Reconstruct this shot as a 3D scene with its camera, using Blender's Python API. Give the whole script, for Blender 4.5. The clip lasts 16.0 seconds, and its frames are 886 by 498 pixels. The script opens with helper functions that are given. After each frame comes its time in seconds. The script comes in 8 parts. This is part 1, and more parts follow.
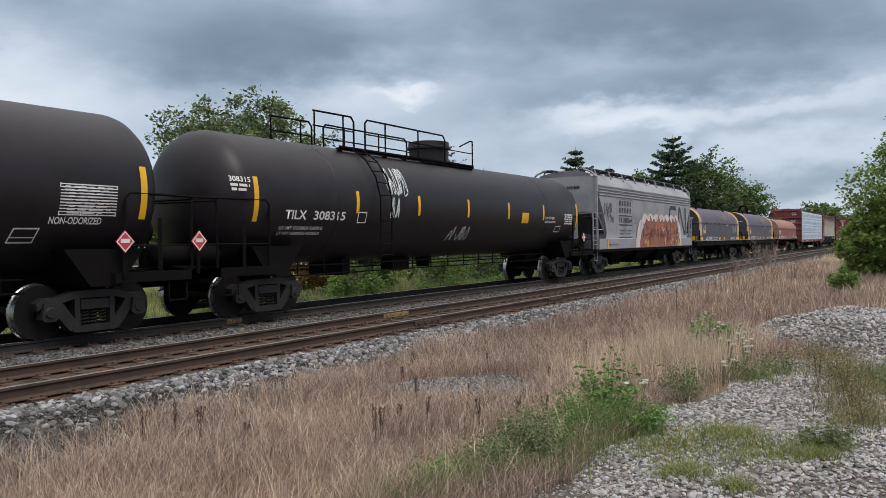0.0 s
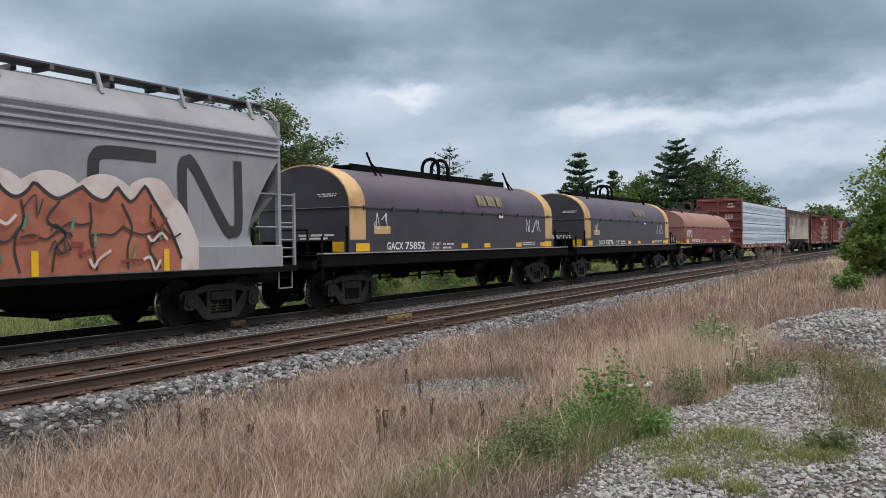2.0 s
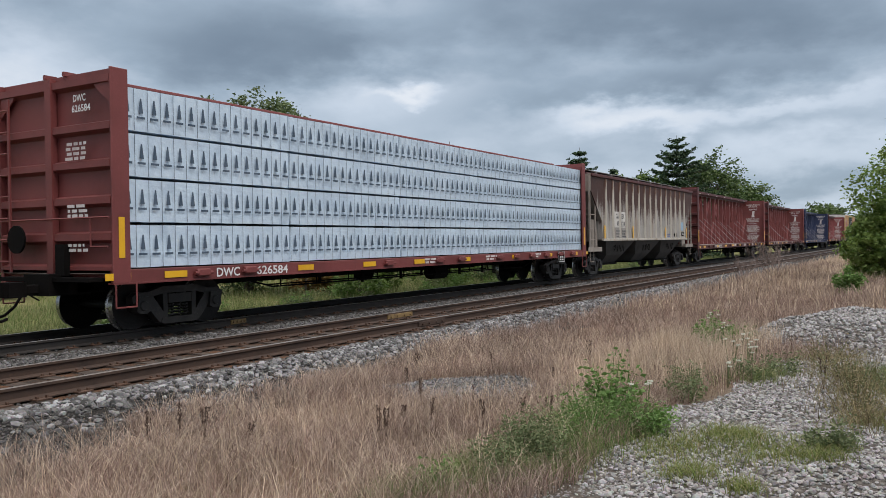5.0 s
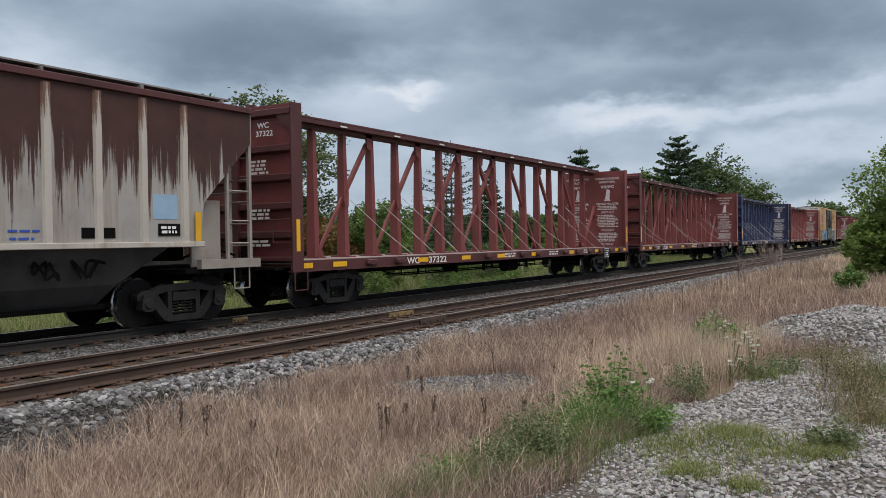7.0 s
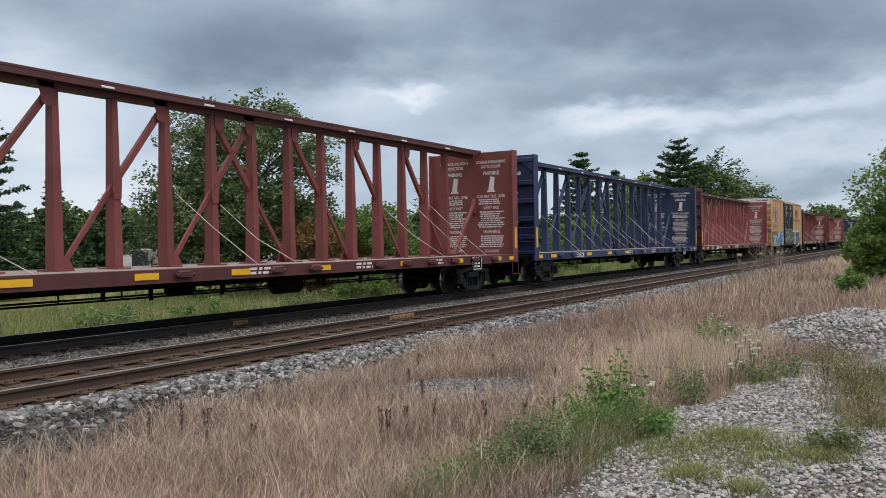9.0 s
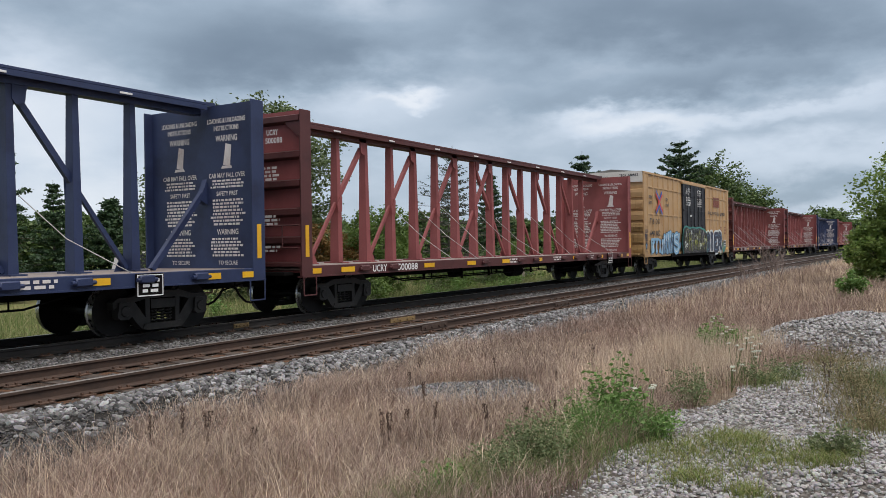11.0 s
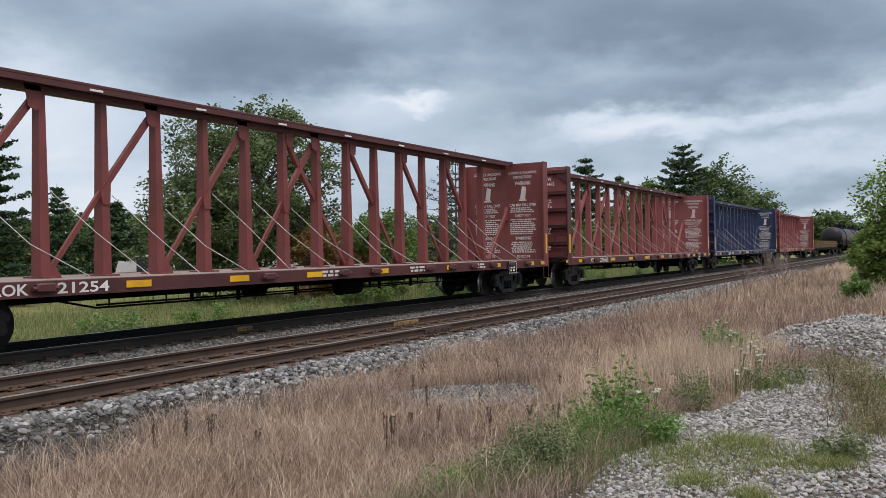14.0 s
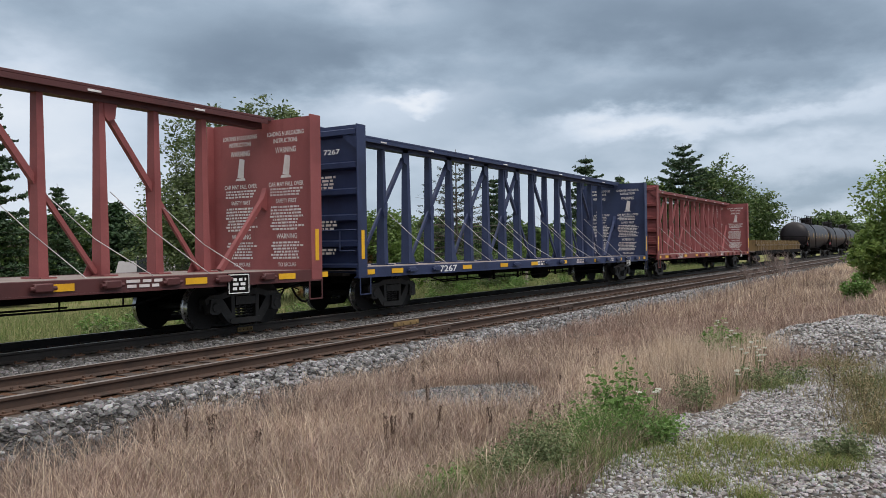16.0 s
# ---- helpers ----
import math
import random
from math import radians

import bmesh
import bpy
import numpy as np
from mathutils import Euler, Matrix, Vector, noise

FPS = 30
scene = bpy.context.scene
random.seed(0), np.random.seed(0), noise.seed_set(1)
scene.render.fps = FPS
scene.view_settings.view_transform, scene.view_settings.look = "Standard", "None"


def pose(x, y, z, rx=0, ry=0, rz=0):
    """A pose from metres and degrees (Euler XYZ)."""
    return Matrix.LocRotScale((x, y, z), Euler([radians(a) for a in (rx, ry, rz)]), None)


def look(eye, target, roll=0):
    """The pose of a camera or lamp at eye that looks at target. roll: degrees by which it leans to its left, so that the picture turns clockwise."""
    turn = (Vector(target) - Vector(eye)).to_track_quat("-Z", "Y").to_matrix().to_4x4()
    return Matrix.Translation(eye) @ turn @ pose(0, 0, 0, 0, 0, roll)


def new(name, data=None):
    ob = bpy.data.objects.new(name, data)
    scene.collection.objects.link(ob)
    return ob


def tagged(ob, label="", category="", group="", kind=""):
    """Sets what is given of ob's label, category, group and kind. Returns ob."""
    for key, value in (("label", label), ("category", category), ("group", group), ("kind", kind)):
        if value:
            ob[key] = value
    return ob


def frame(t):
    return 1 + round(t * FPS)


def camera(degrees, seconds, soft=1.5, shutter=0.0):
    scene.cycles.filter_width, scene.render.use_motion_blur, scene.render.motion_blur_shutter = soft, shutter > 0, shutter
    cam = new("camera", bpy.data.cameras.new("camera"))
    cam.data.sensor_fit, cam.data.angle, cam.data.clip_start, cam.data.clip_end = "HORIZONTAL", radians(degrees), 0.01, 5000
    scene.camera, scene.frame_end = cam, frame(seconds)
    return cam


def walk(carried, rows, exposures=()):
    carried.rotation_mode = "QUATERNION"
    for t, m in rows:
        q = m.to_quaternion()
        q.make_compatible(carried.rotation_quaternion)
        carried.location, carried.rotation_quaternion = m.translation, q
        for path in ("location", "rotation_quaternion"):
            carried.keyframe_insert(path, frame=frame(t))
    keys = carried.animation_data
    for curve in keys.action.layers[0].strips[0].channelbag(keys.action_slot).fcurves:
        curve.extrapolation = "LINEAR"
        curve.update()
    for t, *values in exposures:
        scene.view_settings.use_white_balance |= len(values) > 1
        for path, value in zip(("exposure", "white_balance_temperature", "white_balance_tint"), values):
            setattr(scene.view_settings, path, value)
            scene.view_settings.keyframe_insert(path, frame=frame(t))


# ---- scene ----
# x runs along the track (the train comes down it), y away from the camera, z = 0 is the top of the rails
EYE = (0.0, 0.0, 1.536)
SIDING, MAIN = 9.54, 13.52          # centre lines of the two tracks
SPEED, GAIN = 18.118, 0.0218        # of the train, m/s and m/s2
cam = camera(56.5, 16.0, 0.6)

# seconds, heading, tilt of the held camera
LOOKS = [
    (0, 30.383, -0.509), (0.5, 30.422, -0.497), (1, 30.461, -0.466), (1.5, 30.559, -0.419), (2, 30.626, -0.36),
    (2.5, 30.638, -0.321), (3, 30.646, -0.313), (3.5, 30.658, -0.309), (4, 30.646, -0.348), (6.5, 30.705, -0.576),
    (7, 30.732, -0.576), (7.5, 30.756, -0.576), (8, 30.74, -0.537), (8.5, 30.748, -0.458), (9, 30.756, -0.38),
    (11.5, 30.834, -0.105), (12, 30.854, -0.026), (12.5, 30.913, -0.026), (13, 30.944, 0.053), (13.5, 30.984, 0.072),
    (14, 31.031, 0.053), (14.5, 31.039, 0.053), (15, 31.078, 0.053), (15.5, 31.062, 0.053), (16, 31.046, 0.072),
]

def camera_row(t, heading, tilt):
    h, p = radians(heading), radians(tilt)
    eye = (EYE[0], EYE[1] + 0.0012 * (t - 9), EYE[2])
    to = (eye[0] + math.cos(h) * math.cos(p), eye[1] + math.sin(h) * math.cos(p), eye[2] + math.sin(p))
    return t, look(eye, to, -0.859)


walk(cam, [camera_row(*r) for r in LOOKS], [(0, 0.3), (4.2, 0.3), (6.3, 0.17), (7.2, 0.17), (8.0, 0.3), (16, 0.3)])
scene.view_settings.exposure = 0.3

# ---- light: an overcast evening sky, a very soft sun behind the clouds ----
SUN_UP, SUN_ROUND = 57, 248
ZENITH = 4.2


def overcast():
    w = bpy.data.worlds.new("overcast_sky")
    scene.world = w
    w.use_nodes = True
    nt = w.node_tree
    nt.nodes.clear()
    N, L = nt.nodes.new, nt.links.new
    out, bg = N("ShaderNodeOutputWorld"), N("ShaderNodeBackground")
    tc = N("ShaderNodeTexCoord")
    sky = N("ShaderNodeTexSky")
    sky.sky_type, sky.sun_disc = "NISHITA", False
    sky.sun_elevation, sky.sun_rotation = radians(SUN_UP), radians(SUN_ROUND)
    # clouds lie on a flat ceiling: the direction is divided by its height
    sep = N("ShaderNodeSeparateXYZ")
    L(tc.outputs["Generated"], sep.inputs[0])

    def m(op, a, b=None, c=None):
        n = N("ShaderNodeMath")
        n.operation = op
        for i, v in enumerate((a, b, c)):
            if v is None:
                continue
            if isinstance(v, (int, float)):
                n.inputs[i].default_value = v
            else:
                L(v, n.inputs[i])
        return n.outputs[0]

    up = m("MAXIMUM", sep.outputs[2], 0.0)
    h = m("ADD", up, 0.25)
    com = N("ShaderNodeCombineXYZ")
    L(m("DIVIDE", sep.outputs[0], h), com.inputs[0])
    L(m("DIVIDE", sep.outputs[1], h), com.inputs[1])

    def cloud(scale, detail, rough, shift, dist=0.2):
        mp = N("ShaderNodeMapping")
        mp.inputs["Location"].default_value = shift
        mp.inputs["Rotation"].default_value = (0, 0, radians(-30.7))
        mp.inputs["Scale"].default_value = (1.0, 0.6, 1.0)
        L(com.outputs[0], mp.inputs[0])
        n = N("ShaderNodeTexNoise")
        n.inputs["Scale"].default_value, n.inputs["Detail"].default_value = scale, detail
        n.inputs["Roughness"].default_value, n.inputs["Distortion"].default_value = rough, dist
        L(mp.outputs[0], n.inputs["Vector"])
        return n.outputs["Fac"]

    big = cloud(0.62, 3, 0.5, (3.1, 1.7, 0))

    def puff(scale, detail, shift):
        mp = N("ShaderNodeMapping")
        mp.inputs["Location"].default_value = shift
        mp.inputs["Scale"].default_value = (1.0, 1.0, 2.3)
        L(tc.outputs["Generated"], mp.inputs[0])
        n = N("ShaderNodeTexNoise")
        n.inputs["Scale"].default_value, n.inputs["Detail"].default_value, n.inputs["Roughness"].default_value = scale, detail, 0.55
        L(mp.outputs[0], n.inputs["Vector"])
        return n.outputs["Fac"]

    fine, wisp = puff(4.6, 7, (0.4, 5.2, 2.0)), puff(13.0, 5, (7.3, 0.2, 1.0))
    mass = m("ADD", m("MULTIPLY", big, 0.34), m("MULTIPLY", fine, 0.26))
    mass = m("ADD", mass, m("MULTIPLY_ADD", wisp, 0.07, 0.152))
    # thicker overhead, thinner to the horizon
    mass = m("ADD", mass, m("MULTIPLY", m("SUBTRACT", up, 0.18), 0.30))
    # thin and thick places in the cover down the line: aside, up, half-width, half-height, slant, how thin
    ahead, left = radians(30.7), radians(120.7)
    fwd = m("MAXIMUM", m("ADD", m("MULTIPLY", sep.outputs[0], math.cos(ahead)), m("MULTIPLY", sep.outputs[1], math.sin(ahead))), 0.1)
    aside = m("DIVIDE", m("ADD", m("MULTIPLY", sep.outputs[0], math.cos(left)), m("MULTIPLY", sep.outputs[1], math.sin(left))), fwd)
    high_ = m("DIVIDE", sep.outputs[2], fwd)
    aside = m("ADD", aside, m("MULTIPLY", m("SUBTRACT", fine, 0.5), 0.22))
    high_ = m("ADD", high_, m("MULTIPLY", m("SUBTRACT", wisp, 0.5), 0.07))
    high_ = m("ADD", high_, m("MULTIPLY", m("SUBTRACT", fine, 0.5), 0.05))
    for a, h0, w, t, slant, thin in ((0.035, 0.180, 0.050, 0.014, 0.0, 0.10), (0.07, 0.172, 0.13, 0.04, 0.0, 0.055), (0.50, 0.19, 0.20, 0.075, 0.0, 0.09), (0.42, 0.06, 0.34, 0.10, 0.0, 0.07),
                                     (-0.23, 0.145, 0.12, 0.025, -0.1, 0.09), (-0.38, 0.152, 0.24, 0.016, -0.14, 0.07), (-0.46, 0.105, 0.20, 0.035, 0.0, 0.05), (0.06, 0.29, 0.09, 0.04, 0.0, 0.05),
                                     (0.25, 0.235, 0.27, 0.065, -0.08, -0.075), (-0.36, 0.265, 0.34, 0.07, 0.05, -0.08), (-0.28, 0.185, 0.26, 0.022, -0.1, -0.05), (-0.46, 0.062, 0.16, 0.025, 0.0, -0.06)):
        u = m("DIVIDE", m("SUBTRACT", aside, a), w)
        v = m("DIVIDE", m("SUBTRACT", m("SUBTRACT", high_, h0), m("MULTIPLY", m("SUBTRACT", aside, a), slant)), t)
        near = N("ShaderNodeMapRange")
        near.interpolation_type = "SMOOTHSTEP"
        near.inputs[1].default_value, near.inputs[2].default_value = 0.0, 1.25
        near.inputs[3].default_value, near.inputs[4].default_value = thin * 1.4, 0.0
        L(m("SQRT", m("ADD", m("MULTIPLY", u, u), m("MULTIPLY", v, v))), near.inputs[0])
        mass = m("SUBTRACT", mass, near.outputs[0])
    ramp = N("ShaderNodeValToRGB")
    L(mass, ramp.inputs[0])
    e = ramp.color_ramp.elements
    e[0].position, e[0].color = 0.31, (0.66, 0.70, 0.76, 1)
    e[1].position, e[1].color = 0.68, (0.135, 0.180, 0.240, 1)
    for pos, col in ((0.41, (0.490, 0.560, 0.655, 1)), (0.52, (0.285, 0.358, 0.445, 1)), (0.60, (0.185, 0.240, 0.310, 1))):
        k = e.new(pos)
        k.color = col
    scl = N("ShaderNodeMixRGB")
    scl.blend_type, scl.inputs[0].default_value = "MIX", 0.06
    dim = N("ShaderNodeMixRGB")
    dim.blend_type, dim.inputs[0].default_value = "MULTIPLY", 1.0
    dim.inputs[2].default_value = (0.1, 0.1, 0.1, 1)
    L(sky.outputs[0], dim.inputs[1])
    L(ramp.outputs[0], scl.inputs[1])
    L(dim.outputs[0], scl.inputs[2])
    # high up the cover is one plain warm grey
    high, plain = N("ShaderNodeMapRange"), N("ShaderNodeMixRGB")
    high.inputs[1].default_value, high.inputs[2].default_value = 0.30, 0.60
    L(up, high.inputs[0])
    L(high.outputs[0], plain.inputs[0])
    L(scl.outputs[0], plain.inputs[1])
    plain.inputs[2].default_value = (0.308, 0.304, 0.306, 1)
    L(plain.outputs[0], bg.inputs[0])
    # an overcast sky is about three times as bright overhead as at the horizon
    zen = N("ShaderNodeMapRange")
    zen.interpolation_type = "SMOOTHSTEP"
    zen.inputs[1].default_value, zen.inputs[2].default_value = 0.28, 0.95
    zen.inputs[3].default_value, zen.inputs[4].default_value = 1.0, ZENITH
    L(up, zen.inputs[0])
    L(zen.outputs[0], bg.inputs[1])
    L(bg.outputs[0], out.inputs[0])


overcast()
sun = new("sun", bpy.data.lights.new("sun", "SUN"))
sun.data.energy, sun.data.angle, sun.data.color = 1.5, radians(30), (1.0, 0.95, 0.90)
sun.matrix_world = look((0, 0, 50), (12, 30, 0))

# ---- mesh and material helpers ----
class Shape:
    """Gathers simple forms into one mesh."""

    def __init__(self):
        self.v, self.f = [], []

    def add(self, verts, faces):
        n = len(self.v)
        self.v += [tuple(v) for v in verts]
        self.f += [tuple(i + n for i in f) for f in faces]
        return self

    def box(self, x0, x1, y0, y1, z0, z1, b=0.0):
        """A box; b: a chamfer along all its edges."""
        if b <= 0:
            return self.add([(x, y, z) for x in (x0, x1) for y in (y0, y1) for z in (z0, z1)],
                            [(0, 1, 3, 2), (4, 6, 7, 5), (0, 4, 5, 1), (2, 3, 7, 6), (0, 2, 6, 4), (1, 5, 7, 3)])
        bm = bmesh.new()
        bmesh.ops.create_cube(bm, size=1.0)
        for v in bm.verts:
            v.co = Vector(((x0 + x1) / 2 + v.co.x * (x1 - x0), (y0 + y1) / 2 + v.co.y * (y1 - y0), (z0 + z1) / 2 + v.co.z * (z1 - z0)))
        bmesh.ops.bevel(bm, geom=list(bm.edges), offset=b, segments=1, affect="EDGES")
        bm.verts.index_update()
        self.add([v.co[:] for v in bm.verts], [[v.index for v in f.verts] for f in bm.faces])
        bm.free()
        return self

    def prism(self, pts, a, b, axis="y", closed=True):
        """A profile swept from a to b. axis y: points are (x, z); axis x: (y, z); axis z: (x, y)."""
        n = len(pts)
        put = {"y": lambda p, t: (p[0], t, p[1]), "x": lambda p, t: (t, p[0], p[1]), "z": lambda p, t: (p[0], p[1], t)}[axis]
        v = [put(p, a) for p in pts] + [put(p, b) for p in pts]
        f = [(i, (i + 1) % n, n + (i + 1) % n, n + i) for i in range(n if closed else n - 1)]
        if closed:
            f += [tuple(range(n - 1, -1, -1)), tuple(range(n, 2 * n))]
        return self.add(v, f)

    def tube(self, a, b, r, n=8, r2=None):
        a, b = Vector(a), Vector(b)
        q = (b - a).to_track_quat("Z", "Y")
        r2 = r if r2 is None else r2
        ring = [q @ Vector((math.cos(2 * math.pi * i / n), math.sin(2 * math.pi * i / n), 0)) for i in range(n)]
        v = [a + c * r for c in ring] + [b + c * r2 for c in ring]
        f = [(i, (i + 1) % n, n + (i + 1) % n, n + i) for i in range(n)] + [tuple(range(n - 1, -1, -1)), tuple(range(n, 2 * n))]
        return self.add(v, f)

    def path(self, pts, r, n=6):
        for a, b in zip(pts, pts[1:]):
            self.tube(a, b, r, n)
        return self

    def beam(self, a, b, w, h, side=(0, 1, 0)):
        """A bar of section w x h from a to b; w runs along side."""
        a, b, s = Vector(a), Vector(b), Vector(side)
        d = (b - a).normalized()
        s = (s - d * s.dot(d)).normalized()
        u = d.cross(s)
        c = [s * (i * w / 2) + u * (j * h / 2) for i, j in ((-1, -1), (1, -1), (1, 1), (-1, 1))]
        return self.add([a + k for k in c] + [b + k for k in c],
                        [(0, 1, 5, 4), (1, 2, 6, 5), (2, 3, 7, 6), (3, 0, 4, 7), (3, 2, 1, 0), (4, 5, 6, 7)])

    def lathe(self, prof, c, axis="y", n=20):
        """A turned form: prof is (along, radius) round the axis through c."""
        v = []
        for t, r in prof:
            for i in range(n):
                a = 2 * math.pi * i / n
                p, q = r * math.cos(a), r * math.sin(a)
                v.append({"y": (c[0] + p, c[1] + t, c[2] + q), "x": (c[0] + t, c[1] + p, c[2] + q), "z": (c[0] + p, c[1] + q, c[2] + t)}[axis])
        f = [(k * n + i, k * n + (i + 1) % n, (k + 1) * n + (i + 1) % n, (k + 1) * n + i) for k in range(len(prof) - 1) for i in range(n)]
        f += [tuple(range(n - 1, -1, -1)), tuple(range((len(prof) - 1) * n, len(prof) * n))]
        return self.add(v, f)

    def mesh(self, name, mat, smooth=None):
        me = bpy.data.meshes.new(name)
        me.from_pydata(self.v, [], self.f)
        bm = bmesh.new()
        bm.from_mesh(me)
        bmesh.ops.recalc_face_normals(bm, faces=bm.faces)
        bm.to_mesh(me)
        bm.free()
        for m in mat if isinstance(mat, (list, tuple)) else [mat]:
            me.materials.append(m)
        if smooth:
            me.shade_smooth()
            me.set_sharp_from_angle(angle=radians(smooth))
        return me


def part(name, shape, mat, parent, label="", smooth=None, at=None):
    """Links a Shape (or a mesh) as one object under a thing or a part."""
    me = shape.mesh(name, mat, smooth) if isinstance(shape, Shape) else shape
    ob = new(name, me)
    ob.parent = parent
    if at is not None:
        ob.location = at
    return tagged(ob, label)


def surface(name, base, dark=None, rough=0.7, metal=0.0, grain=40.0, blotch=1.2, bump=0.15, light=None, streak=0.0, amount=0.5, spec=0.5):
    """A painted or natural surface: two scales of stain between dark, base and light, optional runs down the sides, and fine relief."""
    m = bpy.data.materials.new(name)
    m.use_nodes = True
    nt = m.node_tree
    N, L = nt.nodes.new, nt.links.new
    b = nt.nodes["Principled BSDF"]
    b.inputs["Roughness"].default_value, b.inputs["Metallic"].default_value = rough, metal
    b.inputs["Specular IOR Level"].default_value = spec
    tc, info = N("ShaderNodeTexCoord"), N("ShaderNodeObjectInfo")
    off = N("ShaderNodeVectorMath")
    off.operation = "MULTIPLY_ADD"
    com = N("ShaderNodeCombineXYZ")
    for i in range(3):
        L(info.outputs["Random"], com.inputs[i])
    L(com.outputs[0], off.inputs[0])
    off.inputs[1].default_value = (37.0, 53.0, 11.0)
    L(tc.outputs["Object"], off.inputs[2])

    def tex(scale, detail=5.0, squash=(1, 1, 1)):
        mp = N("ShaderNodeMapping")
        mp.inputs["Scale"].default_value = squash
        L(off.outputs[0], mp.inputs[0])
        n = N("ShaderNodeTexNoise")
        n.inputs["Scale"].default_value, n.inputs["Detail"].default_value = scale, detail
        n.inputs["Roughness"].default_value = 0.6
        L(mp.outputs[0], n.inputs["Vector"])
        return n.outputs["Fac"]

    def mix(fac, a, c, lo=0.4, hi=0.62):
        r = N("ShaderNodeMapRange")
        r.inputs[1].default_value, r.inputs[2].default_value = lo, hi
        L(fac, r.inputs[0])
        k = N("ShaderNodeMixRGB")
        L(r.outputs[0], k.inputs[0])
        for i, v in ((1, a), (2, c)):
            if isinstance(v, tuple):
                k.inputs[i].default_value = (*v, 1)
            else:
                L(v, k.inputs[i])
        return k.outputs[0]

    dark = dark or tuple(c * (1 - amount) for c in base)
    light = light or tuple(min(1, c * (1 + 0.4 * amount)) for c in base)
    big, small = tex(blotch), tex(grain)
    col = mix(big, base, dark, 0.48, 0.72)
    col = mix(small, col, mix(big, light, base), 0.5, 0.8)
    if streak:
        run = tex(1.0, 6.0, (9.0, 9.0, 0.35))
        col = mix(run, col, dark, 0.72 - 0.3 * streak, 0.8)
    L(col, b.inputs["Base Color"])
    rr = N("ShaderNodeMapRange")
    rr.inputs[3].default_value, rr.inputs[4].default_value = max(0.05, rough - 0.15), min(1, rough + 0.12)
    L(small, rr.inputs[0])
    L(rr.outputs[0], b.inputs["Roughness"])
    if bump:
        bp = N("ShaderNodeBump")
        bp.inputs["Strength"].default_value, bp.inputs["Distance"].default_value = bump, 0.02
        L(small, bp.inputs["Height"])
        L(bp.outputs[0], b.inputs["Normal"])
    return m

# ---- ground, tracks ----
def leafy(name, ramp, rough=0.7, through_light=0.25, spec=0.25):
    """Blades and leaves: each one takes its colour from the ramp; some light passes through."""
    m = bpy.data.materials.new(name)
    m.use_nodes = True
    nt = m.node_tree
    N, L = nt.nodes.new, nt.links.new
    b, out = nt.nodes["Principled BSDF"], nt.nodes["Material Output"]
    geo, cr = N("ShaderNodeNewGeometry"), N("ShaderNodeValToRGB")
    L(geo.outputs["Random Per Island"], cr.inputs[0])
    e = cr.color_ramp.elements
    e[0].position, e[0].color = 0.0, (*ramp[0], 1)
    e[1].position, e[1].color = 1.0, (*ramp[-1], 1)
    for i, c in enumerate(ramp[1:-1]):
        e.new((i + 1) / (len(ramp) - 1)).color = (*c, 1)
    # patches of tint over the ground or crown
    tc, n = N("ShaderNodeTexCoord"), N("ShaderNodeTexNoise")
    n.inputs["Scale"].default_value, n.inputs["Detail"].default_value = 0.9, 4
    L(tc.outputs["Object"], n.inputs["Vector"])
    hs = N("ShaderNodeHueSaturation")
    mr = N("ShaderNodeMapRange")
    mr.inputs[1].default_value, mr.inputs[2].default_value, mr.inputs[3].default_value, mr.inputs[4].default_value = 0.3, 0.7, 0.72, 1.25
    L(n.outputs["Fac"], mr.inputs[0])
    L(mr.outputs[0], hs.inputs["Value"])
    L(cr.outputs[0], hs.inputs["Color"])
    L(hs.outputs[0], b.inputs["Base Color"])
    b.inputs["Roughness"].default_value, b.inputs["Specular IOR Level"].default_value = rough, spec
    tr, mx = N("ShaderNodeBsdfTranslucent"), N("ShaderNodeMixShader")
    L(hs.outputs[0], tr.inputs[0])
    mx.inputs[0].default_value = through_light
    L(b.outputs[0], mx.inputs[1])
    L(tr.outputs[0], mx.inputs[2])
    L(mx.outputs[0], out.inputs[0])
    return m


def stone_paint(name, ramp, rough=0.85):
    m = bpy.data.materials.new(name)
    m.use_nodes = True
    nt = m.node_tree
    N, L = nt.nodes.new, nt.links.new
    b = nt.nodes["Principled BSDF"]
    geo, cr, tc, n, mx = N("ShaderNodeNewGeometry"), N("ShaderNodeValToRGB"), N("ShaderNodeTexCoord"), N("ShaderNodeTexNoise"), N("ShaderNodeMixRGB")
    L(geo.outputs["Random Per Island"], cr.inputs[0])
    e = cr.color_ramp.elements
    e[0].color, e[1].color = (*ramp[0], 1), (*ramp[-1], 1)
    for i, c in enumerate(ramp[1:-1]):
        e.new((i + 1) / (len(ramp) - 1)).color = (*c, 1)
    n.inputs["Scale"].default_value, n.inputs["Detail"].default_value = 35, 5
    L(tc.outputs["Object"], n.inputs["Vector"])
    mx.blend_type = "MULTIPLY"
    mx.inputs[0].default_value = 0.6
    L(cr.outputs[0], mx.inputs[1])
    L(n.outputs["Color"], mx.inputs[2])
    g = N("ShaderNodeHueSaturation")
    g.inputs["Saturation"].default_value, g.inputs["Value"].default_value = 0.75, 1.5
    L(mx.outputs[0], g.inputs["Color"])
    L(g.outputs[0], b.inputs["Base Color"])
    b.inputs["Roughness"].default_value = rough
    return m


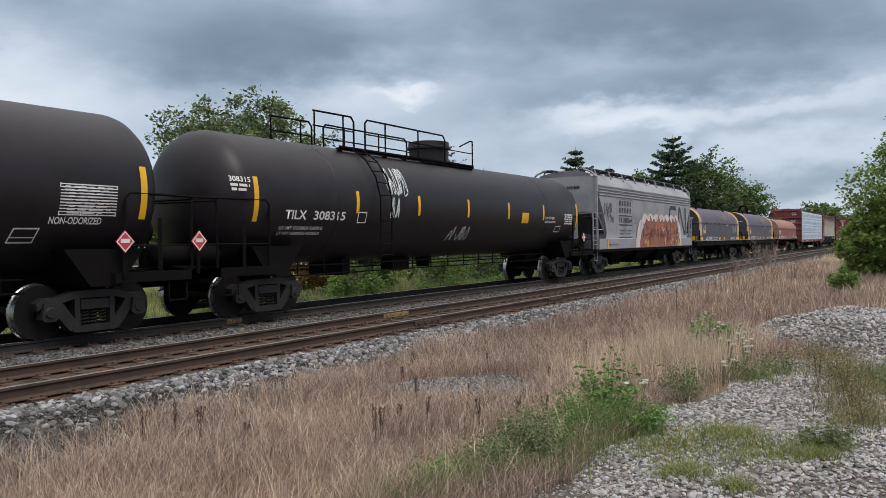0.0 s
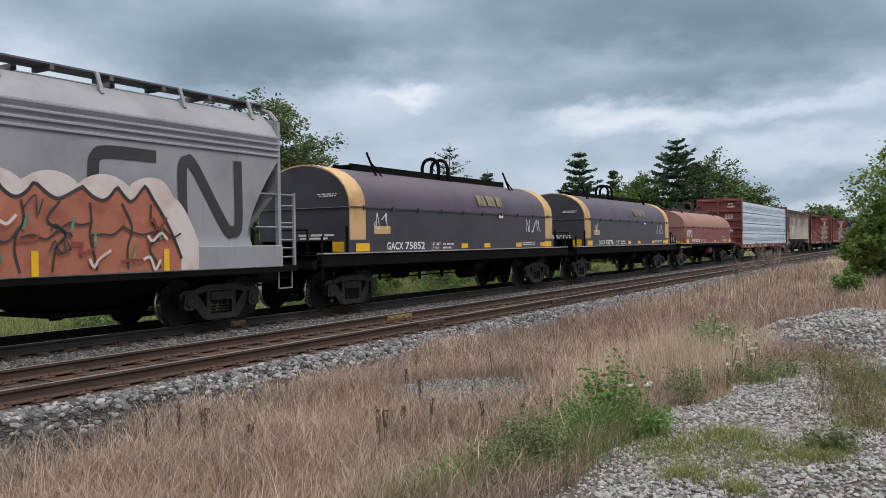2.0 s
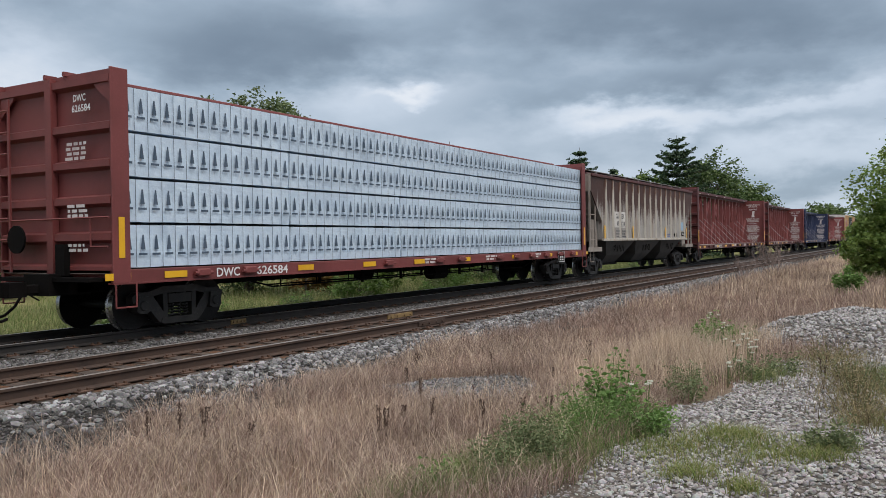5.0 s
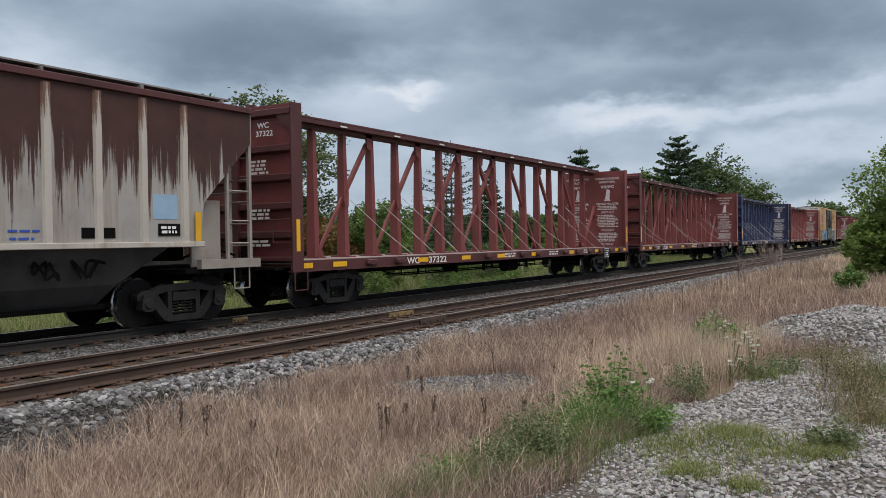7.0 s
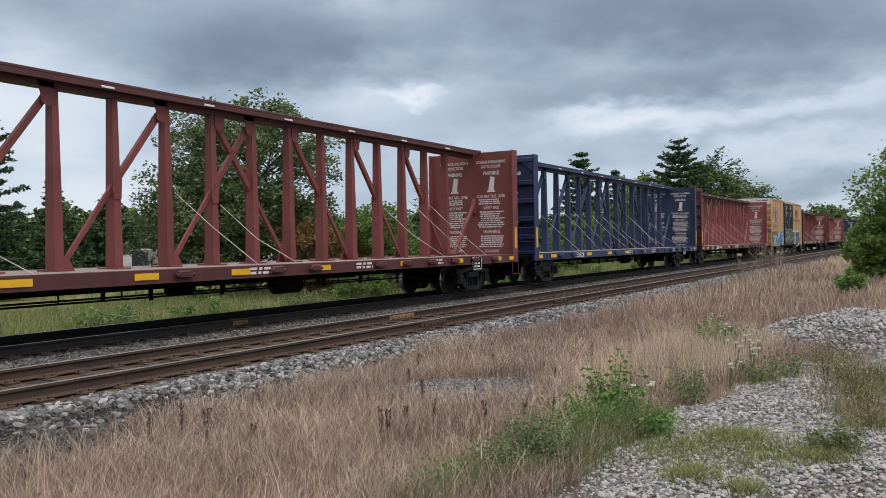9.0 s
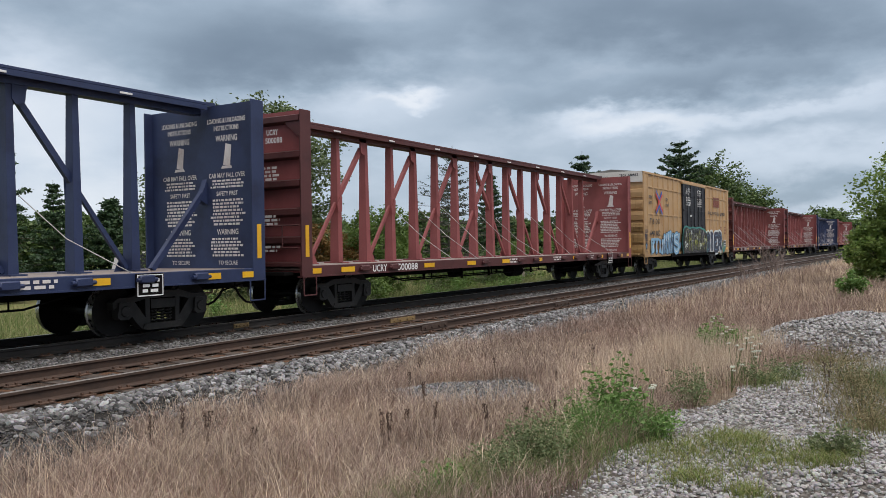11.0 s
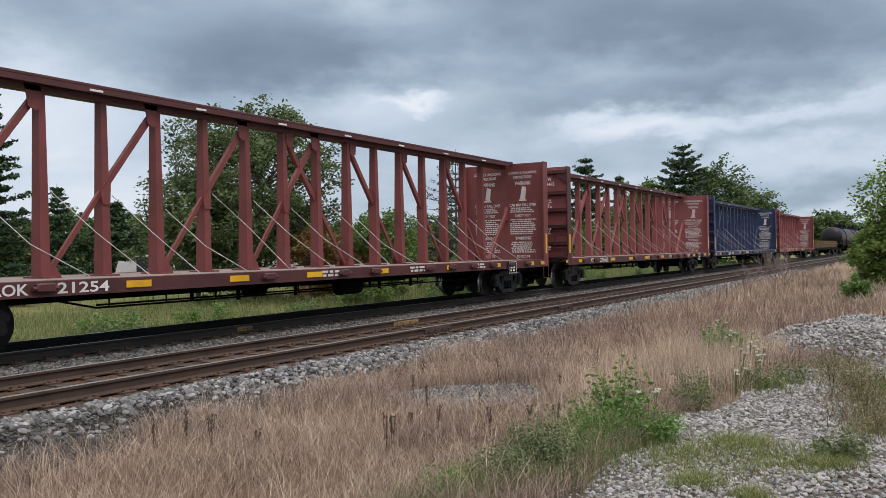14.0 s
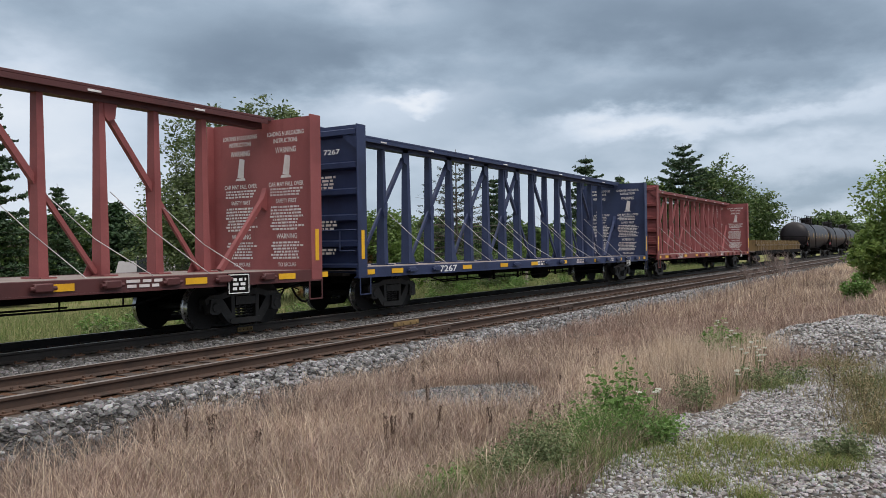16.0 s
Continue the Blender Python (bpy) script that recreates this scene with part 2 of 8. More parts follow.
def raw(name, verts, faces, mat, smooth=False):
    """A large mesh from arrays; faces all of one size."""
    verts, faces = np.asarray(verts, np.float32), np.asarray(faces, np.int32)
    me = bpy.data.meshes.new(name)
    k = faces.shape[1]
    me.vertices.add(len(verts))
    me.vertices.foreach_set("co", verts.ravel())
    me.loops.add(faces.size)
    me.loops.foreach_set("vertex_index", faces.ravel())
    me.polygons.add(len(faces))
    me.polygons.foreach_set("loop_start", np.arange(0, faces.size, k, dtype=np.int32))
    me.update(calc_edges=True)
    me.materials.append(mat)
    if smooth:
        me.shade_smooth()
    else:
        me.shade_flat()
    return me


RNG = np.random.default_rng(7)


def smoothstep(a, b, x):
    t = np.clip((x - a) / (b - a), 0, 1)
    return t * t * (3 - 2 * t)


HEAP = (15.6, 0.2)


def height(x, y):
    """The lie of the land: a slight rise to the camera, the ballast bed, a shallow dip beyond it, a heap of gravel."""
    x, y = np.asarray(x, float), np.asarray(y, float)
    z = -0.10 - 0.22 * smoothstep(1.0, 6.5, y) - 0.16 * smoothstep(8, 22, x) * (1 - smoothstep(3, 7, y))
    wob = 0.035 * np.sin(1.7 * x + 0.6 * y) * np.sin(1.3 * y - 0.5 * x + 1) + 0.02 * np.sin(4.1 * x + 1.2) * np.sin(3.7 * y)
    z = z + wob * (1 - smoothstep(6.5, 7.6, y))
    toe = 7.40 + 0.14 * np.sin(0.9 * x) + 0.08 * np.sin(2.3 * x + 1)
    bed = smoothstep(toe, toe + 0.75, y)
    z = z * (1 - bed) + (-0.195) * bed
    z = z - 0.36 * smoothstep(14.9, 16.0, y) - 0.05 * smoothstep(16, 20, y)
    heap = np.clip(1 - ((x - HEAP[0]) / 2.6) ** 2 - ((y - HEAP[1]) / 2.75) ** 2, 0, 1)
    z = z + 0.46 * heap ** 0.8 * (1 + 0.10 * np.sin(3.1 * x + 2 * y) + 0.06 * np.sin(6 * y))
    return z


def ground_material():
    m = bpy.data.materials.new("ground")
    m.use_nodes = True
    nt = m.node_tree
    N, L = nt.nodes.new, nt.links.new
    b = nt.nodes["Principled BSDF"]
    b.inputs["Roughness"].default_value = 0.95
    b.inputs["Specular IOR Level"].default_value = 0.15
    tc, sep = N("ShaderNodeTexCoord"), N("ShaderNodeSeparateXYZ")
    L(tc.outputs["Object"], sep.inputs[0])

    def val(op, *a):
        n = N("ShaderNodeMath")
        n.operation = op
        for i, v in enumerate(a):
            if isinstance(v, (int, float)):
                n.inputs[i].default_value = v
            else:
                L(v, n.inputs[i])
        return n.outputs[0]

    def noise_(scale, detail=5):
        n = N("ShaderNodeTexNoise")
        n.inputs["Scale"].default_value, n.inputs["Detail"].default_value, n.inputs["Roughness"].default_value = scale, detail, 0.65
        L(tc.outputs["Object"], n.inputs["Vector"])
        return n.outputs["Fac"]

    def rng(v, a, c, lo=0.0, hi=1.0):
        n = N("ShaderNodeMapRange")
        for i, k in enumerate((a, c, lo, hi)):
            n.inputs[i + 1].default_value = k
        L(v, n.inputs[0])
        return n.outputs[0]

    def mix(f, a, c):
        n = N("ShaderNodeMixRGB")
        L(f, n.inputs[0])
        for i, v in ((1, a), (2, c)):
            if isinstance(v, tuple):
                n.inputs[i].default_value = (*v, 1)
            else:
                L(v, n.inputs[i])
        return n.outputs[0]

    n1, n2, n3 = noise_(0.5), noise_(3.0, 6), noise_(28, 6)
    edge = val("MULTIPLY", val("SUBTRACT", n2, 0.5), 0.7)
    y = val("ADD", sep.outputs[1], edge)
    x = val("ADD", sep.outputs[0], edge)
    vor = N("ShaderNodeTexVoronoi")
    vor.inputs["Scale"].default_value = 17
    L(tc.outputs["Object"], vor.inputs["Vector"])
    soil = mix(rng(n3, 0.35, 0.7), (0.13, 0.10, 0.07), (0.27, 0.205, 0.135))
    soil = mix(rng(n1, 0.42, 0.62), soil, (0.20, 0.135, 0.095))
    rock = mix(rng(vor.outputs["Distance"], 0.05, 0.6), mix(rng(vor.outputs["Color"], 0.2, 0.9), (0.10, 0.096, 0.09), (0.19, 0.185, 0.18)), (0.03, 0.028, 0.026))
    rust = mix(rng(n2, 0.42, 0.6), (0.12, 0.062, 0.036), (0.050, 0.042, 0.036))
    oil = mix(rng(n2, 0.35, 0.65), (0.040, 0.035, 0.031), (0.085, 0.075, 0.068))
    green = mix(rng(n3, 0.3, 0.7), (0.06, 0.09, 0.022), (0.19, 0.20, 0.075))
    green = mix(rng(n1, 0.45, 0.6), green, (0.20, 0.18, 0.08))
    # gravel: strip beside the grass, the open patch and the heap

    def spot(cx, cy, rx, ry):
        d = val("ADD", val("POWER", val("DIVIDE", val("SUBTRACT", x, cx), rx), 2.0), val("POWER", val("DIVIDE", val("SUBTRACT", y, cy), ry), 2.0))
        return rng(d, 1.1, 0.75)

    gravel = val("MAXIMUM", val("MAXIMUM", spot(8.9, 5.0, 1.0, 1.2), spot(7.0, 0.7, 3.3, 1.6)), val("MAXIMUM", spot(HEAP[0], HEAP[1], 3.0, 3.0), spot(10.5, 0.8, 2.2, 1.1)))
    soil = mix(spot(5.2, 1.6, 1.9, 0.8), soil, mix(rng(n3, 0.35, 0.65), (0.060, 0.050, 0.042), (0.13, 0.105, 0.085)))
    col = mix(gravel, soil, mix(rng(vor.outputs["Distance"], 0.05, 0.55), (0.22, 0.20, 0.18), (0.095, 0.083, 0.074)))
    col = mix(rng(val("SUBTRACT", y, val("MULTIPLY", x, 0.09)), 5.55, 6.1), col, (0.045, 0.040, 0.036))
    col = mix(rng(y, 7.3, 7.5), col, rock)
    # coal dust at the near toe of the ballast
    dust = val("MULTIPLY", rng(val("ADD", y, val("MULTIPLY", x, 0.075)), 8.50, 8.25), val("MULTIPLY", rng(x, 13.0, 10.0), rng(y, 7.0, 7.2)))
    col = mix(dust, col, (0.030, 0.027, 0.025))
    col = mix(rng(y, 8.25, 8.35), col, rust)
    col = mix(rng(y, 10.75, 10.95), col, mix(rng(n3, 0.4, 0.6), (0.07, 0.066, 0.062), (0.15, 0.14, 0.13)))
    col = mix(rng(y, 12.1, 12.35), col, oil)
    col = mix(rng(y, 15.3, 15.9), col, green)
    L(col, b.inputs["Base Color"])
    bp = N("ShaderNodeBump")
    bp.inputs["Strength"].default_value, bp.inputs["Distance"].default_value = 0.7, 0.05
    L(n3, bp.inputs["Height"])
    L(bp.outputs[0], b.inputs["Normal"])
    return m


def grid_axis(parts):
    out = []
    for a, b, s in parts:
        out += list(np.arange(a, b, s))
    return np.array(out)


def build_ground():
    xs = grid_axis([(-3000, -300, 300), (-300, -20, 20), (-20, 0, 2), (0, 30, 0.25), (30, 80, 1.0), (80, 320, 8), (320, 3600, 160)])
    ys = grid_axis([(-3000, -60, 245), (-60, -6, 6), (-6, -2, 0.5), (-2, 17, 0.16), (17, 40, 1.2), (40, 120, 8), (120, 3700, 179)])
    X, Y = np.meshgrid(xs, ys, indexing="ij")
    Z = height(X, Y)
    n, k = len(xs), len(ys)
    i = np.arange(n - 1)[:, None] * k + np.arange(k - 1)[None, :]
    f = np.stack([i, i + k, i + k + 1, i + 1], -1).reshape(-1, 4)
    ob = new("ground", raw("ground", np.stack([X, Y, Z], -1).reshape(-1, 3), f, ground_material(), True))
    tagged(ob, "dry weedy ground with ballast bed and green verge", "ground", kind="structure")


build_ground()

RAILSIDE = surface("rusty_rail_web", (0.060, 0.036, 0.026), (0.030, 0.020, 0.016), 0.85, grain=30, light=(0.10, 0.055, 0.035), blotch=2.0)
RAILTOP = surface("worn_rail_head", (0.30, 0.27, 0.25), (0.16, 0.13, 0.11), 0.35, 0.7, grain=20, bump=0.03)
MAINSIDE = surface("sooty_rail_web", (0.026, 0.022, 0.020), (0.014, 0.012, 0.011), 0.8, grain=30, light=(0.04, 0.033, 0.029))
TIE = surface("weathered_creosote_tie", (0.060, 0.042, 0.032), (0.026, 0.020, 0.017), 0.9, grain=25, light=(0.12, 0.075, 0.048), blotch=3.0)
MAINTIE = surface("oily_tie", (0.050, 0.040, 0.034), (0.026, 0.021, 0.018), 0.9, grain=25, light=(0.085, 0.068, 0.056), blotch=3.0)
PLATE = surface("rust_tie_plate", (0.085, 0.045, 0.028), (0.045, 0.027, 0.019), 0.9, grain=20, light=(0.13, 0.065, 0.036))
JOINT = surface("faded_yellow_joint", (0.22, 0.145, 0.06), (0.08, 0.05, 0.032), 0.8, grain=14, blotch=6.0)


def railway_track(name, yc, side, top, tie, label, joints):
    tr = new("railway_track")
    tr.location = (0, yc, 0)
    tagged(tr, label, "railway track", kind="structure")
    web = [(-0.036, -0.004), (-0.036, -0.035), (-0.010, -0.052), (-0.009, -0.132), (-0.072, -0.158), (-0.072, -0.17), (0.072, -0.17), (0.072, -0.158), (0.009, -0.132), (0.010, -0.052), (0.036, -0.035), (0.036, -0.004)]
    for s in (-0.7525, 0.7525):
        r = part("rail", Shape().prism([(s + a, b) for a, b in web], -420, 900, "x"), side, tr, "steel rail with rusty sides")
        part("rail_head", Shape().prism([(s - 0.036, -0.0045), (s - 0.028, 0.0), (s + 0.028, 0.0), (s + 0.036, -0.0045)], -420, 900, "x"), top, r, "worn bright running surface")
        for jx, js, jm, jl in joints:
            if js == s:
                j = part("joint_bar", Shape().box(jx - jl, jx + jl, s - 0.045, s - 0.012, -0.135, -0.038, 0.006), jm, r, "bolted joint bar")
                for k in (-0.76 * jl, -0.28 * jl, 0.28 * jl, 0.76 * jl):
                    part("bolt", Shape().tube((jx + k, s - 0.075, -0.085), (jx + k, s - 0.045, -0.085), 0.022, 6), jm, j)
    rnd = random.Random(int(yc * 10))
    meshes = []
    for k in range(5):
        bm = bmesh.new()
        bmesh.ops.create_cube(bm, size=1.0)
        for v in bm.verts:
            v.co = Vector((v.co.x * 0.23, v.co.y * 2.6, v.co.z * 0.18))
        bmesh.ops.subdivide_edges(bm, edges=[e for e in bm.edges if abs(e.verts[0].co.y - e.verts[1].co.y) > 1], cuts=4)
        for v in bm.verts:
            v.co += Vector((rnd.uniform(-0.008, 0.008), rnd.uniform(-0.02, 0.02), rnd.uniform(-0.012, 0.004)))
        me = bpy.data.meshes.new("tie")
        bm.to_mesh(me)
        bm.free()
        me.materials.append(tie)
        meshes.append(me)
    plate = Shape()
    for s in (-0.7525, 0.7525):
        plate.box(-0.10, 0.10, s - 0.17, s + 0.17, -0.178, -0.162)
        for a in (-0.06, 0.06):
            for b in (-0.11, 0.11):
                plate.box(a - 0.012, a + 0.012, s + b - 0.02, s + b + 0.02, -0.165, -0.135)
    pm = plate.mesh("tie_plate", PLATE)
    for k in range(300):
        x = k * 0.52 + rnd.uniform(-0.03, 0.03)
        t = new("tie", meshes[k % 5])
        t.parent, t.location, t.rotation_euler = tr, (x, rnd.uniform(-0.05, 0.05), -0.265 + rnd.uniform(-0.006, 0.002)), (0, 0, rnd.uniform(-0.015, 0.015))
        if k < 110:
            p = new("tie_plate", pm)
            p.parent, p.location = tr, (x, 0, 0)
    rest = Shape()
    for k in range(300, 620):
        rest.box(k * 0.52 - 0.115, k * 0.52 + 0.115, -1.3, 1.3, -0.355, -0.178)
    tagged(part("far_ties", rest, tie, tr), "ties far down the track", kind="stuff")


railway_track("siding", SIDING, RAILSIDE, RAILTOP, TIE, "rusty siding track on weathered ties", [(15.4, 0.7525, JOINT, 0.5), (14.3, -0.7525, RAILSIDE, 0.5), (21.0, -0.7525, RAILSIDE, 0.5)])
railway_track("main", MAIN, MAINSIDE, RAILTOP, MAINTIE, "main line track on dark oily ties", [(12.9, -0.7525, JOINT, 0.22)])


# ---- loose stones ----


def stones(name, pts, size, mat, label, flat=0.7, sink=0.25):
    """Broken stones at the points, each a jittered twenty-sided block."""
    t = (1 + 5 ** 0.5) / 2
    v = np.array([(-1, t, 0), (1, t, 0), (-1, -t, 0), (1, -t, 0), (0, -1, t), (0, 1, t), (0, -1, -t), (0, 1, -t), (t, 0, -1), (t, 0, 1), (-t, 0, -1), (-t, 0, 1)], float) / math.hypot(1, t)
    f = np.array([(0, 11, 5), (0, 5, 1), (0, 1, 7), (0, 7, 10), (0, 10, 11), (1, 5, 9), (5, 11, 4), (11, 10, 2), (10, 7, 6), (7, 1, 8), (3, 9, 4), (3, 4, 2), (3, 2, 6), (3, 6, 8), (3, 8, 9), (4, 9, 5), (2, 4, 11), (6, 2, 10), (8, 6, 7), (9, 8, 1)])
    n = len(pts)
    s = size[:, None] * np.stack([RNG.uniform(0.75, 1.3, n), RNG.uniform(0.6, 1.1, n), RNG.uniform(flat - 0.2, flat + 0.2, n)], 1)
    a = RNG.uniform(0, 2 * np.pi, n)
    tilt = RNG.normal(0, 0.35, n)
    p = v[None] * (1 + RNG.uniform(-0.28, 0.18, (n, 12, 1))) * s[:, None, :]
    c, d = np.cos(tilt)[:, None], np.sin(tilt)[:, None]
    p = np.stack([p[..., 0] * c - p[..., 2] * d, p[..., 1], p[..., 0] * d + p[..., 2] * c], -1)
    c, d = np.cos(a)[:, None], np.sin(a)[:, None]
    p = np.stack([p[..., 0] * c - p[..., 1] * d, p[..., 0] * d + p[..., 1] * c, p[..., 2]], -1)
    p += pts[:, None, :]
    p[..., 2] += (size * (0.5 - sink))[:, None]
    faces = (f[None] + (np.arange(n) * 12)[:, None, None]).reshape(-1, 3)
    ob = new(name, raw(name, p.reshape(-1, 3), faces, mat))
    tagged(ob, label, "gravel", kind="stuff")


def scatter(n, x0, x1, y0, y1, fall=0.0):
    """Points over a stretch; with fall they thin out along x."""
    u = RNG.uniform(0, 1, n)
    x = x0 + (x1 - x0) * (u ** (1 + fall))
    y = RNG.uniform(y0, y1, n)
    return np.stack([x, y, height(x, y)], 1)


BALLAST = stone_paint("ballast_stone", [(0.025, 0.023, 0.022), (0.095, 0.091, 0.092), (0.20, 0.195, 0.20), (0.045, 0.041, 0.040), (0.135, 0.126, 0.124), (0.32, 0.315, 0.32), (0.030, 0.028, 0.028)])
DARKBALLAST = stone_paint("dusty_ballast", [(0.037, 0.033, 0.030), (0.070, 0.064, 0.060), (0.107, 0.100, 0.097), (0.049, 0.043, 0.039)])
SOOTSTONE = stone_paint("coal_dark_stone", [(0.020, 0.018, 0.017), (0.048, 0.044, 0.042), (0.085, 0.080, 0.077), (0.030, 0.027, 0.025)])
GREYBALLAST = stone_paint("sooted_ballast", [(0.028, 0.025, 0.024), (0.075, 0.070, 0.068), (0.150, 0.143, 0.142), (0.045, 0.041, 0.038), (0.21, 0.20, 0.20)])
LIMESTONE = stone_paint("pale_gravel", [(0.135, 0.124, 0.118), (0.265, 0.252, 0.245), (0.385, 0.375, 0.370), (0.180, 0.163, 0.152), (0.310, 0.296, 0.288), (0.075, 0.069, 0.066)])
p = scatter(18000, 2.5, 60, 7.2, 8.42, 0.9)
soot = (p[:, 1] < 8.02 - 0.075 * (p[:, 0] - 4.5)) & (p[:, 0] < 12) & (RNG.uniform(0, 1, len(p)) < 0.82)
p = p[~soot]
stones("ballast", p, RNG.uniform(0.020, 0.058, len(p)), BALLAST, "grey crushed stone ballast along the siding")
p = scatter(10000, 4, 80, 10.95, 12.25, 0.9)
stones("ballast", p, RNG.uniform(0.02, 0.046, len(p)), GREYBALLAST, "dusty ballast between the tracks")
p = scatter(5000, 4, 60, 8.3, 10.8, 0.7)
p[:, 2] -= 0.012
stones("ballast", p, RNG.uniform(0.015, 0.03, len(p)), DARKBALLAST, "fouled ballast between the siding's ties")
p = scatter(4500, 4, 60, 12.3, 15.4, 0.7)
stones("ballast", p, RNG.uniform(0.015, 0.035, len(p)), DARKBALLAST, "oily ballast of the main line")
p = scatter(14000, 3.0, 20, 6.25, 7.95, 0.7)
p = p[p[:, 1] < np.maximum(7.45, 8.02 - 0.075 * (p[:, 0] - 4.5))]
stones("gravel", p, RNG.uniform(0.010, 0.03, len(p)), SOOTSTONE, "small stones strewn at the ballast's foot")
# open gravel near the camera, a strip in the grass, the heap
q = scatter(34000, 4.2, 12.6, -1.2, 2.6)
k = ((q[:, 0] - 7.2) / 3.6) ** 2 + ((q[:, 1] - 0.7) / 1.55) ** 2
d = ((q[:, 0] - 10.5) / 2.4) ** 2 + ((q[:, 1] - 0.9) / 1.0) ** 2
q = q[(np.minimum(k, d) + 0.25 * np.sin(3 * q[:, 0]) * np.sin(4 * q[:, 1]) < 1)]
stones("gravel", q, RNG.uniform(0.007, 0.024, len(q)) * np.where(RNG.uniform(0, 1, len(q)) < 0.12, 1.5, 1.0), LIMESTONE, "pale crushed gravel on the open ground", 0.6)
q = scatter(2600, 3.4, 6.6, 0.9, 2.4)
stones("gravel", q, RNG.uniform(0.005, 0.016, len(q)), LIMESTONE, "small stones trodden into bare earth", 0.6, 0.35)
q = scatter(7000, 7.6, 10.2, 3.7, 6.4)
q = q[((q[:, 0] - 8.9) / 1.05) ** 2 + ((q[:, 1] - 5.0) / 1.25) ** 2 + 0.3 * np.sin(5 * q[:, 0]) * np.sin(4 * q[:, 1]) < 1]
stones("gravel", q, RNG.uniform(0.008, 0.022, len(q)), BALLAST, "grey gravel strip in the dry grass", 0.6)
q = scatter(12000, 12.6, 18.6, -2.8, 3.2)
q = q[((q[:, 0] - HEAP[0]) / 2.75) ** 2 + ((q[:, 1] - HEAP[1]) / 2.9) ** 2 < 1]
stones("gravel_heap", q, RNG.uniform(0.018, 0.042, len(q)), LIMESTONE, "heap of pale grey crushed stone", 0.7, 0.15)

# ---- paints of the train ----
BLACK = surface("black_tank_paint", (0.015, 0.012, 0.015), (0.008, 0.007, 0.008), 0.45, grain=60, light=(0.030, 0.024, 0.026), streak=0.25, bump=0.05, spec=0.3)
# soot black, base darkened further to put under-car shade into the colour
UNDER = surface("sooty_shaded_steel", (0.006, 0.005, 0.005), (0.003, 0.003, 0.003), 0.9, grain=30, light=(0.014, 0.012, 0.011), spec=0.1)
TRUCKGREY = surface("dusty_cast_steel", (0.019, 0.017, 0.016), (0.006, 0.006, 0.006), 0.55, grain=25, light=(0.050, 0.045, 0.042), spec=0.4, blotch=3.0)
WHEEL = surface("wheel_steel", (0.010, 0.009, 0.009), (0.007, 0.006, 0.006), 0.6, grain=30, light=(0.035, 0.028, 0.024), spec=0.2)
TREAD = surface("polished_tread", (0.45, 0.45, 0.45), (0.2, 0.2, 0.2), 0.3, 0.9, grain=20, bump=0.02)
GREY = surface("grey_car_paint", (0.275, 0.280, 0.305), (0.185, 0.187, 0.202), 0.6, grain=50, light=(0.32, 0.325, 0.35), streak=0.35, bump=0.05, blotch=0.7)
GREYDARK = surface("dark_grey_paint", (0.11, 0.11, 0.12), (0.06, 0.06, 0.06), 0.6, grain=50)
PURPLE = surface("faded_violet_black_paint", (0.074, 0.055, 0.081), (0.047, 0.035, 0.052), 0.5, grain=60, light=(0.105, 0.078, 0.106), streak=0.3, bump=0.06)
COILBLACK = surface("coil_cover_black", (0.044, 0.042, 0.056), (0.027, 0.026, 0.034), 0.5, grain=60, light=(0.066, 0.063, 0.078), streak=0.4, bump=0.06)
CREAM = surface("faded_yellow_band", (0.55, 0.36, 0.17), (0.36, 0.21, 0.09), 0.6, grain=40, light=(0.62, 0.44, 0.24), streak=0.4)
ROOFRUST = surface("pinkish_rust_cover", (0.27, 0.145, 0.115), (0.18, 0.088, 0.07), 0.75, grain=35, light=(0.34, 0.21, 0.175), blotch=0.8)
COILRED = surface("oxide_red_side", (0.21, 0.062, 0.055), (0.14, 0.04, 0.035), 0.65, grain=40, light=(0.27, 0.09, 0.08), streak=0.4)
RED = surface("faded_oxide_red", (0.172, 0.040, 0.038), (0.112, 0.026, 0.024), 0.6, grain=40, light=(0.250, 0.078, 0.072), streak=0.35, blotch=0.8)
PINKRED = surface("sun_bleached_red", (0.240, 0.064, 0.064), (0.170, 0.042, 0.042), 0.65, grain=40, light=(0.330, 0.117, 0.115), streak=0.4, blotch=0.8)
# red with shade painted in for centre-beam ribs, chord, sills; also hopper roof brown
DARKRED = surface("shaded_red_and_roof_brown", (0.080, 0.022, 0.022), (0.044, 0.012, 0.012), 0.6, grain=40, light=(0.106, 0.036, 0.037), streak=0.4)
BLUE = surface("navy_blue_paint", (0.019, 0.031, 0.088), (0.009, 0.014, 0.044), 0.55, grain=40, light=(0.041, 0.056, 0.108), streak=0.35)
YELLOWCAR = surface("mustard_boxcar_paint", (0.425, 0.268, 0.128), (0.325, 0.190, 0.084), 0.55, grain=50, light=(0.525, 0.350, 0.206), streak=0.35, blotch=0.7, bump=0.05)
SOOTYELLOW = surface("sooted_yellow_paint", (0.38, 0.24, 0.10), (0.10, 0.06, 0.025), 0.6, grain=40, streak=0.7, blotch=0.9)
DOORBLACK = surface("black_door_paint", (0.011, 0.012, 0.017), (0.006, 0.007, 0.010), 0.5, grain=50, light=(0.020, 0.022, 0.028), spec=0.3)
WHITE = surface("white_stencil", (0.72, 0.72, 0.72), (0.5, 0.49, 0.48), 0.6, grain=70)
DIMWHITE = surface("worn_white_stencil", (0.66, 0.62, 0.61), (0.44, 0.36, 0.35), 0.7, grain=22, light=(0.6, 0.56, 0.55))
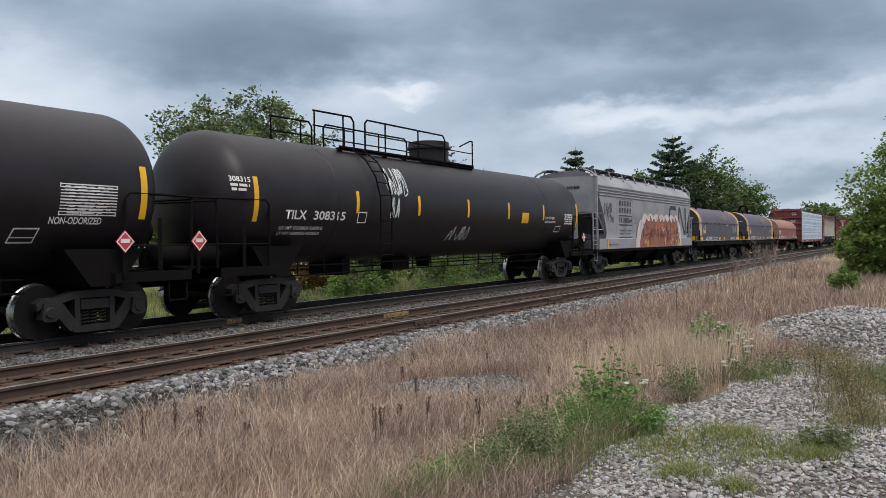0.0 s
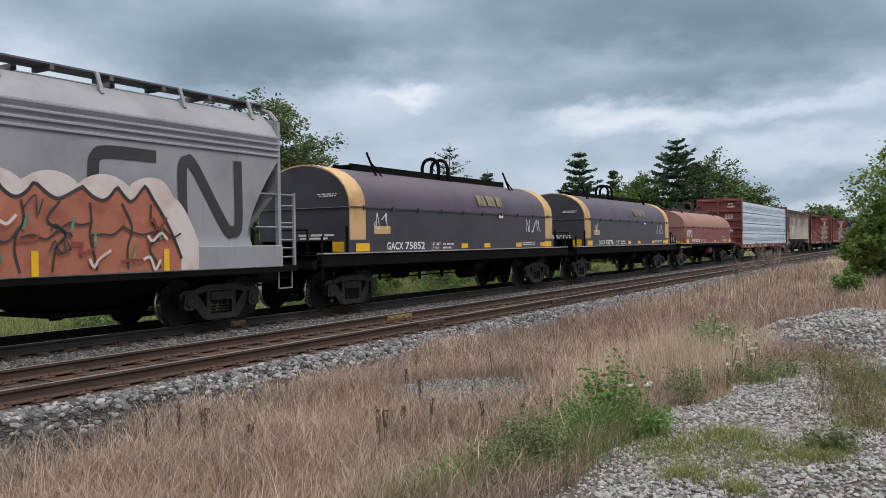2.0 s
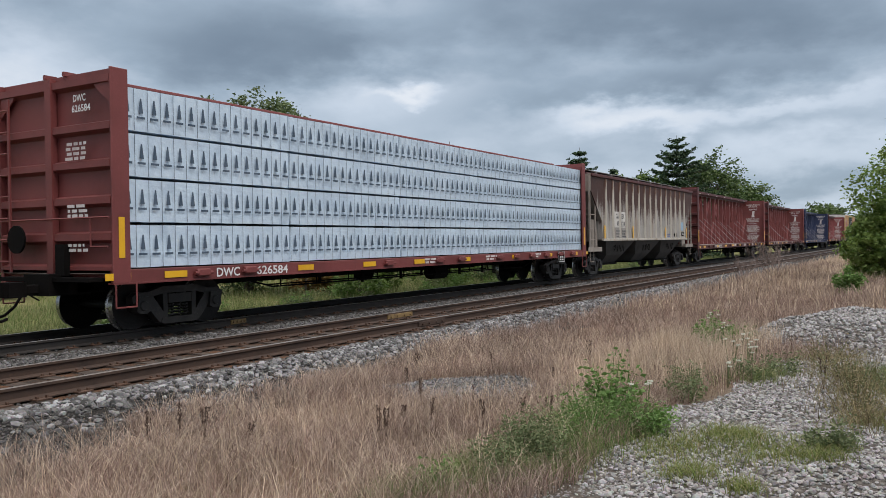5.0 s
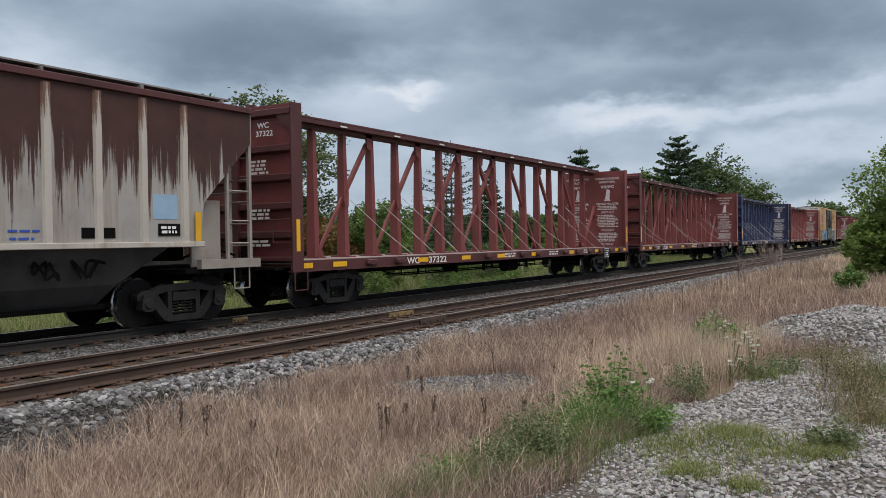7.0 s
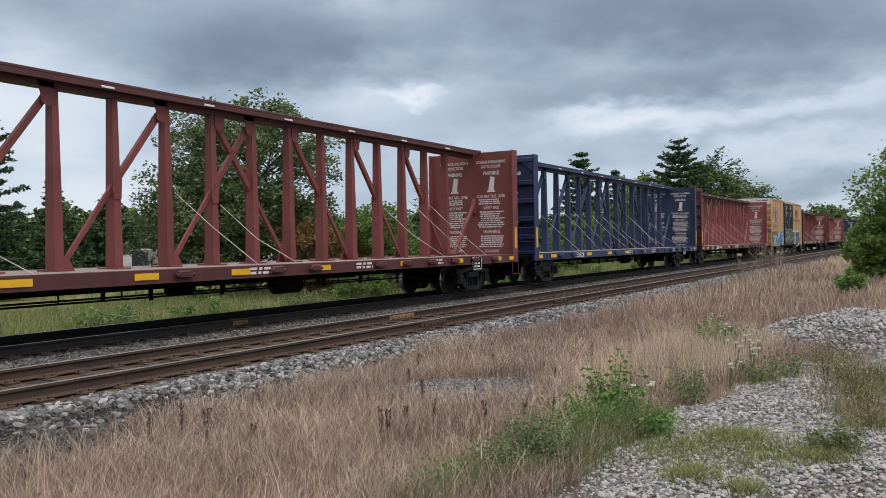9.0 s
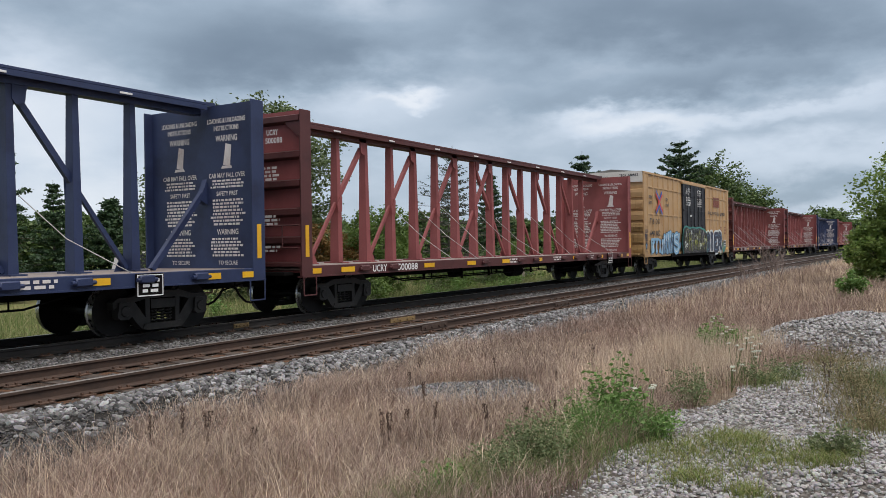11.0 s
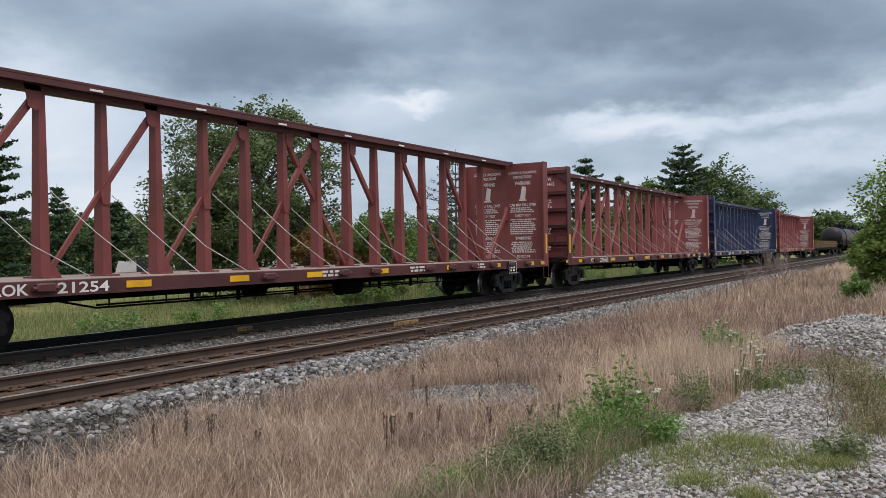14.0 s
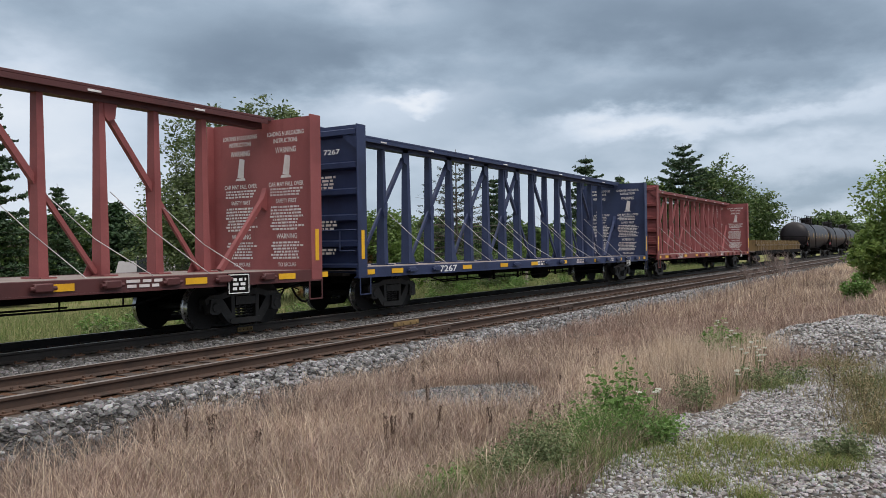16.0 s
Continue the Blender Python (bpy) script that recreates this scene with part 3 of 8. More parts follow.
REFLECT = surface("yellow_reflector", (0.75, 0.42, 0.015), (0.6, 0.30, 0.01), 0.35, grain=60)
INK = surface("black_lettering", (0.03, 0.03, 0.035), (0.05, 0.05, 0.055), 0.6, grain=60)
SIGNRED = surface("red_placard", (0.55, 0.05, 0.06), (0.42, 0.04, 0.05), 0.4, grain=60)
LOGOBLUE = surface("logo_blue", (0.03, 0.08, 0.38), (0.02, 0.06, 0.3), 0.5, grain=60)
LOGORED = surface("logo_red", (0.5, 0.035, 0.03), (0.4, 0.03, 0.03), 0.5, grain=60)
BROWNINK = surface("brown_lettering", (0.19, 0.05, 0.025), (0.14, 0.04, 0.02), 0.6, grain=60)
SPRAYBLUE = surface("spray_sky_blue", (0.22, 0.42, 0.60), (0.10, 0.24, 0.45), 0.6, grain=6, blotch=3, light=(0.55, 0.72, 0.80))
SPRAYSTEEL = surface("spray_steel_blue", (0.16, 0.27, 0.40), (0.09, 0.17, 0.30), 0.6, grain=6, blotch=3, light=(0.28, 0.42, 0.55))
SPRAYNAVY = surface("spray_navy", (0.021, 0.030, 0.060), (0.014, 0.018, 0.035), 0.6, grain=8)
SPRAYPALE = surface("spray_white", (0.62, 0.66, 0.66), (0.38, 0.46, 0.46), 0.6, grain=8, blotch=3)
SPRAYGREEN = surface("spray_green", (0.10, 0.21, 0.12), (0.04, 0.12, 0.09), 0.6, grain=8, blotch=3, light=(0.38, 0.48, 0.26))
SPRAYLIME = surface("spray_lime", (0.42, 0.45, 0.10), (0.24, 0.30, 0.08), 0.6, grain=8, blotch=3)
SPRAYSMOKE = surface("spray_smoke_grey", (0.20, 0.19, 0.19), (0.07, 0.07, 0.075), 0.6, grain=6, blotch=3, light=(0.42, 0.41, 0.40))
SPRAYTEAL = surface("spray_teal", (0.04, 0.26, 0.22), (0.02, 0.16, 0.14), 0.6, grain=8)
SPRAYORANGE = surface("spray_orange", (0.36, 0.125, 0.075), (0.20, 0.05, 0.032), 0.6, grain=5, blotch=2.5, light=(0.55, 0.25, 0.16))
SPRAYDEEP = surface("spray_brick_red", (0.22, 0.050, 0.035), (0.14, 0.03, 0.025), 0.6, grain=6)
SPRAYHALO = surface("spray_halo", (0.60, 0.54, 0.52), (0.50, 0.36, 0.33), 0.6, grain=5, blotch=1.5, light=(0.64, 0.58, 0.60))
WRAP = surface("pale_blue_lumber_wrap", (0.56, 0.68, 0.80), (0.44, 0.55, 0.67), 0.35, grain=12, blotch=2.5, light=(0.68, 0.78, 0.86), bump=0.5)
WRAPINK = surface("wrap_print", (0.05, 0.08, 0.12), (0.12, 0.16, 0.22), 0.5, grain=30)
DECKWOOD = surface("worn_deck_grey", (0.23, 0.19, 0.17), (0.13, 0.10, 0.09), 0.8, grain=20)


def rusted(name, paint, rust, top, bottom):
    """Pale paint under which rust runs down from the roof: heavy at the height top, gone at bottom."""
    m = surface(name, paint, tuple(c * 0.72 for c in paint), 0.65, grain=40, light=tuple(min(1, c * 1.15) for c in paint), blotch=1.0, streak=0.3)
    nt = m.node_tree
    N, L = nt.nodes.new, nt.links.new
    b = nt.nodes["Principled BSDF"]
    old = b.inputs["Base Color"].links[0].from_socket
    tc, sep, mp, n1, n2 = N("ShaderNodeTexCoord"), N("ShaderNodeSeparateXYZ"), N("ShaderNodeMapping"), N("ShaderNodeTexNoise"), N("ShaderNodeTexNoise")
    L(tc.outputs["Object"], sep.inputs[0])
    L(tc.outputs["Object"], mp.inputs[0])
    mp.inputs["Scale"].default_value = (3.6, 3.6, 0.10)
    n1.inputs["Scale"].default_value, n1.inputs["Detail"].default_value, n1.inputs["Roughness"].default_value = 2.4, 9, 0.78
    n2.inputs["Scale"].default_value, n2.inputs["Detail"].default_value = 2.2, 8
    L(mp.outputs[0], n1.inputs["Vector"])
    L(tc.outputs["Object"], n2.inputs["Vector"])
    up = N("ShaderNodeMapRange")
    up.inputs[1].default_value, up.inputs[2].default_value = bottom, top
    up.inputs[3].default_value, up.inputs[4].default_value = -1.05, 0.05
    L(sep.outputs[2], up.inputs[0])
    a1, a2 = N("ShaderNodeMath"), N("ShaderNodeMath")
    a1.operation, a2.operation = "MULTIPLY_ADD", "MULTIPLY_ADD"
    L(n1.outputs["Fac"], a1.inputs[0])
    a1.inputs[1].default_value = 2.0
    L(up.outputs[0], a1.inputs[2])
    L(n2.outputs["Fac"], a2.inputs[0])
    a2.inputs[1].default_value = 0.35
    L(a1.outputs[0], a2.inputs[2])
    r = N("ShaderNodeMapRange")
    r.inputs[1].default_value, r.inputs[2].default_value = 0.64, 0.74
    L(a2.outputs[0], r.inputs[0])
    # thin ochre stains run on below the heavy rust
    sm, sn, sr, st = N("ShaderNodeMapping"), N("ShaderNodeTexNoise"), N("ShaderNodeMapRange"), N("ShaderNodeMixRGB")
    sm.inputs["Scale"].default_value = (2.2, 2.2, 0.16)
    L(tc.outputs["Object"], sm.inputs[0])
    L(sm.outputs[0], sn.inputs["Vector"])
    sn.inputs["Scale"].default_value, sn.inputs["Detail"].default_value, sn.inputs["Roughness"].default_value = 1.7, 7, 0.65
    sr.inputs[1].default_value, sr.inputs[2].default_value, sr.inputs[4].default_value = 0.50, 0.72, 0.8
    L(sn.outputs["Fac"], sr.inputs[0])
    L(sr.outputs[0], st.inputs[0])
    L(old, st.inputs[1])
    st.inputs[2].default_value = (0.24, 0.145, 0.075, 1)
    # the rust itself is uneven
    un = N("ShaderNodeMixRGB")
    L(n2.outputs["Fac"], un.inputs[0])
    un.inputs[1].default_value = (*[c * 0.45 for c in rust], 1)
    un.inputs[2].default_value = (*[c * 1.25 for c in rust], 1)
    mx = N("ShaderNodeMixRGB")
    L(r.outputs[0], mx.inputs[0])
    L(st.outputs[0], mx.inputs[1])
    L(un.outputs[0], mx.inputs[2])
    L(mx.outputs[0], b.inputs["Base Color"])
    return m


RUSTWHITE = rusted("rust_run_white_paint", (0.345, 0.330, 0.310), (0.060, 0.022, 0.015), 4.2, 1.3)
BONE = surface("chalky_cream_paint", (0.296, 0.266, 0.237), (0.192, 0.152, 0.126), 0.7, grain=40, streak=0.4)

TRAIN, RIDERS, WHEELS = [], [], []
MESHES = {}


def shared(key, make):
    if key not in MESHES:
        MESHES[key] = make()
    return MESHES[key]


# ---- writing and paint on flat sides ----
def words(parent, text, x, z, size, mat, y=-1.6, end=False, width=None, tilt=0.0, name="lettering"):
    """Lettering on a side (facing the camera's side of the track) or, with end, on a face that looks down the track (x is then along -y)."""
    key = ("words", text, round(size, 3), mat.name, width)

    def make():
        cu = bpy.data.curves.new("lettering", "FONT")
        cu.body, cu.size, cu.resolution_u = text, size, 3
        cu.offset = 0.018 * size
        ob = bpy.data.objects.new("lettering", cu)
        me = bpy.data.meshes.new_from_object(ob)
        me.materials.append(mat)
        if width and me.vertices:
            xs = [v.co.x for v in me.vertices]
            k, x0 = width / (max(xs) - min(xs)), min(xs)
            for v in me.vertices:
                v.co.x = (v.co.x - x0) * k
        bpy.data.objects.remove(ob)
        return me

    me = shared(key, make)
    ob = new(name, me)
    ob.parent = parent
    if end:
        ob.matrix_local = pose(y, -x, z, 90, 0, -90)
    else:
        ob.matrix_local = pose(x, y, z, 90 + tilt, 0, 0)
    return ob


def bars(parent, x0, x1, z0, z1, lines, mat, y=-1.6, end=False, seed=1, tilt=0.0, fill=0.62, word=0.16):
    """Writing too small to read: rows of short plain bars."""
    key = ("bars", round(x1 - x0, 2), round(z1 - z0, 2), lines, mat.name, seed, word)

    def make():
        rnd, s = random.Random(seed), Shape()
        step = (z1 - z0) / lines
        for k in range(lines):
            a, z = rnd.uniform(0, 0.12) * (x1 - x0), (z1 - z0) - (k + 1) * step + step * 0.2
            stop = (x1 - x0) * rnd.uniform(0.78, 1.0)
            while a < stop - 0.02:
                w = min(word * rnd.uniform(0.4, 1.5), stop - a)
                s.add([(a, 0, z), (a + w, 0, z), (a + w, 0, z + step * fill), (a, 0, z + step * fill)], [(0, 1, 2, 3)])
                a += w + word * 0.28
        return s.mesh("small_print", mat)

    ob = new("small_print", shared(key, make))
    ob.parent = parent
    ob.matrix_local = pose(y, -x0, z0, 0, 0, -90) if end else pose(x0, y, z0, tilt, 0, 0)
    return ob


def blocks(parent, x, z, n, w, h, mat, y=-1.6, end=False, tilt=0.0):
    """Owner's letters, as plain upright blocks."""
    s = Shape()
    for k in range(n):
        a = k * w + 0.06 * w
        s.add([(a, 0, 0), (a + w * 0.48, 0, 0), (a + w * 0.48, 0, h), (a, 0, h)], [(0, 1, 2, 3)])
    ob = new("owner_mark", s.mesh("owner_mark", mat))
    ob.parent = parent
    ob.matrix_local = pose(y, -x, z, 0, 0, -90) if end else pose(x, y, z, tilt, 0, 0)
    return ob


def ribbon(s, pts, w, y):
    """A flat stroke of width w through the points (x, z): one strip, mitred at its bends, that rises a hair along its length."""
    p = [Vector(q) for q in pts]
    d = [(b - a).normalized() if (b - a).length > 1e-6 else Vector((1, 0)) for a, b in zip(p, p[1:])]
    v = []
    for k, q in enumerate(p):
        a, b = d[max(0, k - 1)], d[min(len(d) - 1, k)]
        n = Vector((-a.y - b.y, a.x + b.x))
        n = Vector((-b.y, b.x)) if n.length < 0.5 else n.normalized()
        r = w / 2 / max(0.6, abs(n.dot(Vector((-b.y, b.x)))))
        c = q - d[0] * (w * 0.25) if k == 0 else q + d[-1] * (w * 0.25) if k == len(p) - 1 else q
        v += [(c.x + n.x * r, y - 0.00012 * k, c.y + n.y * r), (c.x - n.x * r, y - 0.00012 * k, c.y - n.y * r)]
    return s.add(v, [(2 * k, 2 * k + 1, 2 * k + 3, 2 * k + 2) for k in range(len(p) - 1)])


def curve_pts(pts, n=5):
    """A smooth line through the points."""
    out = []
    for i in range(len(pts) - 1):
        p = [Vector(pts[max(0, min(len(pts) - 1, i + k))]) for k in (-1, 0, 1, 2)]
        for j in range(n):
            t = j / n
            out.append(tuple(0.5 * ((2 * p[1]) + (p[2] - p[0]) * t + (2 * p[0] - 5 * p[1] + 4 * p[2] - p[3]) * t * t + (3 * p[1] - p[0] - 3 * p[2] + p[3]) * t ** 3)))
    return out + [tuple(pts[-1])]


GLYPHS = [[(0.95, 0.82), (0.6, 1.0), (0.12, 0.85), (0.2, 0.58), (0.85, 0.42), (0.9, 0.12), (0.45, 0.0), (0.05, 0.15)],
          [(0.2, 1.0), (0.55, 0.98), (0.45, 0.5), (0.5, 0.02)],
          [(0.95, 1.0), (0.2, 0.95), (0.15, 0.5), (0.7, 0.55), (0.15, 0.5), (0.1, 0.03), (0.95, 0.0)],
          [(0.1, 0.0), (0.2, 1.0), (0.85, 0.92), (0.8, 0.58), (0.2, 0.5), (0.55, 0.42), (0.95, 0.0)],
          [(0.02, 0.0), (0.45, 1.0), (0.6, 1.0), (0.98, 0.0), (0.78, 0.36), (0.25, 0.38)],
          [(0.15, 1.0), (0.15, 0.0), (0.18, 0.45), (0.9, 1.0), (0.3, 0.52), (0.95, 0.02)],
          [(0.5, 1.0), (0.1, 0.75), (0.1, 0.25), (0.5, 0.0), (0.9, 0.25), (0.9, 0.75), (0.5, 1.0)]]


def bubble(parent, x0, x1, z0, z1, order, mats, widths, y, label, lean=0.08):
    """Fat graffiti letters drawn stroke by stroke, outline first."""
    w = (x1 - x0) / len(order)
    for k, g in enumerate(order):
        pts = [(x0 + w * (k + 0.06 + 0.88 * u) + lean * v, z0 + (z1 - z0) * v) for u, v in GLYPHS[g]]
        for i, (m, wd) in enumerate(zip(mats, widths)):
            part("graffiti", ribbon(Shape(), curve_pts(pts, 4), wd, y - 0.005 * i - 0.0006 * k), m, parent, label)


def wild(parent, x0, x1, z0, tops, n, mats, edge, y, seed, label, lean=0.1, wide=1.1):
    """Crowded graffiti letters: slanted tapering slabs with an outline, a filling and a highlight each."""
    rnd = random.Random(seed)
    for k in range(n):
        u = (k + 0.5) / n
        f = u * (len(tops) - 1)
        i = min(int(f), len(tops) - 2)
        top = tops[i] + (tops[i + 1] - tops[i]) * (f - i) + rnd.uniform(-0.10, 0.08)
        a, w, b = x0 + (x1 - x0) * u, (x1 - x0) / n * wide * rnd.uniform(0.75, 1.25), z0 + rnd.uniform(0, 0.10)
        l, c = lean * rnd.uniform(0.2, 1.6), (b + top) / 2 + rnd.uniform(-0.12, 0.12)
        pts = [(a - w * 0.5, b + 0.04), (a - w * 0.1, b - 0.03), (a + w * 0.45, b + rnd.uniform(0, 0.12)), (a + w * rnd.uniform(0.12, 0.42) + l / 2, c),
               (a + w * 0.55 + l, top - rnd.uniform(0.05, 0.16)), (a + w * 0.15 + l, top), (a - w * 0.45 + l, top - rnd.uniform(0.02, 0.12)), (a - w * rnd.uniform(0.15, 0.4) + l / 2, c)]
        d = y - 0.0016 * k
        loop = curve_pts(pts + [pts[0]], 3)
        part("graffiti", ribbon(Shape(), loop, edge * 2, d), mats[0], parent, label)
        part("graffiti", Shape().add([(p, d - 0.0045, q) for p, q in loop[:-1]], [tuple(range(len(loop) - 1))]), mats[1], parent, label)
        h = [(a - w * 0.12, b + 0.08), (a - w * 0.05 + l * 0.5, c), (a - w * 0.15 + l, top - 0.15)]
        part("graffiti", ribbon(Shape(), curve_pts(h, 4), w * 0.16, d - 0.0055), mats[2], parent, label)


def scrawl(parent, x0, x1, z0, z1, letters, mats, widths, y, seed, label, loops=5):
    """Spray-painted letter-like strokes, in layers from a wide outline to a narrow filling."""
    rnd = random.Random(seed)
    lines = []
    w = (x1 - x0) / letters
    for k in range(letters):
        a = x0 + k * w
        pts = [(a + w * rnd.uniform(-0.05, 1.05), z0 + (z1 - z0) * (0.08 + 0.86 * (j % 2 if rnd.random() < 0.75 else rnd.random()))) for j in range(loops)]
        lines.append(curve_pts(pts, 6))
    for ln in lines:
        for i, (m, wd) in enumerate(zip(mats, widths)):
            part("graffiti", ribbon(Shape(), ln, wd, y - 0.004 * i), m, parent, label)


RUSTDARK = surface("dark_brown_steel", (0.055, 0.034, 0.030), (0.025, 0.017, 0.016), 0.8, grain=30, light=(0.085, 0.055, 0.048))


# ---- running gear, the same under every car ----
def wheelset_mesh():
    s = Shape()
    for y in (-0.7525, 0.7525):
        d = -1 if y < 0 else 1
        s.lathe([(y - d * 0.075 - 0.012, 0.485), (y - d * 0.075 + 0.012, 0.485), (y - d * 0.045, 0.462), (y + d * 0.065, 0.452)] if d > 0 else
                [(y - d * 0.075 + 0.012, 0.485), (y - d * 0.075 - 0.012, 0.485), (y - d * 0.045, 0.462), (y + d * 0.065, 0.452)], (0, 0, 0), "y", 28)
        s.lathe([(y + d * 0.066, 0.40), (y + d * 0.030, 0.37), (y + d * 0.028, 0.19), (y + d * 0.09, 0.13), (y + d * 0.10, 0.0)], (0, 0, 0), "y", 24)
    s.tube((0, -0.98, 0), (0, 0.98, 0), 0.075, 10)
    for k in range(3):
        a = 2.1 * k
        for y in (-1.0, 0.99):
            s.tube((0.05 * math.cos(a), y, 0.05 * math.sin(a)), (0.05 * math.cos(a), y + 0.012, 0.05 * math.sin(a)), 0.018, 6)
    me = s.mesh("wheelset", [WHEEL, TREAD], 35)
    # the flange and tread are worn bright
    for p in me.polygons:
        if all(0.445 < math.hypot(me.vertices[i].co.x, me.vertices[i].co.z) < 0.49 for i in p.vertices) and len(p.vertices) == 4:
            p.material_index = 1
    return me


def side_frame_mesh():
    # the outline of a cast frame with two windows, as bars of one casting
    s = Shape()
    y0, y1 = -0.09, 0.09
    s.prism([(-1.08, 0.50), (-1.10, 0.62), (-0.98, 0.70), (-0.72, 0.70), (-0.40, 0.79), (0.40, 0.79), (0.72, 0.70), (0.98, 0.70), (1.10, 0.62), (1.08, 0.50), (0.98, 0.55),
             (0.74, 0.55), (0.62, 0.61), (0.40, 0.66), (-0.40, 0.66), (-0.62, 0.61), (-0.74, 0.55), (-0.98, 0.55)], y0, y1)
    for d in (-1, 1):
        s.prism([(d * 0.90, 0.58), (d * 0.86, 0.50), (d * 0.74, 0.42), (d * 0.60, 0.24), (d * 0.48, 0.12), (d * 0.28, 0.12), (d * 0.34, 0.24), (d * 0.54, 0.50), (d * 0.62, 0.60)], y0, y1)
        s.prism([(d * 0.30, 0.70), (d * 0.40, 0.70), (d * 0.39, 0.17), (d * 0.29, 0.17)], y0, y1)
        s.prism([(d * 0.99, 0.62), (d * 0.75, 0.62), (d * 0.72, 0.36), (d * 0.80, 0.31), (d * 0.96, 0.31), (d * 1.03, 0.36)], y0 - 0.05, y1 - 0.06)
        s.lathe([(y0 - 0.075, 0.0), (y0 - 0.075, 0.085), (y0 - 0.03, 0.115), (y1, 0.115)], (d * 0.875, 0, 0.457), "y", 12)
    s.prism([(-0.46, 0.115), (-0.36, 0.085), (0.36, 0.085), (0.46, 0.115), (0.42, 0.205), (-0.42, 0.205)], y0 - 0.02, y1 + 0.02)
    return s.mesh("side_frame", TRUCKGREY, 30)


def spring_mesh():
    s = Shape()
    for cx in (-0.17, 0.0, 0.17):
        pts = [(cx + 0.075 * math.cos(a), 0.075 * math.sin(a), 0.21 + 0.26 * a / (2 * math.pi * 4.5)) for a in [2 * math.pi * 4.5 * k / 40 for k in range(41)]]
        s.path(pts, 0.016, 5)
    s.box(-0.28, 0.28, -0.10, 0.10, 0.47, 0.64)
    return s.mesh("truck_spring", TRUCKGREY, 40)


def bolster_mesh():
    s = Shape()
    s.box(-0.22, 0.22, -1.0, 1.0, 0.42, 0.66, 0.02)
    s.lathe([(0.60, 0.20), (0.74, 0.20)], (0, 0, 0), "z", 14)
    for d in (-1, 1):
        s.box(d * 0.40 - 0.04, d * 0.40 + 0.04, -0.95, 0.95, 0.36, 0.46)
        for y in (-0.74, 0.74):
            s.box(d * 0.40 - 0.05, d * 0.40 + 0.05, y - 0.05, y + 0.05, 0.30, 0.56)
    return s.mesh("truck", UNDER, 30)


def truck(car, x):
    t = new("truck", shared("bolster", bolster_mesh))
    t.parent, t.location = car, (x, 0, 0)
    tagged(t, "sooty cast steel four-wheel truck")
    for d in (-1, 1):
        f = new("side_frame", shared("frame", side_frame_mesh))
        f.parent, f.location = t, (0, d * 0.99, 0)
        f.rotation_euler = (0, 0, 0 if d < 0 else math.pi)
        p = new("truck_spring", shared("spring", spring_mesh))
        p.parent, p.location = t, (0, d * 0.99, 0)
    for d in (-1, 1):
        w = new("wheelset", shared("wheelset", wheelset_mesh))
        w.parent, w.location = t, (d * 0.875, 0, 0.457)
        WHEELS.append((d, w))
    return t


def coupler_mesh():
    s = Shape()
    s.box(0.0, 0.55, -0.07, 0.07, 0.74, 0.90, 0.015)
    s.prism([(0.50, -0.16), (0.72, -0.20), (0.84, -0.13), (0.80, 0.02), (0.90, 0.10), (0.86, 0.19), (0.66, 0.20), (0.50, 0.12)], 0.70, 0.96, "z")
    hose = [(0.30, -0.34, 0.72), (0.42, -0.36, 0.52), (0.62, -0.34, 0.38), (0.86, -0.28, 0.33), (1.0, -0.22, 0.36)]
    s.path(hose, 0.025, 6)
    s.path([(0.05, -1.2, 0.85), (0.12, -0.7, 0.80), (0.2, 0.0, 0.62)], 0.016, 5)
    return s.mesh("coupler", UNDER, 35)


def running_gear(car, trucks, ends):
    for x in (-trucks, trucks):
        truck(car, x)
    for d in (-1, 1):
        c = new("coupler", shared("coupler", coupler_mesh))
        c.parent, c.location = car, (d * ends, 0, 0)
        c.rotation_euler = (0, 0, 0 if d > 0 else math.pi)


def new_car(name, x, label, category):
    e = new(name)
    e.location = (x, MAIN, 0)
    tagged(e, label, category, "freight cars of the train")
    TRAIN.append((e, x))
    return e


def ladder(s, x0, x1, y, z0, z1, rungs, r=0.016, along="x", x=0.0):
    if along == "x":
        for a in (x0, x1):
            s.beam((a, y, z0), (a, y, z1), 0.05, 0.03)
        for k in range(rungs):
            z = z0 + (z1 - z0) * (k + 0.5) / rungs
            s.tube((x0, y, z), (x1, y, z), r, 5)
    else:
        for a in (x0, x1):
            s.beam((x, a, z0), (x, a, z1), 0.05, 0.03)
        for k in range(rungs):
            z = z0 + (z1 - z0) * (k + 0.5) / rungs
            s.tube((x, x0, z), (x, x1, z), r, 5)
    return s


def stirrup(s, x, y, top, w=0.42):
    s.path([(x - w / 2, y, top), (x - w / 2, y, top - 0.42), (x + w / 2, y, top - 0.42), (x + w / 2, y, top)], 0.016, 5)


def brake_rig(s, x0, x1):
    """Rods, a reservoir and a cylinder under a floor."""
    s.tube((x0, -0.3, 0.62), (x1, 0.25, 0.58), 0.02, 5)
    s.tube((x0 * 0.7, 0.3, 0.72), (x1 * 0.7, -0.25, 0.70), 0.018, 5)
    s.lathe([(-0.45, 0.10), (-0.38, 0.21), (0.38, 0.21), (0.45, 0.10)], (0.9, -0.75, 0.66), "x", 14)
    s.lathe([(-0.3, 0.14), (0.3, 0.14)], (-1.2, 0.4, 0.66), "x", 12)
    for x in (x0 * 0.5, x0 * 0.2, x1 * 0.35, x1 * 0.6):
        s.box(x - 0.03, x + 0.03, -0.9, -0.84, 0.55, 0.95)
        s.box(x - 0.03, x + 0.03, 0.5, 0.56, 0.5, 0.95)


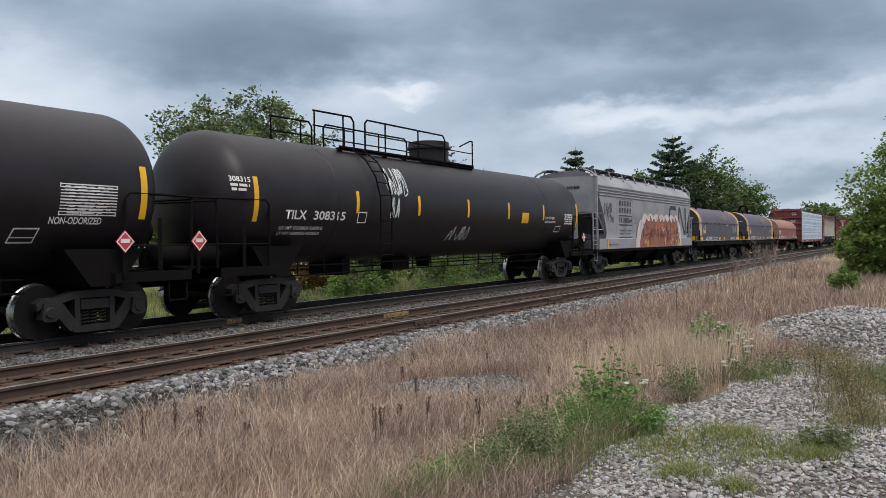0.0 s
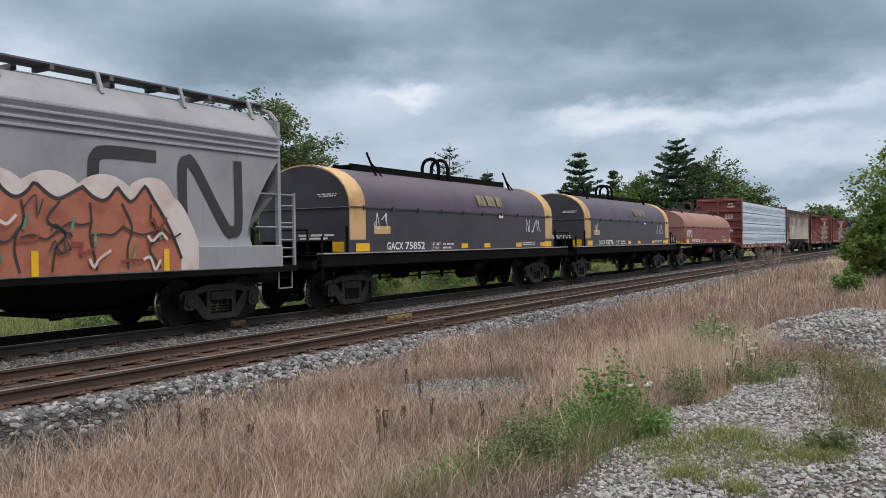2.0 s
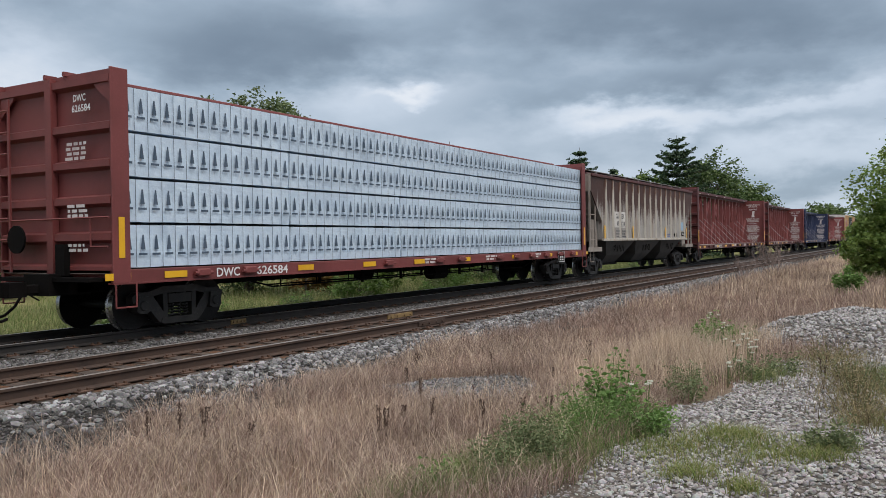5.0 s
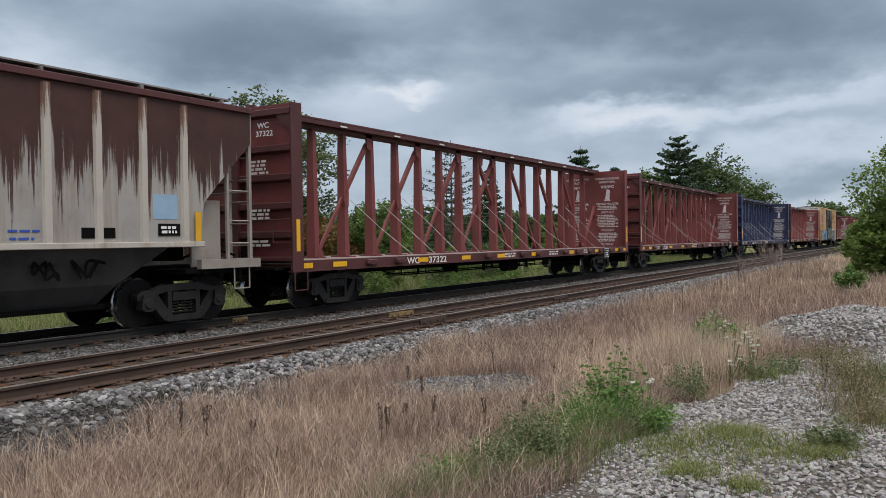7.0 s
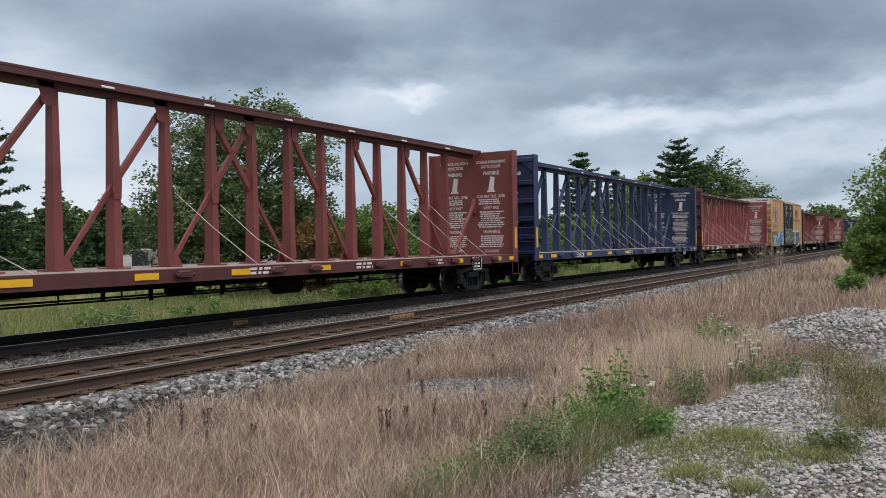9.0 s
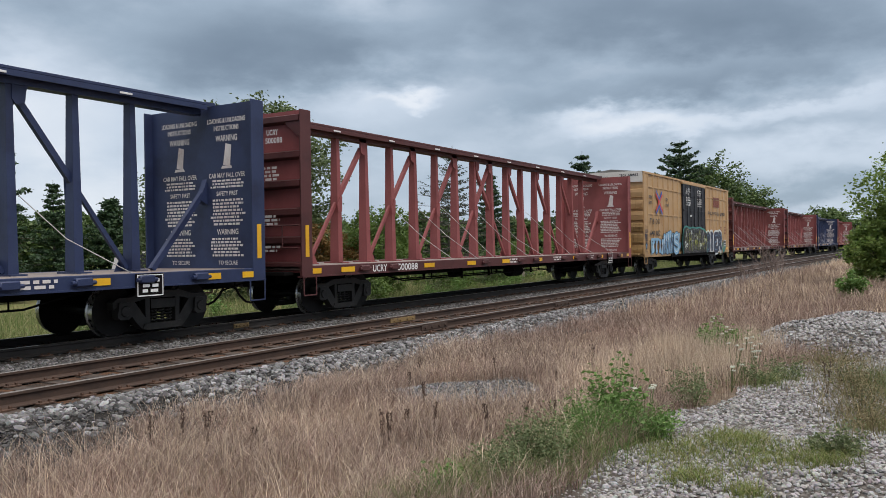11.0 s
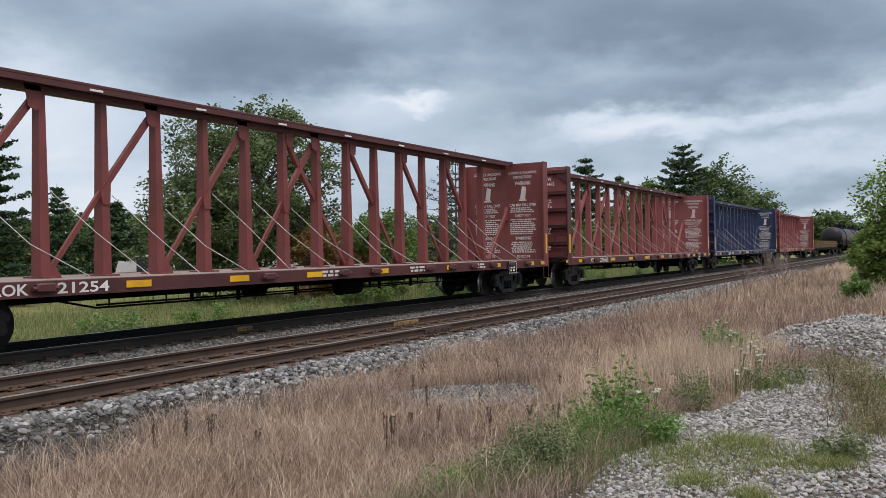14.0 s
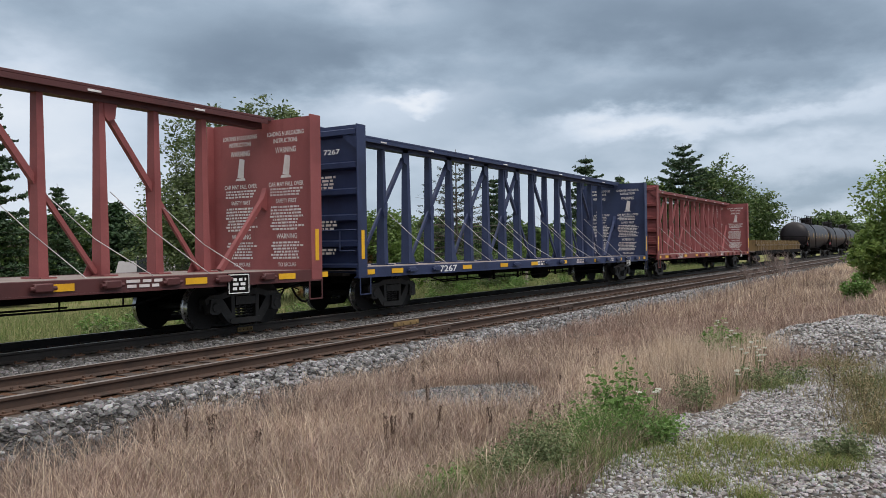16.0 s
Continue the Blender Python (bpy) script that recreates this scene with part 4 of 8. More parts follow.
# ---- tank cars ----
TC, TR, TL = 2.55, 1.48, 9.22


def tank_point(x, a, out=0.0):
    """A point of the shell: a degrees down from the top, towards the near side."""
    r = TR + out
    return (x, -r * math.sin(radians(a)), TC + r * math.cos(radians(a)))


def tank_patch(parent, name, x0, x1, a0, a1, mat, out=0.006, n=8):
    s = Shape()
    for k in range(n + 1):
        a = a0 + (a1 - a0) * k / n
        s.v += [tank_point(x0, a, out), tank_point(x1, a, out)]
    s.f += [(2 * k, 2 * k + 1, 2 * k + 3, 2 * k + 2) for k in range(n)]
    return part(name, s, mat, parent)


def tank_car(x, label, number="", table=False, placards=(-10.6, 9.9)):
    car = new_car("tank_car", x, label, "tank car")
    s = Shape()
    head = [(TL + 0.76 * math.sin(a), TR * math.cos(a)) for a in [radians(k) for k in (0, 12, 24, 36, 48, 60, 72, 82)]] + [(TL + 0.77, 0.02)]
    prof = [(-p, r) for p, r in reversed(head)] + [(-6.3, TR), (-6.29, TR + 0.006), (-6.2, TR + 0.006), (-6.19, TR), (0, TR), (6.19, TR), (6.2, TR + 0.006), (6.29, TR + 0.006), (6.3, TR)] + head
    s.lathe(prof, (0.17, 0, TC), "x", 56)
    part("tank_shell", s, BLACK, car, "black painted cylindrical tank shell", 25)
    # dome, platform and rails
    s = Shape()
    s.lathe([(3.95, 0.62), (4.42, 0.62), (4.44, 0.70), (4.50, 0.70), (4.52, 0.66), (4.66, 0.64), (4.72, 0.3)], (0.45, 0, 0), "z", 24)
    part("manway_housing", s, BLACK, car, "round black manway housing", 30)
    s = Shape()
    for y in (-0.72, 0.60):
        s.box(-5.1, 2.1, y, y + 0.12, 3.93, 3.97)
        s.box(-5.1, 2.1, y, y + 0.015, 3.90, 4.02)
    for k in range(8):
        s.box(-5.0 + k, -4.94 + k, -0.7, 0.7, 3.86, 3.93)
    s.box(-0.6, 2.1, -0.72, 0.72, 3.935, 3.96)
    part("platform", s, UNDER, car)
    for y in (-0.70, 0.70):
        s = Shape()
        top = 4.80
        for a, b in ((-5.05, -4.45), (-3.95, 0.25)):
            s.path([(a - (1.05 if a < -5 else 0), y, top - (0.02 if a < -5 else 0)), (b - 0.12, y, top), (b, y, top - 0.12), (b, y, 3.97)] if a < -5 else
                   [(a, y, 3.97), (a, y, top - 0.10), (a + 0.1, y, top), (b - 0.12, y, top), (b, y, top - 0.12), (b, y, 3.97)], 0.025, 6)
            s.path([(a - (1.05 if a < -5 else 0), y, 4.42), (b, y, 4.42)], 0.02, 6)
        for px in (-6.05, -4.9, -3.0, -1.3):
            s.tube((px, y, 3.95), (px, y, top), 0.022, 6)
        s.path([(1.2, y, 4.56), (1.9, y, 4.80), (2.05, y, 4.80), (2.05, y, 3.92)], 0.022, 6)
        s.path([(0.25, y, 4.4), (2.05, y, 4.4)], 0.018, 5)
        part("guard_rail", s, UNDER, car, "black tubular platform guard rail")
    # ladder down the side
    s = Shape()
    for lx in (-4.55, -4.05):
        s.path([tank_point(lx, a, 0.11) for a in (25, 45, 65, 85)] + [(lx, -TR - 0.11, 1.2)], 0.022, 5)
    for a in (35, 47, 59, 71, 83):
        s.tube(tank_point(-4.55, a, 0.11), tank_point(-4.05, a, 0.11), 0.015, 5)
    for z in (2.1, 1.8, 1.5, 1.22):
        s.tube((-4.55, -TR - 0.11, z), (-4.05, -TR - 0.11, z), 0.015, 5)
    part("ladder", s, UNDER, car)
    # stub sills, bolsters, end platforms
    for d in (-1, 1):
        s = Shape()
        s.box(min(d * 6.6, d * 10.9), max(d * 6.6, d * 10.9), -0.32, 0.32, 0.72, 1.10, 0.02)
        s.prism([(d * 7.4, 1.5), (d * 9.0, 1.5), (d * 8.5, 0.86), (d * 7.9, 0.86)], -1.38, 1.38)
        s.box(min(d * 9.5, d * 10.75), max(d * 9.5, d * 10.75), -1.48, 1.48, 0.98, 1.06)
        s.box(min(d * 8.3, d * 10.75), max(d * 8.3, d * 10.75), -1.50, -1.38, 0.90, 1.08)
        s.box(min(d * 8.3, d * 10.75), max(d * 8.3, d * 10.75), 1.38, 1.50, 0.90, 1.08)
        part("end_sill", s, UNDER, car, smooth=30)
        for y in (-1.46, 1.46):
            s = Shape()
            s.path([(d * 8.55, y, 0.95), (d * 8.55, y, 2.38), (d * 8.65, y, 2.48), (d * 10.6, y, 2.46), (d * 10.7, y, 2.36), (d * 10.7, y, 1.0)], 0.028, 6)
            s.tube((d * 8.55, y, 1.55), (d * 10.7, y, 1.55), 0.02, 5)
            s.tube((d * 9.3, y, 1.0), (d * 9.3, y, 2.05), 0.05, 4)
            stirrup(s, d * 9.7, y, 0.95)
            part("end_rail", s, UNDER, car, "black tubular end hand rail")
        part("cross_rail", Shape().tube((d * 10.7, -1.46, 2.42), (d * 10.7, 1.46, 2.42), 0.025, 6), UNDER, car)
        s = Shape()
        s.lathe([(-0.5, 0.08), (-0.44, 0.20), (0.44, 0.20), (0.5, 0.08)], (d * 10.05, -0.9, 1.35), "x", 14)
        s.lathe([(-0.03, 0.26), (0.03, 0.26)], (d * 10.6, 0.55, 1.85), "x", 16)
        s.tube((d * 10.55, 0.55, 1.0), (d * 10.55, 0.55, 1.9), 0.05, 6)
        s.box(d * 10.3 - 0.2, d * 10.3 + 0.2, -0.4, 0.1, 1.1, 1.5)
        part("brake_gear", s, UNDER, car, smooth=30)
        for k in (8.93, ):
            tank_patch(car, "reflector", d * k - 0.07 + (0.42 if d > 0 else 0), d * k + 0.07 + (0.42 if d > 0 else 0), 74, 111, REFLECT)
    for k in (-5.37, -2.52, 0.32, 3.14, 6.04):
        tank_patch(car, "reflector", k - 0.06, k + 0.06, 80, 101, REFLECT)
    for px in placards:
        # placard on its post
        s = Shape()
        s.beam((px, -1.52, 1.0), (px, -1.52, 1.75), 0.03, 0.07)
        part("placard_post", s, UNDER, car)
        s = Shape()
        s.prism([(px - 0.2, 1.62), (px, 1.42), (px + 0.2, 1.62), (px, 1.82)], -1.56, -1.55)
        pl = part("placard", s, SIGNRED, car, "red and white diamond hazard placard")
        bars(pl, px - 0.10, px + 0.10, 1.58, 1.66, 1, WHITE, -1.565, word=0.2, fill=0.9)
        s = Shape()
        ribbon(s, [(px - 0.17, 1.62), (px, 1.45), (px + 0.17, 1.62), (px, 1.79), (px - 0.17, 1.62)], 0.02, -1.563)
        part("placard_edge", s, WHITE, pl)
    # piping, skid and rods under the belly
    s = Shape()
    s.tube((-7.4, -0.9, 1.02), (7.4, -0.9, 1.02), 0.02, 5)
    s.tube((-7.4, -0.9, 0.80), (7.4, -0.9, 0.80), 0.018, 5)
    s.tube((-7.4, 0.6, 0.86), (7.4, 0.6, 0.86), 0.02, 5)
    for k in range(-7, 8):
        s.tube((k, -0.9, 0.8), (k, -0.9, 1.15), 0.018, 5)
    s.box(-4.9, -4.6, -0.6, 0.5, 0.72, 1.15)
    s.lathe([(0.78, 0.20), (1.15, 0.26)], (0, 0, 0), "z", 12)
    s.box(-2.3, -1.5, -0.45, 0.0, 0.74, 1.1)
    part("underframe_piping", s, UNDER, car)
    tilt = 15
    if number:
        words(car, "TILX", -8.0, 2.09, 0.29, WHITE, -1.455, width=0.72, tilt=-tilt)
        words(car, number, -7.02, 2.09, 0.29, WHITE, -1.45, width=1.18, tilt=tilt * -1)
        words(car, "LD LMT 162200LB 73600KG", -8.1, 1.86, 0.11, DIMWHITE, -1.365, width=1.5, tilt=-26)
        words(car, "LT WT 100800LB 45700KG", -8.1, 1.74, 0.11, DIMWHITE, -1.31, width=1.45, tilt=-31)
        words(car, number, -9.70, 2.83, 0.15, WHITE, -1.43, width=0.62)
        bars(car, -9.72, -9.08, 2.62, 2.80, 2, DIMWHITE, -1.5, seed=5)
        tank_patch(car, "sign", 4.2, 4.75, 92, 106, REFLECT)
        words(car, "NON-ODORIZED", 6.2, 2.31, 0.12, WHITE, -1.475, width=0.85, tilt=-9)
        words(car, "LIQUEFIED PETROLEUM GAS", 6.2, 2.18, 0.10, WHITE, -1.455, width=1.0, tilt=-13)
        bars(car, 8.0, 9.1, 2.12, 2.55, 5, WHITE, -1.50, seed=7, tilt=-6)
        s = Shape()
        for x0, x1, z0, z1 in ((-5.32, -4.98, 2.04, 2.29), (7.3, 7.8, 1.85, 2.05)):
            ribbon(s, [(x0, z0), (x1, z0), (x1, z1), (x0, z1), (x0, z0)], 0.025, -1.50)
        part("stencil_frame", s, WHITE, car)
        scrawl(car, -4.0, -3.05, 2.75, 3.55, 4, [SPRAYPALE], [0.028], -1.42, 3, "white spray tag", 8)
        scrawl(car, -3.95, -3.5, 2.15, 2.75, 2, [SPRAYPALE], [0.025], -1.50, 9, "white spray tag", 7)
        scrawl(car, -0.6, 0.7, 1.55, 2.0, 3, [SPRAYPALE], [0.025], -1.46, 12, "white spray tag", 6)
    if table:
        s = Shape()
        for k in range(11):
            z = 2.07 + k * 0.05
            ribbon(s, [(7.7, z), (8.78, z)], 0.018, -1.515)
        for lx in (7.7, 8.1, 8.42, 8.78):
            ribbon(s, [(lx, 2.06), (lx, 2.58)], 0.02, -1.516)
        part("data_table", s, WHITE, car, "white stencilled data table")
        bars(car, 7.75, 8.7, 2.08, 2.56, 9, DIMWHITE, -1.512, seed=8, word=0.2, fill=0.5)
        words(car, "NON-ODORIZED", 7.55, 1.92, 0.16, WHITE, -1.50, width=0.98)
        s = Shape()
        ribbon(s, [(6.95, 1.62), (7.38, 1.62), (7.42, 1.84), (7.0, 1.84), (6.95, 1.62)], 0.025, -1.50)
        ribbon(s, [(6.97, 1.7), (7.39, 1.7)], 0.02, -1.501)
        part("stencil_frame", s, WHITE, car)
    # paint and stencils follow the round shell
    for ob in list(car.children):
        if ob.name.split(".")[0] in ("lettering", "small_print", "owner_mark", "stencil_frame", "graffiti", "data_table"):
            me, base = ob.data.copy(), ob.matrix_basis.copy()
            deep = sorted({round(v.co.y, 4) for v in me.vertices}) if ob.name.startswith(("graffiti", "data", "stencil")) else []
            for v in me.vertices:
                lift = 0.008 + (0.0004 * (len(deep) - deep.index(round(v.co.y, 4))) if deep else 0.0)
                p = base @ v.co
                r = TR + lift
                v.co = (p.x, -math.sqrt(max(0.01, r * r - (p.z - TC) ** 2)), p.z)
            ob.data, ob.matrix_basis = me, Matrix()
    running_gear(car, 8.2, 10.7)
    # the far end stands a little further out than the near one
    for ob in car.children:
        if ob.name.split(".")[0] in ("end_sill", "end_rail", "cross_rail", "brake_gear", "truck") and ob.location.x + ob.data.vertices[0].co.x > 5:
            ob.location.x += 0.40
    return car


# ---- grey covered hopper with curved sides ----
def grey_hopper(x):
    car = new_car("covered_hopper", x, "light grey covered hopper with curved roof and graffiti", "hopper car")
    W = 1.55
    side = [(-W, 1.13), (-W - 0.02, 1.55), (-W, 1.60), (-W, 3.38), (-W + 0.03, 3.88), (-1.36, 4.12), (-1.1, 4.36), (-0.6, 4.46)]
    full = side + [(-a, b) for a, b in reversed(side)]
    s = Shape()
    # the body between the slope sheets; its ends are cut back below
    n = len(full)
    cut = lambda z: 7.85 if z > 3.37 else 7.85 - 1.0 * (1 - ((z - 1.6) / 1.77) ** 1.6) if z > 1.6 else 7.0
    dense = []
    for (a, b), (c, d) in zip(full, full[1:] + full[:1]):
        k = 8 if abs(d - b) > 1.2 else 1
        dense += [(a + (c - a) * j / k, b + (d - b) * j / k) for j in range(k)]
    n = len(dense)
    v = [(-cut(z), y, z) for y, z in dense] + [(cut(z), y, z) for y, z in dense]
    s.add(v, [(i, (i + 1) % n, n + (i + 1) % n, n + i) for i in range(n)])
    s.add(v, [tuple(range(n - 1, -1, -1))])
    s.add(v, [tuple(range(n, 2 * n))])
    part("body", s, GREY, car, "grey curved steel hopper body", 30)
    for y in (-1, 1):
        for k in range(4):
            z = 3.42 + k * 0.13
            yy = y * (W + 0.005 - 0.0 * k)
            part("side_rib", Shape().box(-7.84, 7.84, min(yy, yy + y * 0.03), max(yy, yy + y * 0.03), z, z + 0.05, 0.01), GREY, car)
        part("side_sill", Shape().box(-7.9, 7.9, min(y * 1.53, y * 1.60), max(y * 1.53, y * 1.60), 1.10, 1.56, 0.015), GREY, car)
        part("bottom_rail", Shape().box(-8.3, 8.3, min(y * 1.45, y * 1.58), max(y * 1.45, y * 1.58), 0.99, 1.10), UNDER, car)
    # slope sheets, end walls and end frames
    for d in (-1, 1):
        s = Shape()
        s.prism([(d * 7.80, 2.75), (d * 5.9, 1.0), (d * 6.1, 1.0), (d * 7.86, 2.68)], -1.45, 1.45)
        part("slope_sheet", s, GREYDARK, car)
        s = Shape()
        s.box(min(d * 7.86, d * 7.88), max(d * 7.86, d * 7.88), -1.40, 1.40, 2.72, 4.25)
        part("end_sheet", s, GREY, car)
        s = Shape()
        s.box(min(d * 6.6, d * 8.5), max(d * 6.6, d * 8.5), -1.5, 1.5, 1.00, 1.12)
        s.box(min(d * 6.4, d * 8.9), max(d * 6.4, d * 8.9), -0.33, 0.33, 0.72, 1.05)
        s.prism([(d * 6.2, 1.9), (d * 6.9, 1.1), (d * 6.3, 1.1)], -0.1, 0.1)
        part("end_platform", s, UNDER, car)
        s = Shape()
        for y in (-1.47, 1.47):
            s.beam((d * 7.9, y, 1.1), (d * 7.9, y, 4.2), 0.09, 0.09)
            s.path([(d * 7.9, y, 4.2), (d * 7.9, y * 0.86, 4.42), (d * 7.9, y * 0.6, 4.56)], 0.045, 6)
            s.beam((d * 8.4, y, 1.1), (d * 8.4, y, 2.7), 0.06, 0.06)
            for z in (1.5, 1.95, 2.65):
                s.tube((d * 7.2, y, z), (d * 8.4, y, z), 0.018, 5)
            ladder(s, d * 7.95, d * 8.38, y - 0.0, 1.12, 2.6, 4)
            stirrup(s, d * 8.1, y, 1.05)
        s.tube((d * 7.92, -1.47, 2.66), (d * 7.92, 1.47, 2.66), 0.02, 5)
        s.box(min(d * 7.88, d * 7.96), max(d * 7.88, d * 7.96), -0.6, -0.45, 1.1, 2.75)
        s.box(min(d * 7.88, d * 7.96), max(d * 7.88, d * 7.96), 0.45, 0.6, 1.1, 2.75)
        part("end_frame", s, GREY, car, "grey ladder and corner posts")
        s = Shape()
        s.lathe([(-0.35, 0.12), (0.35, 0.12)], (d * 7.6, -0.6, 1.5), "x", 12)
        s.lathe([(-0.02, 0.25), (0.02, 0.25)], (d * 8.0, 0.2, 2.0), "x", 14)
        s.box(d * 7.5 - 0.25, d * 7.5 + 0.25, -0.3, 0.3, 1.15, 1.6)
        part("brake_gear", s, UNDER, car)
    # funnels under the floor
    for k in (-3.7, 0.0, 3.7):
        s = Shape()
        for y0, y1 in ((-1.4, 1.4), ):
            top = [(k - 1.85, y0, 1.1), (k + 1.85, y0, 1.1), (k + 1.85, y1, 1.1), (k - 1.85, y1, 1.1)]
            bot = [(k - 0.5, -0.7, 0.42), (k + 0.5, -0.7, 0.42), (k + 0.5, 0.7, 0.42), (k - 0.5, 0.7, 0.42)]
            s.add(top + bot, [(0, 1, 5, 4), (1, 2, 6, 5), (2, 3, 7, 6), (3, 0, 4, 7), (4, 5, 6, 7), (0, 3, 2, 1)])
        s.box(k - 0.62, k + 0.62, -0.85, 0.85, 0.36, 0.44)
        s.tube((k - 0.75, -0.86, 0.40), (k - 0.55, -0.86, 0.40), 0.06, 8)
        part("hopper_funnel", s, UNDER, car)
    s = Shape()
    s.box(-7, 7, -0.3, 0.3, 0.9, 1.09)
    part("centre_sill", s, UNDER, car)
    # roof walk on brackets, both sides
    for y in (-1, 1):
        s = Shape()
        a, b = sorted((y * 0.62, y * 1.12))
        s.box(-7.7, 7.95, a, b, 4.58, 4.61)
        for k in range(14):
            s.box(-7.5 + k * 1.15, -7.42 + k * 1.15, a, b + 0.0, 4.50, 4.58)
        part("roof_walk", s, GREYDARK, car, "dark grating roof walk")
        for k in range(9):
            bx = -7.3 + k * 1.83
            part("roof_bracket", Shape().prism([(y * 1.12, 4.60), (y * 1.16, 4.60), (y * 1.30, 4.22), (y * 1.26, 4.20)], bx, bx + 0.07, "x"), GREY, car)
    s = Shape()
    s.box(-7.6, 7.6, -0.45, 0.45, 4.46, 4.54, 0.02)
    for k in range(8):
        s.box(-7.0 + k * 1.9, -6.9 + k * 1.9, -0.6, 0.6, 4.50, 4.60)
    part("hatch_cover", s, GREYDARK, car)
    # writing: owner's name as blocks, the number, rules
    y = -W - 0.012
    blocks(car, -5.25, 3.05, 8, 0.235, 0.24, INK, y)
    blocks(car, -5.25, 2.72, 8, 0.235, 0.24, INK, y)
    s = Shape()
    for z in (2.60, 2.18, 1.62):
        ribbon(s, [(-5.25, z), (-3.3, z)], 0.045, y)
    ribbon(s, [(-4.3, 2.16), (-4.3, 1.64)], 0.03, y - 0.001)
    part("stencil_rule", s, INK, car)
    blocks(car, -5.22, 2.28, 2, 0.24, 0.24, INK, y)
    words(car, "388364", -4.66, 2.28, 0.33, INK, y, width=1.36)
    bars(car, -5.2, -4.4, 1.72, 2.02, 2, GREYDARK, y, seed=2, word=0.2, fill=0.42)
    bars(car, -4.1, -3.35, 1.72, 2.02, 2, GREYDARK, y, seed=3, word=0.2, fill=0.42)
    s = Shape()
    ribbon(s, [(-2.95, 2.28), (-2.75, 2.28), (-2.75, 2.52), (-2.95, 2.52), (-2.95, 2.28)], 0.015, y)
    ribbon(s, [(-5.55, 1.62), (-5.55, 3.35), (-3.25, 3.35), (-3.25, 1.62), (-5.55, 1.62)], 0.012, y + 0.004)
    part("stencil_frame", s, GREYDARK, car)
    # the railway's mark: one bent stroke, a plain shape
    s = Shape()
    ribbon(s, curve_pts([(4.55, 3.18), (3.6, 3.18), (3.35, 3.08), (3.3, 2.8), (3.3, 1.95)], 6), 0.22, y)
    ribbon(s, curve_pts([(5.2, 2.15), (5.2, 3.0), (5.32, 3.15), (5.5, 3.05), (6.25, 1.95), (6.45, 1.85), (6.62, 2.0), (6.62, 3.2)], 6), 0.22, y - 0.003)
    part("railway_mark", s, INK, car, "black bent-stroke railway mark")
    # graffiti: halo, flame-topped orange field, dark strokes
    rnd = random.Random(5)
    for nm, m, grow, dep in (("graffiti", SPRAYHALO, 0.24, 0.052), ("graffiti", SPRAYORANGE, 0.0, 0.056)):
        top = []
        n = 120
        for k in range(n):
            u = k / (n - 1)
            edge = min(1.0, u / 0.16, (1 - u) / 0.10)
            spike = 1 - abs(2 * ((u * 10.5 + 0.12 * math.sin(u * 23)) % 1.0) - 1)
            wave = 0.34 * spike ** 1.6 * edge * (0.75 + 0.25 * math.sin(u * 31)) if grow == 0 else 0.20 * abs(math.sin(u * 27)) ** 0.7 + 0.10
            top.append((-2.25 - grow * 2.6 + (7.35 + grow * 4.4) * u, 1.13 + 0.22 + 1.0 * math.sin(edge * math.pi / 2) + grow * 0.6 * edge + wave))
        s = Shape()
        s.v = [(a, -W - dep, 1.13) for a, b in top] + [(a, -W - dep, b) for a, b in top]
        s.f = [(i, i + 1, n + 1 + i, n + i) for i in range(n - 1)]
        part(nm, s, m, car, "orange and white graffiti panel")
    part("graffiti", ribbon(Shape(), top, 0.05, -W - 0.058), INK, car, "black outline of the graffiti letters")
    rnd = random.Random(19)
    for k in range(11):
        a = -1.75 + k * 0.62
        pts = [(a + rnd.uniform(-0.05, 0.1), 2.3), (a + rnd.uniform(-0.2, 0.2), 2.0), (a + rnd.uniform(-0.05, 0.25), 1.8), (a + rnd.uniform(-0.25, 0.1), 1.55), (a + rnd.uniform(-0.1, 0.2), 1.2)]
        part("graffiti", ribbon(Shape(), curve_pts(pts, 5), 0.04, -W - 0.062 - 0.001 * k), INK, car, "black outlines inside the orange letters")
        pts = [(a, rnd.uniform(1.7, 2.0)), (a + 0.2, rnd.uniform(1.7, 2.1)), (a + 0.42, rnd.uniform(1.6, 1.95)), (a + 0.62, rnd.uniform(1.7, 2.0))]
        part("graffiti", ribbon(Shape(), curve_pts(pts, 5), 0.035, -W - 0.075 - 0.001 * k), INK, car, "black outlines inside the orange letters")
        b, c = a + rnd.uniform(0, 0.4), rnd.uniform(1.3, 2.2)
        part("graffiti", ribbon(Shape(), [(b, c), (b + rnd.uniform(-0.08, 0.08), c + 0.22)], 0.05, -W - 0.088), SPRAYGREEN, car, "pale green graffiti slivers")
    for k in range(26):
        a, b = rnd.uniform(-1.7, 4.4), rnd.uniform(1.25, 2.2)
        pts = [(a, b), (a + rnd.uniform(0.05, 0.2), b + rnd.uniform(-0.15, 0.2)), (a + rnd.uniform(0.15, 0.4), b + rnd.uniform(-0.2, 0.2)), (a + rnd.uniform(0.3, 0.5), b + rnd.uniform(-0.1, 0.15))]
        part("graffiti", ribbon(Shape(), curve_pts(pts, 4), 0.028 if k % 2 else 0.05, -W - 0.092 - 0.0008 * k), INK if k % 2 else SPRAYHALO if k % 3 == 0 else SPRAYDEEP, car, "outlines and highlights inside the orange letters")
    scrawl(car, -7.3, -6.2, 2.55, 3.15, 4, [INK], [0.03], -W - 0.014, 41, "thin black spray tag", 5)
    scrawl(car, -6.9, -5.9, 2.25, 2.6, 3, [INK], [0.03], -W - 0.014, 43, "thin black spray tag", 5)
